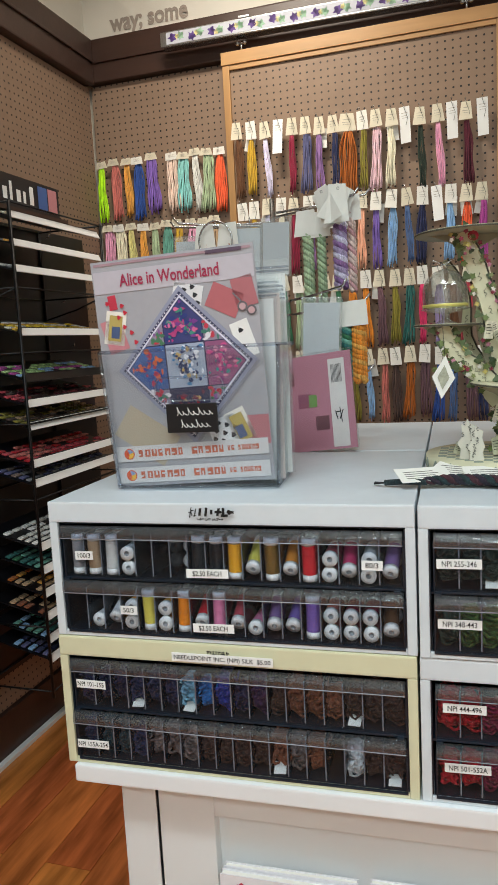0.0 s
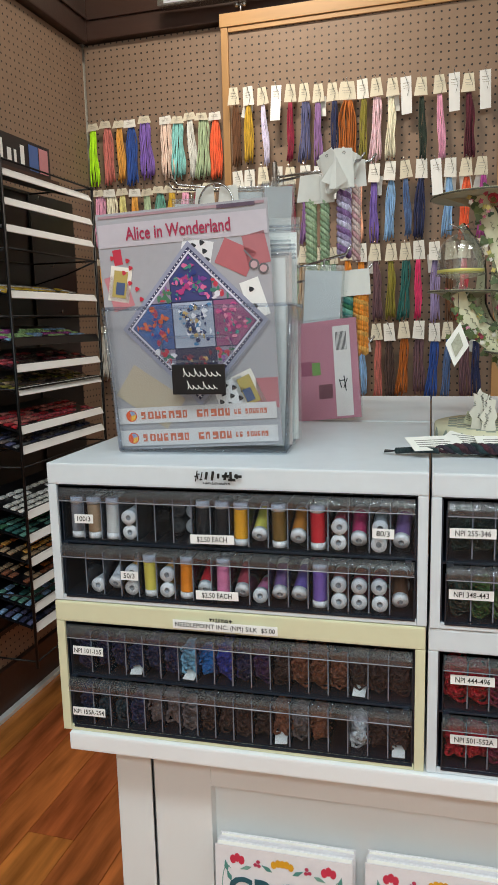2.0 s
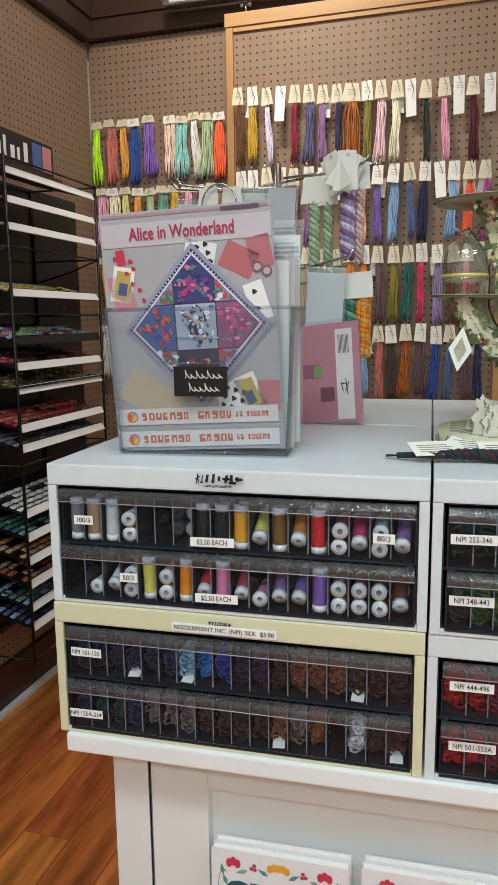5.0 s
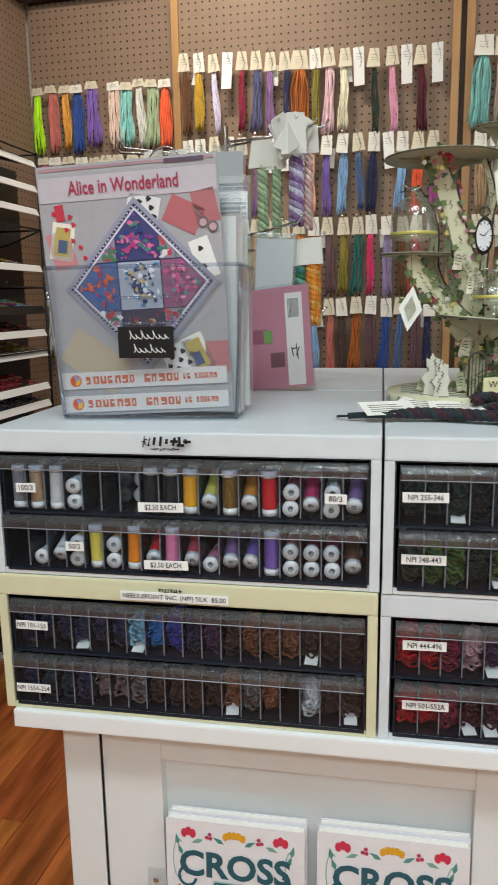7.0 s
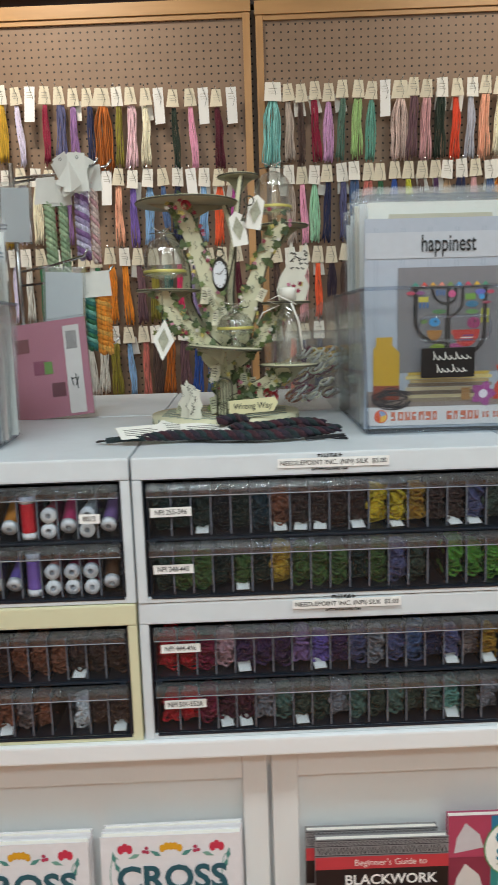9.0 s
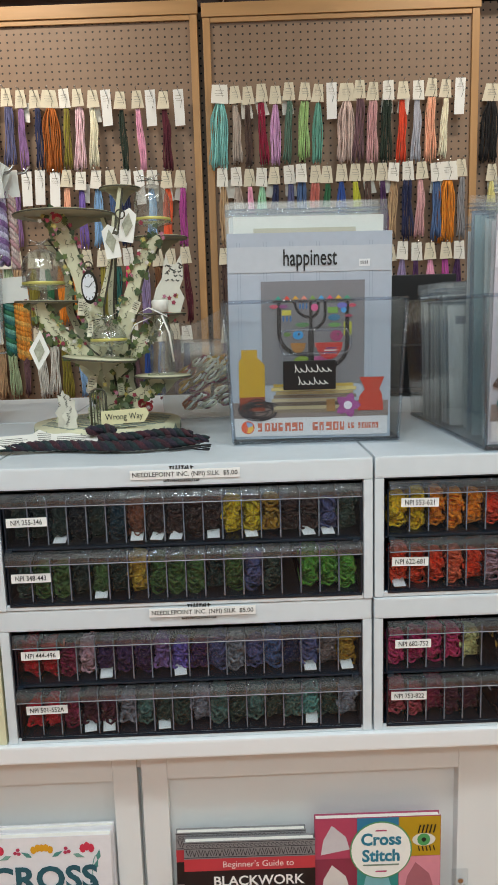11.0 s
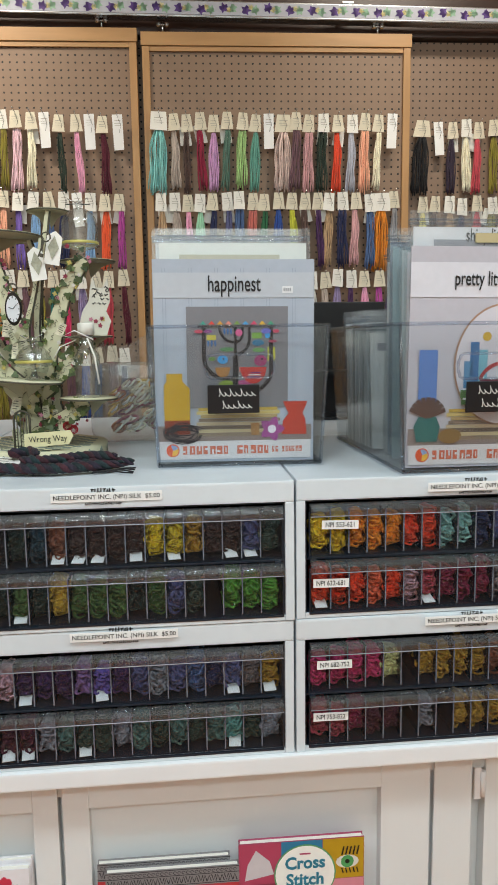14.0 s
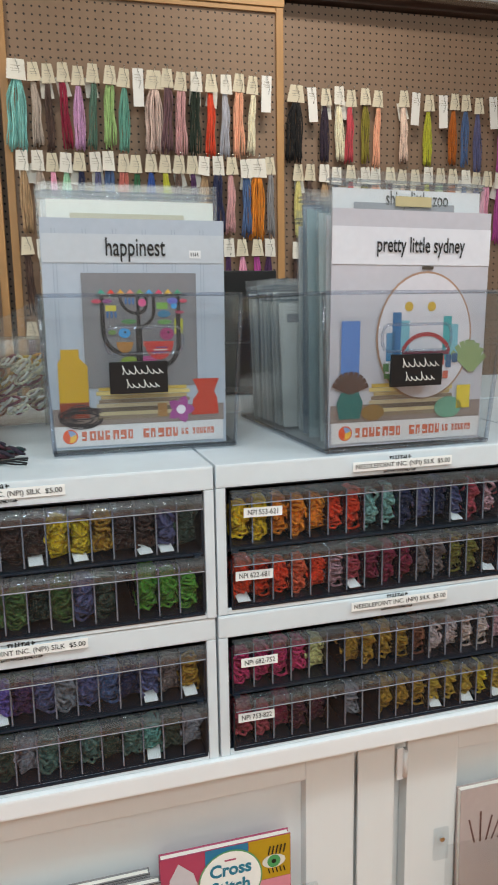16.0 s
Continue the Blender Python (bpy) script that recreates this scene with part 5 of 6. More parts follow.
def build_books():
    for x, z, lean in ((0.301, 0.568, 0), (0.512, 0.573, 0)):
        h, w = 0.245, 0.192 if x < 0.4 else 0.196
        b = book(ROW @ pose(x, 0.024, z - h, -2, 0.2, 0), w, h, 0.012, "e8e6ea", "white embroidery book with a teal title and flowers")
        stitch_cover(b, w, h)
        book(ROW @ pose(x + 0.004, 0.038, z - h + 0.003, -2, -0.3, 0), w, h, 0.01, "e8e6ea", "white embroidery book standing behind another copy")
    h, w = 0.25, 0.188
    for k, dx in ((1, -0.012), (0, 0.0)):
        b = book(ROW @ pose(0.806 + dx, 0.022 + 0.012 * k, 0.555 - h + 0.006 * k, -2, 0.6, 0), w, h, 0.011, "8a888a", "needlework book with a black and red banner cover")
        rnd = random.Random(7)
        for z in (0.001, 0.0095, 0.0235):
            rect(b, "blackwork_line", -w / 2, w / 2, h - z - 0.0012, h - z, "3a383c", 1)
        for c in range(30):
            x0 = -w / 2 + 0.003 + c * (w - 0.006) / 30
            stroke(b, "blackwork_motif", arc(x0 + 0.003, h - 0.006, 0.0022, 0.0022, 0, 300, 6), 0.0011, "4a484c", 1.5)
            stroke(b, "blackwork_motif", [(x0, h - 0.022), (x0 + 0.0028, h - 0.0125), (x0 + 0.0058, h - 0.022)] if c % 3 else [(x0, h - 0.012), (x0 + 0.003, h - 0.021), (x0 + 0.006, h - 0.012)], 0.0017, "343236", 1.5)
        rect(b, "red_band", -w / 2, w / 2, h - 0.045, h - 0.026, "c03a44", 2)
        rect(b, "black_band", -w / 2, w / 2, h - 0.08, h - 0.045, "16141a", 2)
        if not k:
            words("Beginner's Guide to", 0.0135, ink_mat("f0e4e0"), b, pose(0.012, -0.0016, h - 0.0355), "title", 0.95)
            words("BLACKWORK", 0.021, ink_mat("f4f4f2"), b, pose(0.012, -0.0016, h - 0.062), "title", 1.0, 0.0004)
            rect(b, "author_bar", -0.02, 0.04, h - 0.0765, h - 0.0735, "a8a4a4", 3)
    w = 0.182
    b = book(ROW @ pose(0.992, 0.026, 0.58 - h, -2, 0.5, 0), w, h, 0.012, "a84a68", "craft book with a colourful patchwork cover and round badge")
    quilt = (("b0425f", "8a3048", "7a3a5a"), ("2a7aa0", "2f8a86", "4a5a90"), ("b8921e", "d88a98", "2a6a86"))
    inset = (("c8c2c6", "d8d0cc", "c9a83a"), ("1c3a56", "7ab0b8", "c05a80"), ("b8921e", "a8646e", "88b0c0"))
    for i in range(3):
        for j in range(3):
            x0, z0 = -w / 2 + i * w / 3, h - (j + 1) * 0.062
            rect(b, "patch", x0, x0 + w / 3 - 0.0006, z0, z0 + 0.0614, quilt[i][j], 1)
            shape(b, "patch_shape", [(x0 + 0.008, z0 + 0.006), (x0 + 0.05, z0 + 0.014), (x0 + 0.044, z0 + 0.034), (x0 + 0.024, z0 + 0.052), (x0 + 0.012, z0 + 0.03)], inset[i][j], 2)
    # a stitched eye on the mustard patch
    disc(b, "stitched_eye", 0.066, h - 0.036, 0.017, "d8d4cc", 3, 0.01, 14)
    disc(b, "stitched_iris", 0.066, h - 0.036, 0.0095, "4a9a5a", 3.5, 0.0095, 14)
    disc(b, "stitched_pupil", 0.066, h - 0.036, 0.0035, "16241c", 3.8, n=10)
    for k in range(5):
        x = 0.058 + 0.0055 * k
        stroke(b, "stitched_lash", [(x, h - 0.026), (x + 0.003, h - 0.013)], 0.0022, "1c1c1e", 3)
        stroke(b, "stitched_lash", [(x, h - 0.046), (x + 0.002, h - 0.054)], 0.0018, "1c1c1e", 3)
    disc(b, "badge_rim", 0.004, h - 0.05, 0.045, "5f9a68", 4, n=32)
    disc(b, "badge", 0.004, h - 0.05, 0.043, "f2f0ea", 5, n=32)
    words("Cross\nStitch", 0.0255, ink_mat("1f7a94"), b, pose(0.004, -0.003, h - 0.046), "title", 0.95, 0.0008)
    for z in (h - 0.019, h - 0.083):
        rect(b, "badge_mark", -0.004, 0.012, z - 0.0012, z + 0.0012, "b04a6a", 6)
    rect(b, "small_print", -0.022, 0.03, h - 0.074, h - 0.0715, "7a8a7a", 6)
    b = book(ROW @ pose(1.44, 0.03, 0.33, -2, 0.4, 0), 0.17, 0.25, 0.012, "b8a8a4", "grey-pink craft book in a clear door holder")
    for k in range(6):
        stroke(b, "branch_print", [(-0.06 + 0.01 * k, 0.16), (-0.07 + 0.02 * k, 0.2 + 0.01 * (k % 2))], 0.003, "6a4a44", 1)
    for x0, x1, z1 in ((0.172, 0.638, 0.47), (0.7, 1.13, 0.478), (1.318, 1.76, 0.517)):
        t = thing("book_holder", ROW @ pose(0, 0, 0), "clear acrylic book holder screwed to the cabinet door", "book holder", "book holders")
        part("front", box(bmesh.new(), x0, x1, 0.012, 0.0145, 0.3, z1, 0.0008), acrylic, t)
        part("base", box(bmesh.new(), x0, x1, 0.015, 0.049, 0.3, 0.303), acrylic, t)
        for x in (x0 + 0.012, x1 - 0.012):
            part("side", box(bmesh.new(), x - 0.012, x + 0.012, 0.044, 0.0485, z1 - 0.05, z1 + 0.002, 0.001), acrylic, t)
            part("screw", tube(bmesh.new(), [(x, 0.0435, z1 - 0.014), (x, 0.0415, z1 - 0.014)], 0.004, 10), steel, t)


build_books()


# ---- the wire rack of thread cards by the west wall ----
def build_rack():
    r = thing("wire_rack", pose(-1.2, 1.78, 0), "black wall-hung wire display rack with trays of thread cards", "display rack")
    y1 = 0.5
    # added black sheet: the darkness behind the trays made into a panel
    part("back_panel", box(bmesh.new(), -0.236, -0.23, -0.6, 0.8, 0.3, 1.74), black_plastic, r)
    for x in (0.012, -0.225):
        for y in (0.0, y1):
            part("upright", tube(bmesh.new(), [(x, y, 0.3), (x, y, 1.735)], 0.0045, 8), black_metal, r)
    for z in (0.32, 0.52, 0.9, 1.12, 1.32, 1.5, 1.73):
        for a, b in (((0.012, 0, z), (0.012, y1, z)), ((-0.225, 0, z), (-0.225, y1, z)), ((0.012, 0, z), (-0.225, 0, z)), ((0.012, y1, z), (-0.225, y1, z))):
            part("crossbar", tube(bmesh.new(), [a, b], 0.003, 6), black_metal, r)
    for y in (0.0, y1):
        part("diagonal", tube(bmesh.new(), [(0.012, y, 1.5), (-0.1, y, 1.46), (-0.225, y, 1.43)], 0.003, 6), black_metal, r)
    for y in (0.02, y1 - 0.02):
        for z in (0.36, 1.0, 1.68):
            part("wall_bracket", box(bmesh.new(), -0.2755, -0.2365, y - 0.012, y + 0.012, z - 0.02, z + 0.02, 0.002), black_metal, r)
    trays = ((1.70, "pearl cream silver", 1), (1.625, "pearl amber grey", 1), (1.555, "grey black pearl", 1), (1.38, "yellow gold pearl", 1), (1.25, "sky magenta lime", 0), (1.178, "maroon cocoa rose", 1), (1.113, "tan olive cocoa", 1),
             (1.005, "rose red salmon", 1), (0.948, "grey slate taupe", 1), (0.76, "pearl white pearl", 1), (0.69, "green jade teal", 1), (0.62, "tan rust amber", 1), (0.55, "sienna tan rust", 1), (0.48, "teal sky jade", 1), (0.42, "slate navy sky", 1))
    card = finish("thread_card", box(bmesh.new(), -0.0075, 0.0075, -0.0165, 0.0165, 0, 0.005, 0.0015), thread("navy"))
    rnd = random.Random(12)
    for z, cols, white in trays:
        t = part("tray", box(box(bmesh.new(), -0.19, 0.0, 0.01, y1 - 0.01, -0.006, -0.002), -0.004, 0.0, 0.01, y1 - 0.01, -0.002, 0.012), black_plastic, r, "", pose(0, 0, z, 0, 14, 0))
        strip = box(bmesh.new(), 0.0, 0.003, 0.008, y1 - 0.008, -0.012, 0.012, 0.001)
        part("label_strip", strip, label_white if white else black_plastic, t, "white label strip" if white else "black front strip", pose(0.007, 0, 0, 0, -42, 0))
        names = cols.split()
        for row in range(5):
            for k in range(11):
                if rnd.random() < 0.88:
                    c = part("thread_card", card, None, t, "", pose(-0.02 - row * 0.025, 0.032 + k * 0.0435, 0.0, 0, 0, rnd.uniform(-3, 3)))
                    paint(c, thread(names[min(2, (row + k // 4 + rnd.randrange(2)) % 3)]))
    s_ = thing("rack_sign", pose(-1.3, 1.8, 1.735), "black sign with white lettering shapes on top of the rack", "sign")
    part("panel", box(bmesh.new(), -0.004, 0.0, 0, 0.42, 0.015, 0.115), ink_mat("1c1c22"), s_)
    part("red_edge", box(bmesh.new(), 0.0005, 0.002, 0, 0.42, 0.012, 0.02), ink_mat("9a2a30"), s_)
    part("base", box(bmesh.new(), -0.03, 0.03, 0, 0.42, 0, 0.012), dark_wood, s_)
    for k in range(7):
        part("mark", box(bmesh.new(), 0.0006, 0.0016, 0.05 + k * 0.034, 0.05 + k * 0.034 + (0.012 if k % 2 else 0.02), 0.04, 0.075 + 0.02 * (k % 3 == 0)), label_white, s_)
    for k, c in enumerate(("4a6aa8", "c9888e")):
        part("picture", box(bmesh.new(), 0.0006, 0.0018, 0.3 + k * 0.056, 0.35 + k * 0.056, 0.03, 0.105), ink_mat(c), s_)
    # bags hung on the wall beside the rack
    for k, (y, z, w, h, c) in enumerate(((2.33, 1.72, 0.1, 0.06, "9ab8b8"), (2.36, 1.6, 0.11, 0.07, "d8d8d6"), (2.4, 1.5, 0.13, 0.2, "3a3c40"), (2.44, 1.34, 0.13, 0.17, "e0dcd8"), (2.45, 1.16, 0.1, 0.12, "8a3a5a"), (2.45, 1.0, 0.12, 0.14, "d8d8d6"))):
        t = thing("hanging_bag", pose(WALL_X + 0.03, y, z, 0, 0, 80), "small clear bag of trimmings on a wall hook", "bag", "bags on the west wall")
        part("insert", box(bmesh.new(), -w / 2 + 0.008, w / 2 - 0.008, 0.004, 0.012, -h, -0.03 if h > 0.1 else -0.012, 0.003), ink_mat(c), t)
        part("film", box(bmesh.new(), -w / 2, w / 2, 0, 0.016, -h - 0.012, 0, 0.004), bag_clear, t)
        part("hook", tube(bmesh.new(), [(0, 0.03, 0.0), (0, 0.0, -0.004), (0, -0.03, 0.0), (0, -0.034, 0.01)], 0.002, 6), steel, t)


build_rack()


# ---- the paper tree stand, the cord and what stands behind ----
def blob_mesh(name, r, lobes, h, n=15):
    pts = [(r * (1 + 0.32 * math.cos(lobes * a)) * math.cos(a), r * (1 + 0.32 * math.cos(lobes * a)) * math.sin(a)) for a in [i * math.tau / n for i in range(n)]]
    return finish(name, plate(bmesh.new(), pts, 0.0012), material("card_" + h, h, 0.6, grain=0.15, scale=200))


def curved_panel(pts, width, thick=0.0025):
    """An upright band of card along x, z points, with its flat face to -y."""
    bm = bmesh.new()
    pts = [Vector(p) for p in pts]
    fr, bk = [], []
    for i, p in enumerate(pts):
        d = (pts[min(i + 1, len(pts) - 1)] - pts[max(i - 1, 0)]).normalized()
        w = width(i / (len(pts) - 1)) / 2
        o = Vector((-d.y, d.x)) * w
        for side, y in ((fr, 0), (bk, thick)):
            side.append([bm.verts.new((q.x, y, q.y)) for q in (p + o, p - o)])
    for a, b in zip(range(len(pts) - 1), range(1, len(pts))):
        bm.faces.new((fr[a][0], fr[a][1], fr[b][1], fr[b][0]))
        bm.faces.new((bk[b][0], bk[b][1], bk[a][1], bk[a][0]))
        bm.faces.new((fr[a][0], fr[b][0], bk[b][0], bk[a][0]))
        bm.faces.new((fr[b][1], fr[a][1], bk[a][1], bk[b][1]))
    bm.faces.new((fr[0][1], fr[0][0], bk[0][0], bk[0][1]))
    bm.faces.new((fr[-1][0], fr[-1][1], bk[-1][1], bk[-1][0]))
    return bm


def build_stand():
    cx, cy = 0.066, 1.125
    t = thing("paper_tree_stand", pose(cx, cy, LZ), "printed card tree stand with tiers, leaves and flowers", "display stand")
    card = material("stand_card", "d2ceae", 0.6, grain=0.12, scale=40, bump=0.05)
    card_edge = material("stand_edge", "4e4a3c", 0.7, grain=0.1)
    # darker copy of the card: the tiers' underside shade put into its colour
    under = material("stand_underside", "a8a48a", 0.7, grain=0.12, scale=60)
    part("base", lathe(bmesh.new(), [(0.0, 0.0), (0.113, 0.0), (0.113, 0.022), (0.0, 0.022)], 48), card, t)
    chk = material("checker_card", "8d9688", 0.6, grain=0.1)
    dia = finish("rim_diamond", plate(bmesh.new(), ((0, -0.009), (0.0075, 0), (0, 0.009), (-0.0075, 0)), 0.0006), chk)
    for k in range(22):
        a = (2 * k + 1) * math.tau / 44
        part("rim_diamond", dia, None, t, "", pose(0.1136 * math.sin(a), -0.1136 * math.cos(a), 0.011, 0, 0, math.degrees(a)))
    tile = finish("base_check", box(bmesh.new(), -0.006, 0.006, -0.006, 0.006, 0, 0.0005), chk)
    for i in range(-7, 8):
        for j in range(-7, 8):
            if (i + j) % 2 == 0 and (i * 0.0125) ** 2 + (j * 0.0125) ** 2 < 0.0105:
                part("base_check", tile, None, t, "", pose(i * 0.0125, j * 0.0125, 0.0221))
    rnd = random.Random(31)
    # trunk and boughs: bands of card (x, z line; width; y; turn)
    bands = (([(0.002, 0.02), (0.004, 0.08), (-0.002, 0.15), (-0.018, 0.22), (-0.04, 0.29), (-0.058, 0.333)], lambda f: 0.04 - 0.016 * f, -0.022, 6),
             ([(0.012, 0.06), (0.03, 0.14), (0.046, 0.2), (0.068, 0.26), (0.098, 0.297)], lambda f: 0.038 - 0.018 * f, -0.012, -12),
             ([(0.0, 0.02), (0.012, 0.16), (0.014, 0.26), (0.034, 0.376)], lambda f: 0.012 - 0.005 * f, 0.02, 0),
             ([(0.02, 0.1), (0.01, 0.2), (0.024, 0.28), (0.008, 0.33)], lambda f: 0.01 - 0.003 * f, 0.0, 4),
             ([(-0.006, 0.1), (-0.035, 0.14), (-0.062, 0.158), (-0.086, 0.205)], lambda f: 0.04 - 0.016 * f, -0.03, 12),
             ([(0.012, 0.03), (0.044, 0.05), (0.07, 0.07), (0.1, 0.092)], lambda f: 0.04 - 0.016 * f, -0.04, -18),
             ([(0.02, 0.1), (0.055, 0.13), (0.078, 0.16), (0.097, 0.182)], lambda f: 0.026 - 0.008 * f, -0.022, -6),
             ([(-0.01, 0.12), (-0.04, 0.2), (-0.03, 0.27), (-0.07, 0.333)], lambda f: 0.014 - 0.006 * f, 0.012, 10),
             ([(0.03, 0.12), (0.036, 0.2), (0.06, 0.24), (0.07, 0.298)], lambda f: 0.012 - 0.005 * f, 0.02, -6),
             ([(-0.02, 0.13), (-0.06, 0.19), (-0.05, 0.25), (-0.085, 0.3)], lambda f: 0.016 - 0.006 * f, 0.026, 14),
             ([(0.006, 0.14), (0.0, 0.2), (0.018, 0.25), (0.03, 0.33)], lambda f: 0.009 - 0.004 * f, -0.02, 0),
             ([(0.02, 0.02), (0.026, 0.06), (0.02, 0.12)], lambda f: 0.05 - 0.006 * f, 0.016, 20))
    for pts, wf, y, rz in bands:
        fine = []
        for a, b in zip(pts, pts[1:]):
            fine += [(a[0] + (b[0] - a[0]) * f, a[1] + (b[1] - a[1]) * f) for f in (0, 0.33, 0.67)]
        fine.append(pts[-1])
        for _ in range(2):
            fine = [fine[0]] + [tuple((fine[i - 1][q] + 2 * fine[i][q] + fine[i + 1][q]) / 4 for q in (0, 1)) for i in range(1, len(fine) - 1)] + [fine[-1]]
        part("bough", curved_panel(fine, lambda f, g=wf: g(f) * (0.8 + 0.1 * math.sin(17 * f))), card, t, "", pose(0, y, 0, 0, 0, rz))
        part("bough_edge", curved_panel([(x + 0.0012, z) for x, z in fine], lambda f, g=wf: g(f) * (0.8 + 0.1 * math.sin(17 * f)) + 0.003, 0.0012), card_edge, t, "", pose(0, y + 0.003, 0, 0, 0, rz))
        # writing along the bough
        for i in range(2, len(fine) - 2):
            d = Vector((fine[i + 1][0] - fine[i][0], fine[i + 1][1] - fine[i][1])).normalized()
            part("script", tube(bmesh.new(), [(fine[i][0] + d.x * q * 0.0022 + d.y * 0.0022 * math.sin(q * 2.1 + i), -0.001, fine[i][1] + d.y * q * 0.0022 - d.x * 0.0022 * math.sin(q * 2.1 + i)) for q in range(6)], 0.0004, 4), card_edge, t, "", pose(0, y, 0, 0, 0, rz))
    tiers = ((-0.047, 0.0, 0.333, 0.076, 0), (0.092, 0.02, 0.298, 0.042, 0), (0.03, 0.045, 0.377, 0.032, 0), (-0.078, -0.02, 0.206, 0.047, 1), (0.096, -0.03, 0.183, 0.036, 0), (0.006, -0.062, 0.121, 0.054, 5), (0.097, -0.055, 0.093, 0.042, 1))
    for x, y, z, rr, tip in tiers:
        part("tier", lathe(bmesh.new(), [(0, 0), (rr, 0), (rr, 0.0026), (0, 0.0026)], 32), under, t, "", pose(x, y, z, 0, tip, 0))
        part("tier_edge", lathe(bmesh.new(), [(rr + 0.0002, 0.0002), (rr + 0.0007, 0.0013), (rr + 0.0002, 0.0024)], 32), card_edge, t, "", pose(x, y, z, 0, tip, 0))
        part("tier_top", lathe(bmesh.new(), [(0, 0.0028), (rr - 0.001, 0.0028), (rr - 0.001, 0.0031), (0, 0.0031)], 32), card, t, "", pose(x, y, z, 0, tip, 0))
        for a in (20, 200):
            brace = plate(bmesh.new(), ((0, 0), (rr * 0.8, 0), (rr * 0.45, -0.008), (0.004, -0.024)), 0.0015)
            part("brace", brace, under, t, "", pose(x, y, z - 0.0004, 0, 0, a))
    leaves = [blob_mesh("leaf", rr, n, c) for rr, n, c in ((0.0052, 3, "4c5a36"), (0.0043, 5, "66743f"), (0.0036, 3, "39482c"), (0.003, 5, "7f8654"), (0.0047, 3, "5a6a44"))]
    flowers = [blob_mesh("flower", rr, n, c) for rr, n, c in ((0.003, 5, "96384c"), (0.0028, 5, "b9788c"), (0.003, 4, "bfae62"), (0.0028, 5, "dcd6cc"), (0.0022, 5, "7e2a3a"))]
    for k in range(330):
        pts, wf, y, rz = rnd.choice(bands[:2] + bands[4:7] + bands[:1] + bands[:1])
        i, f = rnd.randrange(len(pts) - 1), rnd.random()
        run = (i + f) / (len(pts) - 1)
        side = rnd.choice((-1, 1)) * (0.25 + 0.4 * rnd.random() ** 0.6) * wf(run)
        x = pts[i][0] + (pts[i + 1][0] - pts[i][0]) * f + side
        z = pts[i][1] + (pts[i + 1][1] - pts[i][1]) * f + 0.4 * abs(side) * rnd.uniform(-1, 1)
        c, s_ = math.cos(radians(rz)), math.sin(radians(rz))
        me = rnd.choice(leaves) if rnd.random() < 0.72 else rnd.choice(flowers)
        part(me.name.split(".")[0], me, None, t, "", pose(x * c, y - 0.0025 + x * s_ - rnd.uniform(0, 0.003), z, rnd.uniform(-18, 18), rnd.uniform(0, 360), rz + rnd.uniform(-20, 20)))
    for x, z, n in ((-0.048, 0.318, 10), (-0.07, 0.15, 12), (0.08, 0.3, 6), (0.062, 0.052, 14), (0.0, 0.07, 8)):
        for k in range(n):
            me = rnd.choice(flowers + leaves[:3])
            part(me.name.split(".")[0], me, None, t, "", pose(x + rnd.gauss(0, 0.012), -0.052 - rnd.uniform(0, 0.01), z + rnd.gauss(0, 0.009), rnd.uniform(-25, 25), rnd.uniform(0, 360), rnd.uniform(-25, 25)))
    rose = material("card_rose", "9c1f2c", 0.6, grain=0.3, scale=260)
    for x, z in ((0.066, 0.055), (-0.042, 0.322), (0.074, 0.05)):
        rb = bmesh.new()
        for q in range(4):
            lathe(rb, [(0.0014 * q + 0.0014, 0.0), (0.0017 * q + 0.0022, 0.003 - 0.0005 * q)], 9, (0, 0, 0.001 * (3 - q)))
        part("rose", rb, rose, t, "", pose(x, -0.066, z, 75, 0, 10))
    # small printed cards tucked among the boughs
    prints = [material("card_print_pale", "d9d4bc", 0.7, grain=0.25, scale=200, contrast=2.0), material("card_print_sage", "b4b498", 0.7, grain=0.25, scale=200, contrast=2.0)]
    for k in range(16):
        x, z = rnd.gauss(0.0, 0.03), rnd.choice((rnd.uniform(0.03, 0.09), rnd.uniform(0.14, 0.2)))
        w, h = rnd.uniform(0.004, 0.008), rnd.uniform(0.007, 0.013)
        pc = part("printed_card", plate(bmesh.new(), ((-w, -h), (w, -h * 0.9), (w * 0.9, h), (-w * 0.8, h * 0.95)), 0.001), rnd.choice(prints), t, "", pose(x, -0.035 - rnd.uniform(0, 0.02), z, rnd.uniform(-8, 8), rnd.uniform(-30, 30), rnd.uniform(-20, 20)))
        for q in range(4):
            part("print", box(bmesh.new(), -w * 0.6, w * rnd.uniform(0.1, 0.6), -0.0005, 0, h * (0.5 - 0.3 * q), h * (0.5 - 0.3 * q) + 0.0009), card_edge, pc)
    # charms: watch, key, tags, gate, sign
    oval = Matrix.Diagonal((0.66, 1.32, 1, 1))
    part("watch_case", lathe(bmesh.new(), [(0, 0), (0.016, 0), (0.0175, 0.003), (0.0, 0.0035)], 24), material("watch_rim", "3a3630", 0.4, metal=0.4, grain=0.1), t, "", pose(0.004, -0.09, 0.224, 90, 0, 6) @ oval)
    part("watch_face", lathe(bmesh.new(), [(0, 0), (0.0138, 0.0)], 24), material("watch_face", "d8dce0", 0.3, grain=0.03), t, "", pose(0.004, -0.0942, 0.224, 90, 0, 6) @ oval)
    for k in range(12):
        a = k * math.tau / 12
        part("hour_mark", box(bmesh.new(), -0.0005, 0.0005, 0, 0.0004, 0.0, 0.003), ink, t, "", pose(0.004 + 0.0072 * math.sin(a), -0.0948, 0.224 + 0.0145 * math.cos(a), 0, math.degrees(a), 0))
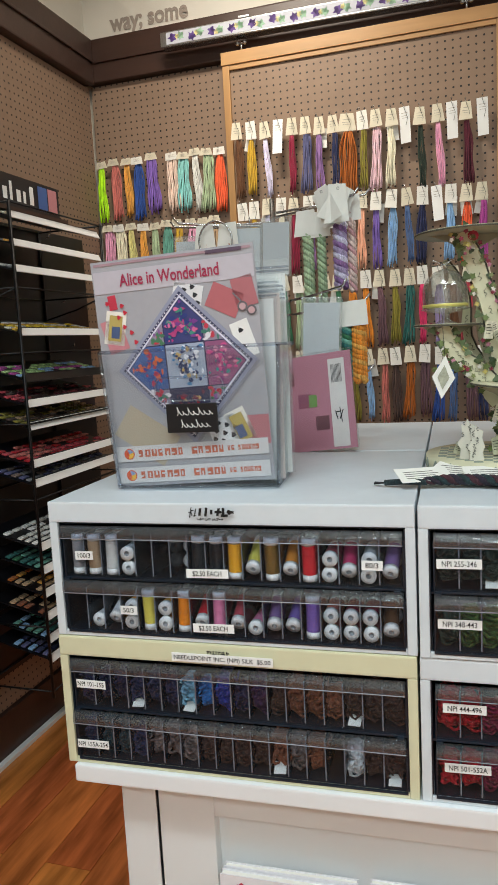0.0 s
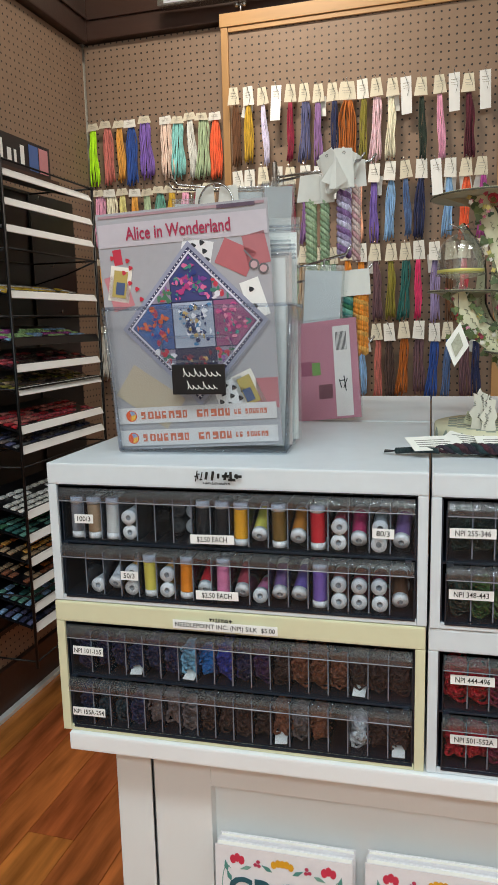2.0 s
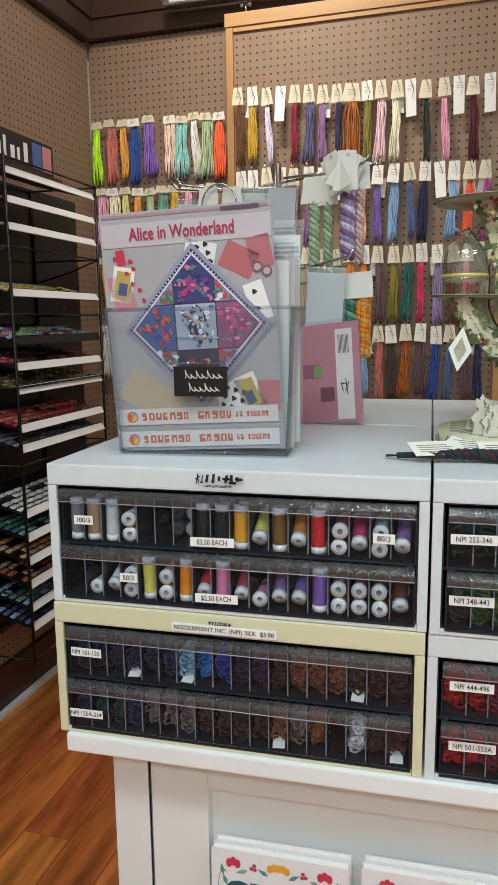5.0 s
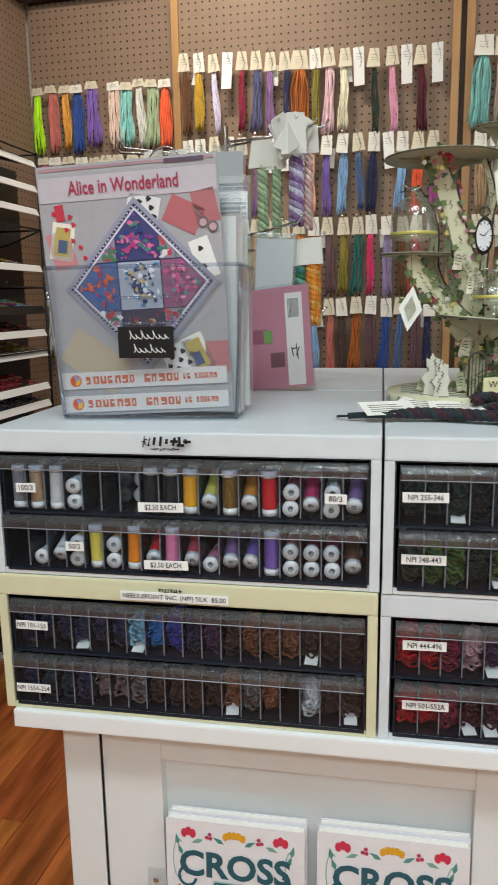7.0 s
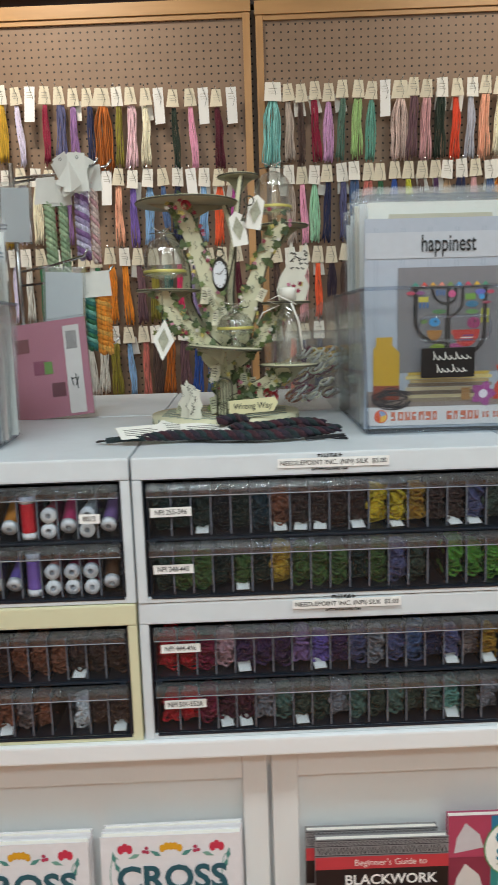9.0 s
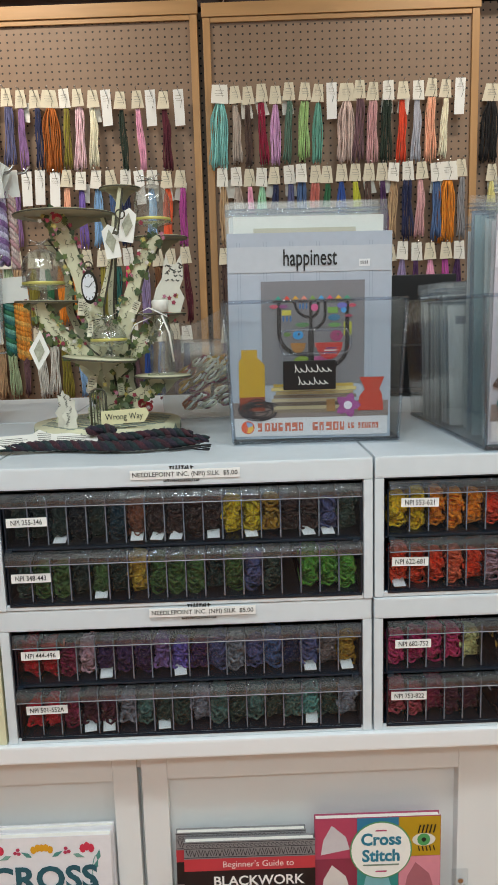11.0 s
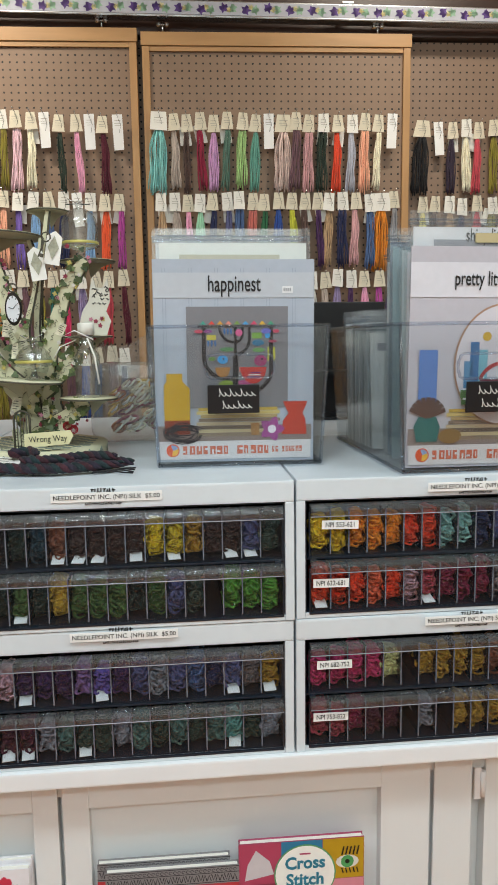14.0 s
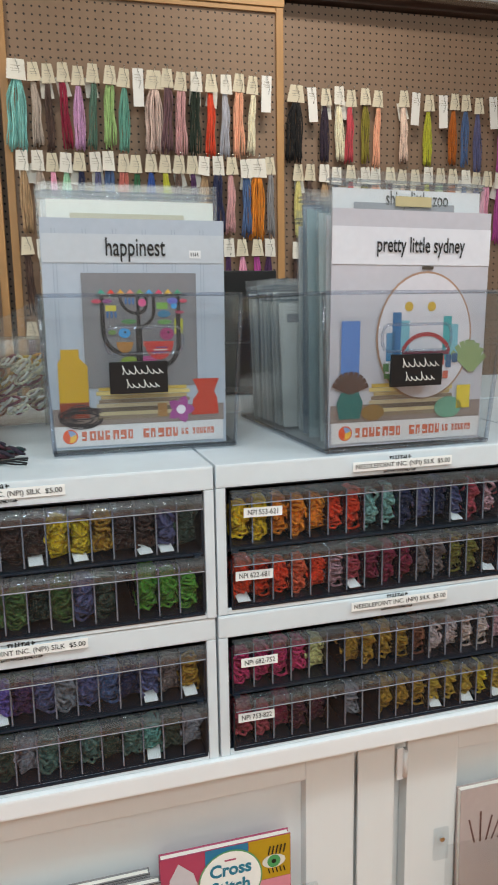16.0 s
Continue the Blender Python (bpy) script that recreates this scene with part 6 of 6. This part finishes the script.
    for a, n in ((40, 0.008), (-70, 0.006)):
        part("watch_hand", box(bmesh.new(), -0.0004, 0.0004, 0, 0.0004, 0.0, n), ink, t, "", pose(0.004, -0.095, 0.224, 0, a, 0))
    part("watch_ring", tube(bmesh.new(), [(0.006 * math.cos(q * 0.63), 0, 0.006 * math.sin(q * 0.63)) for q in range(10)], 0.0012, 6, True), card_edge, t, "", pose(0.004, -0.091, 0.253))
    key = tube(bmesh.new(), [(0.0065 * math.cos(q * 0.63), 0, 0.0065 * math.sin(q * 0.63)) for q in range(10)], 0.0011, 6, True)
    tube(key, [(0, 0, -0.006), (0, 0, -0.03)], 0.0011, 6)
    box(key, 0, 0.006, -0.001, 0.001, -0.029, -0.024)
    part("key", key, card_edge, t, "", pose(0.047, -0.06, 0.326, 0, 24, 0))
    part("tag_cord", tube(bmesh.new(), [(-0.083, -0.06, 0.204), (-0.081, -0.06, 0.166)], 0.0004, 4), ink, t)
    for x, y, z, a in ((-0.083, -0.06, 0.136, 6), (0.03, -0.05, 0.29, -8), (0.055, -0.05, 0.312, 10)):
        part("charm_print", plate(bmesh.new(), ((0, -0.017), (0.008, 0), (0, 0.017), (-0.008, 0)), 0.0006), material("charm_print", "a8a894", 0.7, grain=0.4, scale=260), t, "", pose(x, y - 0.0016, z, 0, a, 0))
        part("charm_card", plate(bmesh.new(), ((0, -0.03), (0.0155, 0), (0, 0.03), (-0.0155, 0)) if x < 0 else ((-0.011, -0.024), (0.011, -0.024), (0.011, 0.016), (0, 0.024), (-0.011, 0.016)), 0.0012), paper, t, "", pose(x, y, z, 0, a, 0))
    sign = part("sign_card", plate(bmesh.new(), ((-0.034, -0.011), (0.029, -0.009), (0.036, 0.003), (0.032, 0.011), (-0.033, 0.009)), 0.0015), material("sign_card", "e4dcae", 0.6, grain=0.08), t, "", pose(0.044, -0.1, 0.041, 0, -2, 0))
    words("Wrong Way", 0.0125, ink, sign, pose(0, -0.0008, 0), "lettering", 0.85)
    gate = bmesh.new()
    tube(gate, [(-0.011, 0, 0), (-0.011, 0, 0.047)] + [(x, 0, z) for x, z in arc(0, 0.047, 0.011, 0.011, 180, 0, 8)] + [(0.011, 0, 0)], 0.0016, 6)
    for k in range(4):
        tube(gate, [(-0.0066 + 0.0044 * k, 0, 0), (-0.0066 + 0.0044 * k, 0, 0.053)], 0.0008, 5)
    part("gate", gate, card_edge, t, "", pose(0.004, -0.082, 0.022, 0, 0, 10))
    cut = material("cutout", "d6d2c4", 0.6, grain=0.1, scale=60)
    figure = finish("cut_out", plate(bmesh.new(), ((-0.016, 0), (0.016, 0), (0.013, 0.02), (0.018, 0.03), (0.012, 0.05), (0.014, 0.066), (0.004, 0.07), (0, 0.078), (-0.006, 0.066), (-0.012, 0.068), (-0.01, 0.045), (-0.02, 0.03), (-0.013, 0.02)), 0.0014), cut)
    for x, y, rz, sc in ((-0.052, -0.066, -14, 0.72), (-0.04, -0.076, 10, 0.62)):
        fg = part("cut_out", figure, None, t, "", pose(x, y, 0.022, 0, 0, rz) @ Matrix.Diagonal((sc, 1, sc, 1)))
        for k in range(9):
            px, pz = rnd.uniform(-0.01, 0.01), 0.006 + 0.0075 * k
            part("ink_line", tube(bmesh.new(), [(px + 0.003 * math.sin(q * 1.9 + k), -0.0004, pz + 0.0022 * q) for q in range(5)], 0.0006, 4), ink, fg)
    perched = part("cut_out", plate(bmesh.new(), ((-0.02, 0), (0.018, 0), (0.024, 0.022), (0.016, 0.036), (0.021, 0.05), (0.02, 0.064), (0.016, 0.084), (0.009, 0.07), (-0.001, 0.07), (-0.006, 0.086), (-0.01, 0.066), (-0.011, 0.05), (-0.02, 0.034), (-0.024, 0.016)), 0.0014), cut, t, "", pose(0.106, -0.03, 0.187, 0, 4, -8))
    for k in range(16):
        px, pz = rnd.uniform(-0.008, 0.018), rnd.uniform(0.04, 0.072)
        part("ink_line", tube(bmesh.new(), [(px + 0.0016 * q, -0.0004, pz + 0.0014 * math.sin(q * 2 + k)) for q in range(4)], 0.0008, 4), ink, perched)
    for k in range(5):
        part("petal", rnd.choice(flowers[:3]), None, perched, "", pose(rnd.uniform(-0.012, 0.014), -0.001, rnd.uniform(0.008, 0.03), 0, rnd.uniform(0, 360), 0))
    # glass domes and bottle that stand on the tiers
    gold_m = material("gold_trim", "c9c06a", 0.4, metal=0.2, grain=0.1)
    for x, y, z, rr, h in ((0.082, 0.02, 0.3015, 0.0275, 0.078), (-0.081, -0.02, 0.2095, 0.031, 0.076), (0.022, -0.066, 0.1245, 0.026, 0.05)):
        g = thing("glass_dome", pose(cx + x, cy + y, LZ + z), "small clear glass cloche with a gold ribbon round it", "glass cloche", "cloches on the stand")
        part("pedestal", lathe(bmesh.new(), [(0.0, 0), (rr * 0.55, 0), (rr * 0.18, 0.006), (rr * 0.16, 0.014), (rr * 1.08, 0.02), (rr * 1.08, 0.0215), (0, 0.0215)], 20), glass, g)
        part("dome", lathe(bmesh.new(), [(rr, 0.022)] + [(rr * math.cos(radians(q)), 0.022 + (h - rr - 0.022) + rr * math.sin(radians(q))) for q in range(0, 90, 15)] + [(0.003, h)], 24), glass, g)
        part("knob", lathe(bmesh.new(), [(0.003, h - 0.001), (0.006, h + 0.005), (0.004, h + 0.01), (0, h + 0.011)], 12), glass, g)
        part("gold_ribbon", lathe(bmesh.new(), [(rr + 0.0003, 0.0235), (rr + 0.0008, 0.0245), (rr + 0.0008, 0.0265), (rr + 0.0003, 0.0275)], 24), gold_m, g)
        part("bow", tube(bmesh.new(), [(0, 0, h + 0.006), (-0.016, -0.004, h + 0.013), (-0.02, -0.004, h + 0.004), (0, -0.003, h + 0.006), (0.014, -0.004, h + 0.014), (0.018, -0.004, h + 0.004), (0.002, -0.002, h + 0.005)], 0.0008, 5), steel, g)
    g = thing("glass_bottle", pose(cx + 0.098, cy - 0.062, LZ + 0.0965), "small clear glass bottle with a white ribbon bow", "glass bottle")
    part("body", lathe(bmesh.new(), [(0, 0), (0.017, 0.0), (0.018, 0.004), (0.018, 0.06), (0.011, 0.074), (0.0105, 0.09), (0.0, 0.09)], 20), glass, g)
    part("stopper", lathe(bmesh.new(), [(0, 0.0905), (0.012, 0.0905), (0.0125, 0.106), (0.011, 0.108), (0, 0.108)], 14), material("stopper", "e6e4da", 0.5, grain=0.05), g)
    part("ribbon", tube(bmesh.new(), [(0.012, -0.013, 0.084), (-0.014, -0.016, 0.097), (-0.03, -0.014, 0.09), (-0.012, -0.014, 0.084), (-0.036, -0.013, 0.074), (-0.045, -0.012, 0.058)], 0.001, 5), paper, g)
    part("ribbon", tube(bmesh.new(), [(0.004, -0.018, 0.086), (0.014, -0.02, 0.06), (0.019, -0.02, 0.02)], 0.0014, 5), paper, g)


build_stand()


def build_cord():
    rnd = random.Random(17)
    runs = (((0.0, -0.02), (0.26, -0.006), 0.008, 0.3), ((0.1, 0.014), (0.272, 0.01), 0.008, 1.7), ((0.12, -0.002), (0.25, 0.016), 0.017, 3.0), ((0.1, 0.03), (0.145, 0.012), 0.024, 4.0))
    for a, b, z, ph in runs:
        t = thing("braided_hank", pose(-0.04, 0.985, LZ), "dark teal and plum braided thread hank on the unit", "thread hank", "braided hanks")
        n = max(14, int(70 * (b[0] - a[0]) / 0.3))
        for q, c in enumerate(("raisin", "fig", "petrol")):
            pts = []
            for i in range(n):
                f = i / (n - 1)
                x, y = a[0] + (b[0] - a[0]) * f, a[1] + (b[1] - a[1]) * f + 0.012 * math.sin(f * 7 + ph)
                w = f * (b[0] - a[0]) * 210 + q * math.tau / 3
                pts.append((x + rnd.uniform(-0.0006, 0.0006), y + 0.0052 * math.cos(w), z + 0.0034 * math.sin(w) + 0.001))
            part("strand", tube(bmesh.new(), pts, lambda f: 0.0046 * min(1, 0.4 + 5 * f, 0.4 + 5 * (1 - f)), 6), thread(c), t)
    t = thing("braided_hank", pose(-0.04, 0.985, LZ), "loose teal end of a braided thread hank", "thread hank", "braided hanks")
    part("strand", tube(bmesh.new(), [(0.005, -0.02, 0.008), (-0.025, -0.012, 0.007), (-0.05, -0.006, 0.004)], 0.0042, 6), thread("petrol"), t)
    for k in range(4):
        part("thread_end", tube(bmesh.new(), [(0.22 + 0.014 * q, -0.002 - 0.012 * math.sin(q * 1.3 + k) - 0.006 * k, 0.002) for q in range(5)], 0.0011, 4), thread("black"), t)
        part("thread_end", tube(bmesh.new(), [(-0.05, -0.006, 0.004), (-0.065, -0.004 + 0.004 * k, 0.002)], 0.001, 4), thread("black"), t)
    for x, y, rz in ((-0.04, 0.985, 24), (-0.0, 1.022, -25), (0.045, 1.0, 12)):
        g = thing("price_tag", pose(x, y, LZ + 0.002, 0, 0, rz), "white paper tag with small print lying by the cord", "paper tag", "tags by the cord")
        part("slip", box(bmesh.new(), -0.035, 0.035, -0.02, 0.02, 0, 0.0008), paper, g, "", pose(0, 0, 0.012, 16, 0, 0))
        for k in range(4):
            part("print_line", box(bmesh.new(), -0.026, 0.02 - 0.006 * (k % 2), -0.011 + k * 0.006, -0.0098 + k * 0.006, 0.001, 0.0014), material("grey_print", "8c8880", 0.8, grain=0.05), g, "", pose(0, 0, 0.012, 16, 0, 0))


build_cord()


def build_behind():
    """The wire arms hung with hanks and the bags that stand behind the bins."""
    r = thing("wire_hanger_rack", pose(-0.42, 1.68, LZ), "bright wire counter rack with long arms of hanks", "display rack")
    part("base", lathe(bmesh.new(), [(0, 0), (0.09, 0), (0.09, 0.008), (0.02, 0.014), (0, 0.014)], 24), steel, r)
    part("pole", tube(bmesh.new(), [(0, 0, 0.01), (0, 0, 0.52)], 0.006, 10), steel, r)
    for k, (a, z, L) in enumerate(((4, 0.488, 0.21), (-14, 0.478, 0.2), (176, 0.462, 0.25), (150, 0.47, 0.2), (-30, 0.285, 0.2), (-8, 0.255, 0.21), (-2, 0.1, 0.21), (190, 0.46, 0.22))):
        c, s_ = math.cos(radians(a)), math.sin(radians(a))
        part("arm", tube(bmesh.new(), [(0, 0, z), (c * L * 0.5, s_ * L * 0.5, z + 0.008), (c * L, s_ * L, z + 0.022), (c * (L + 0.012), s_ * (L + 0.012), z + 0.036)], 0.0028, 6), steel, r)
    part("ring", tube(bmesh.new(), [(-0.12 + 0.04 * math.cos(q * math.tau / 20), -0.06, 0.43 + 0.045 * math.sin(q * math.tau / 20)) for q in range(20)], 0.0022, 6, True), steel, r)

    def twist(x, y, z, colours, L, w, label):
        t = thing("twisted_hank", pose(x, y, z), label, "thread hank", "hanks on the wire rack")
        w *= 0.68
        for q, c in enumerate(colours):
            pts = []
            for i in range(40):
                f = i / 39
                a = f * 30 + q * math.tau / len(colours)
                pts.append((w * 0.5 * math.cos(a), w * 0.5 * math.sin(a), -f * L))
            part("strand", tube(bmesh.new(), pts, w * 0.36, 6), thread(c), t)
        part("card_tag", plate(bmesh.new(), ((-0.02, 0.0), (0.02, 0.004), (0.026, -0.05), (-0.026, -0.055)), 0.001), paper, t, "", pose(0, -w, 0.02, 4, 3, 0))
        return t
    twist(-0.262, 1.655, 1.61, ("lilacgrey", "mauve", "lilac"), 0.185, 0.03, "lilac and mauve twisted hank on a wire arm")
    twist(-0.238, 1.67, 1.6, ("blush", "dusty", "blush"), 0.185, 0.018, "pale twisted hank on a wire arm")
    twist(-0.335, 1.66, 1.575, ("sage", "palesage", "sage"), 0.19, 0.024, "sage green twisted hank on a wire arm")
    twist(-0.305, 1.66, 1.57, ("palesage", "sage", "palesage"), 0.18, 0.02, "pale green twisted hank on a wire arm")
    twist(-0.224, 1.64, 1.372, ("orange", "amber", "orange"), 0.155, 0.032, "orange twisted hank on a wire arm")
    twist(-0.252, 1.64, 1.37, ("green", "teal", "jade"), 0.145, 0.026, "green twisted hank on a wire arm")
    twist(-0.57, 1.65, 1.565, ("rust", "amber", "tan"), 0.1, 0.024, "rust twisted hank on a wire arm")
    twist(-0.515, 1.65, 1.565, ("tan", "cream", "sienna"), 0.11, 0.022, "tan twisted hank on a wire arm")
    for k, (dx, dy, ry, rz) in enumerate(((-0.03, 0.0, -30, -14), (-0.012, -0.012, -8, 10), (0.006, -0.004, 12, 4), (0.022, -0.014, 28, 22), (-0.022, -0.02, -18, -24), (0.014, -0.024, 4, 14), (0.03, 0.008, 36, -12))):
        g = thing("paper_tag", pose(-0.268 + dx, 1.628 + dy, 1.632 - 0.3 * abs(dx), 6, ry, rz), "blank off-white card tag on a wire arm", "paper tag", "tags on the wire rack")
        part("slip", plate(bmesh.new(), ((-0.018, 0.008), (0.016, 0.01), (0.027, -0.066), (-0.026, -0.072)), 0.0008), paper, g)
        part("eyelet", tube(bmesh.new(), [(0.003 * math.cos(q), -0.0006, 0.003 * math.sin(q)) for q in range(6)], 0.0006, 4, True), steel, g)
    for x, y, w, h, rz, z in ((-0.305, 1.60, 0.09, 0.155, 8, 1.25), (-0.41, 1.64, 0.075, 0.13, -6, 1.46), (-0.475, 1.65, 0.07, 0.13, 4, 1.455), (-0.62, 1.66, 0.09, 0.12, 5, 1.45)):
        g = thing("clear_bag", pose(x, y, z, 0, 3, rz), "clear plastic sleeve hanging from a wire arm", "bag", "clear bags")
        part("film", box(bmesh.new(), -w / 2, w / 2, 0, 0.01, 0, h, 0.003), bag_clear, g)
        part("sheet", box(bmesh.new(), -w / 2 + 0.006, w / 2 - 0.006, 0.004, 0.006, 0.004, h - 0.012), ink_mat("cfd6dc"), g)
        part("hook", tube(bmesh.new(), [(0, 0.005, h - 0.005), (0, 0.004, h + 0.012)], 0.0015, 5), steel, g)
    # open bag of hanks between the tree stand and the second bin
    g = thing("bag_of_hanks", pose(0.215, 1.3, LZ, 0, 0, 6), "clear bag of mixed brown and gold thread hanks", "bag")
    rnd = random.Random(14)
    for k in range(40):
        c = rnd.choice(("amber", "tan", "tan", "cream", "cream", "gold", "rust", "crimson", "mustard", "gold", "cream"))
        bx, by, bz = rnd.uniform(-0.045, 0.045), rnd.uniform(-0.022, 0.022), rnd.uniform(0.022, 0.105)
        ra, rb, tilt = rnd.uniform(0.012, 0.024), rnd.uniform(0.004, 0.008), rnd.uniform(0.1, 1.1)
        pts = []
        for q in range(14):
            a = q * math.tau / 14
            u, v = ra * math.cos(a), rb * math.sin(a)
            pts.append((bx + u * math.cos(tilt) - v * math.sin(tilt), by + 0.006 * math.sin(2 * a + k), bz + u * math.sin(tilt) * 0.7 + v * math.cos(tilt)))
        hk = part("hank", tube(bmesh.new(), pts, 0.0024, 6, True), thread(c), g)
        part("band", tube(bmesh.new(), [(bx - 0.008, by - 0.006, bz - 0.006), (bx, by - 0.009, bz), (bx + 0.006, by - 0.006, bz + 0.008)], 0.0022, 5), paper, hk)
    part("film", box(bmesh.new(), -0.085, 0.085, -0.04, 0.04, 0, 0.14, 0.025), bag_clear, g)
    crinkle = bmesh.new()
    rim_v = [[crinkle.verts.new((x, -0.01 * (1 + math.sin(31 * x * 6 + 2 * z * 40)), z + 0.012 * math.sin(47 * x))) for x in [-0.08 + 0.16 * q / 15 for q in range(16)]] for z in (0.13, 0.155, 0.18)]
    for p, q in zip(rim_v, rim_v[1:]):
        for k in range(15):
            crinkle.faces.new((p[k], p[k + 1], q[k + 1], q[k])).smooth = True
    part("open_top", crinkle, bag_clear, g)
    g = thing("clear_tray", pose(0.3, 1.32, LZ), "clear acrylic sleeve standing behind the bin", "tray")
    part("wall", box(bmesh.new(), -0.05, -0.047, -0.05, 0.12, 0, 0.2, 0.001), bag_clear, g)
    part("wall", box(bmesh.new(), -0.046, 0.02, -0.05, -0.047, 0, 0.2, 0.001), bag_clear, g)
    g = thing("black_display_box", pose(0.66, 1.62, LZ), "black card display box behind the acrylic bins", "display box")
    part("back", box(bmesh.new(), -0.09, 0.09, 0.05, 0.056, 0, 0.26, 0.002), black_plastic, g)
    part("side", box(bmesh.new(), -0.09, -0.084, -0.05, 0.049, 0, 0.24, 0.002), black_plastic, g)
    part("side", box(bmesh.new(), 0.084, 0.09, -0.05, 0.049, 0, 0.24, 0.002), black_plastic, g)
    for z in (0.0, 0.1, 0.19):
        part("shelf", box(bmesh.new(), -0.083, 0.083, -0.05, 0.049, z, z + 0.006), black_plastic, g)


build_behind()


# ---- lettering on the wall, rail joint, floor planks ----
def build_wall_lettering():
    grey = material("wall_lettering", "9a8f86", 0.8, grain=0.15, scale=80)
    t = thing("wall_lettering", pose(-1.21, 2.8485, 2.61), "grey-brown old-style lettering painted along the white wall", "lettering", "", "structure")
    words("way; some", 0.092, grey, t, pose(0, -0.0015, 0), "words", 0.85, 0.003)


build_wall_lettering()


def build_planks():
    fl = bpy.data.objects["floor"]
    wood = material("floor_plank", "c4763a", 0.24, grain=0.5, scale=26, bump=0.12, bump_scale=60, stretch=(1, 0.12, 1), coat=0.3, contrast=1.8)
    nt = wood.node_tree
    info, hsv = nt.nodes.new("ShaderNodeObjectInfo"), [n for n in nt.nodes if n.type == "HUE_SAT"][0]
    rg = nt.nodes.new("ShaderNodeMapRange")
    rg.inputs["To Min"].default_value, rg.inputs["To Max"].default_value = 0.487, 0.513
    nt.links.new(info.outputs["Random"], rg.inputs["Value"])
    nt.links.new(rg.outputs[0], hsv.inputs["Hue"])
    plank = finish("plank", box(bmesh.new(), 0.001, 0.131, 0, 2.598, -0.0115, 0.0, 0.0012), wood)
    half = finish("plank", box(bmesh.new(), 0.001, 0.131, 0, 1.298, -0.0115, 0.0, 0.0012), wood)
    for k in range(34):
        runs = ((-2.4, plank), (0.2, plank)) if k % 2 == 0 else ((-2.4, half), (-1.1, plank), (1.5, half))
        for y, me in runs:
            part("plank", me, None, fl, "", pose(-1.46 + 0.132 * k, y, 0))


build_planks()
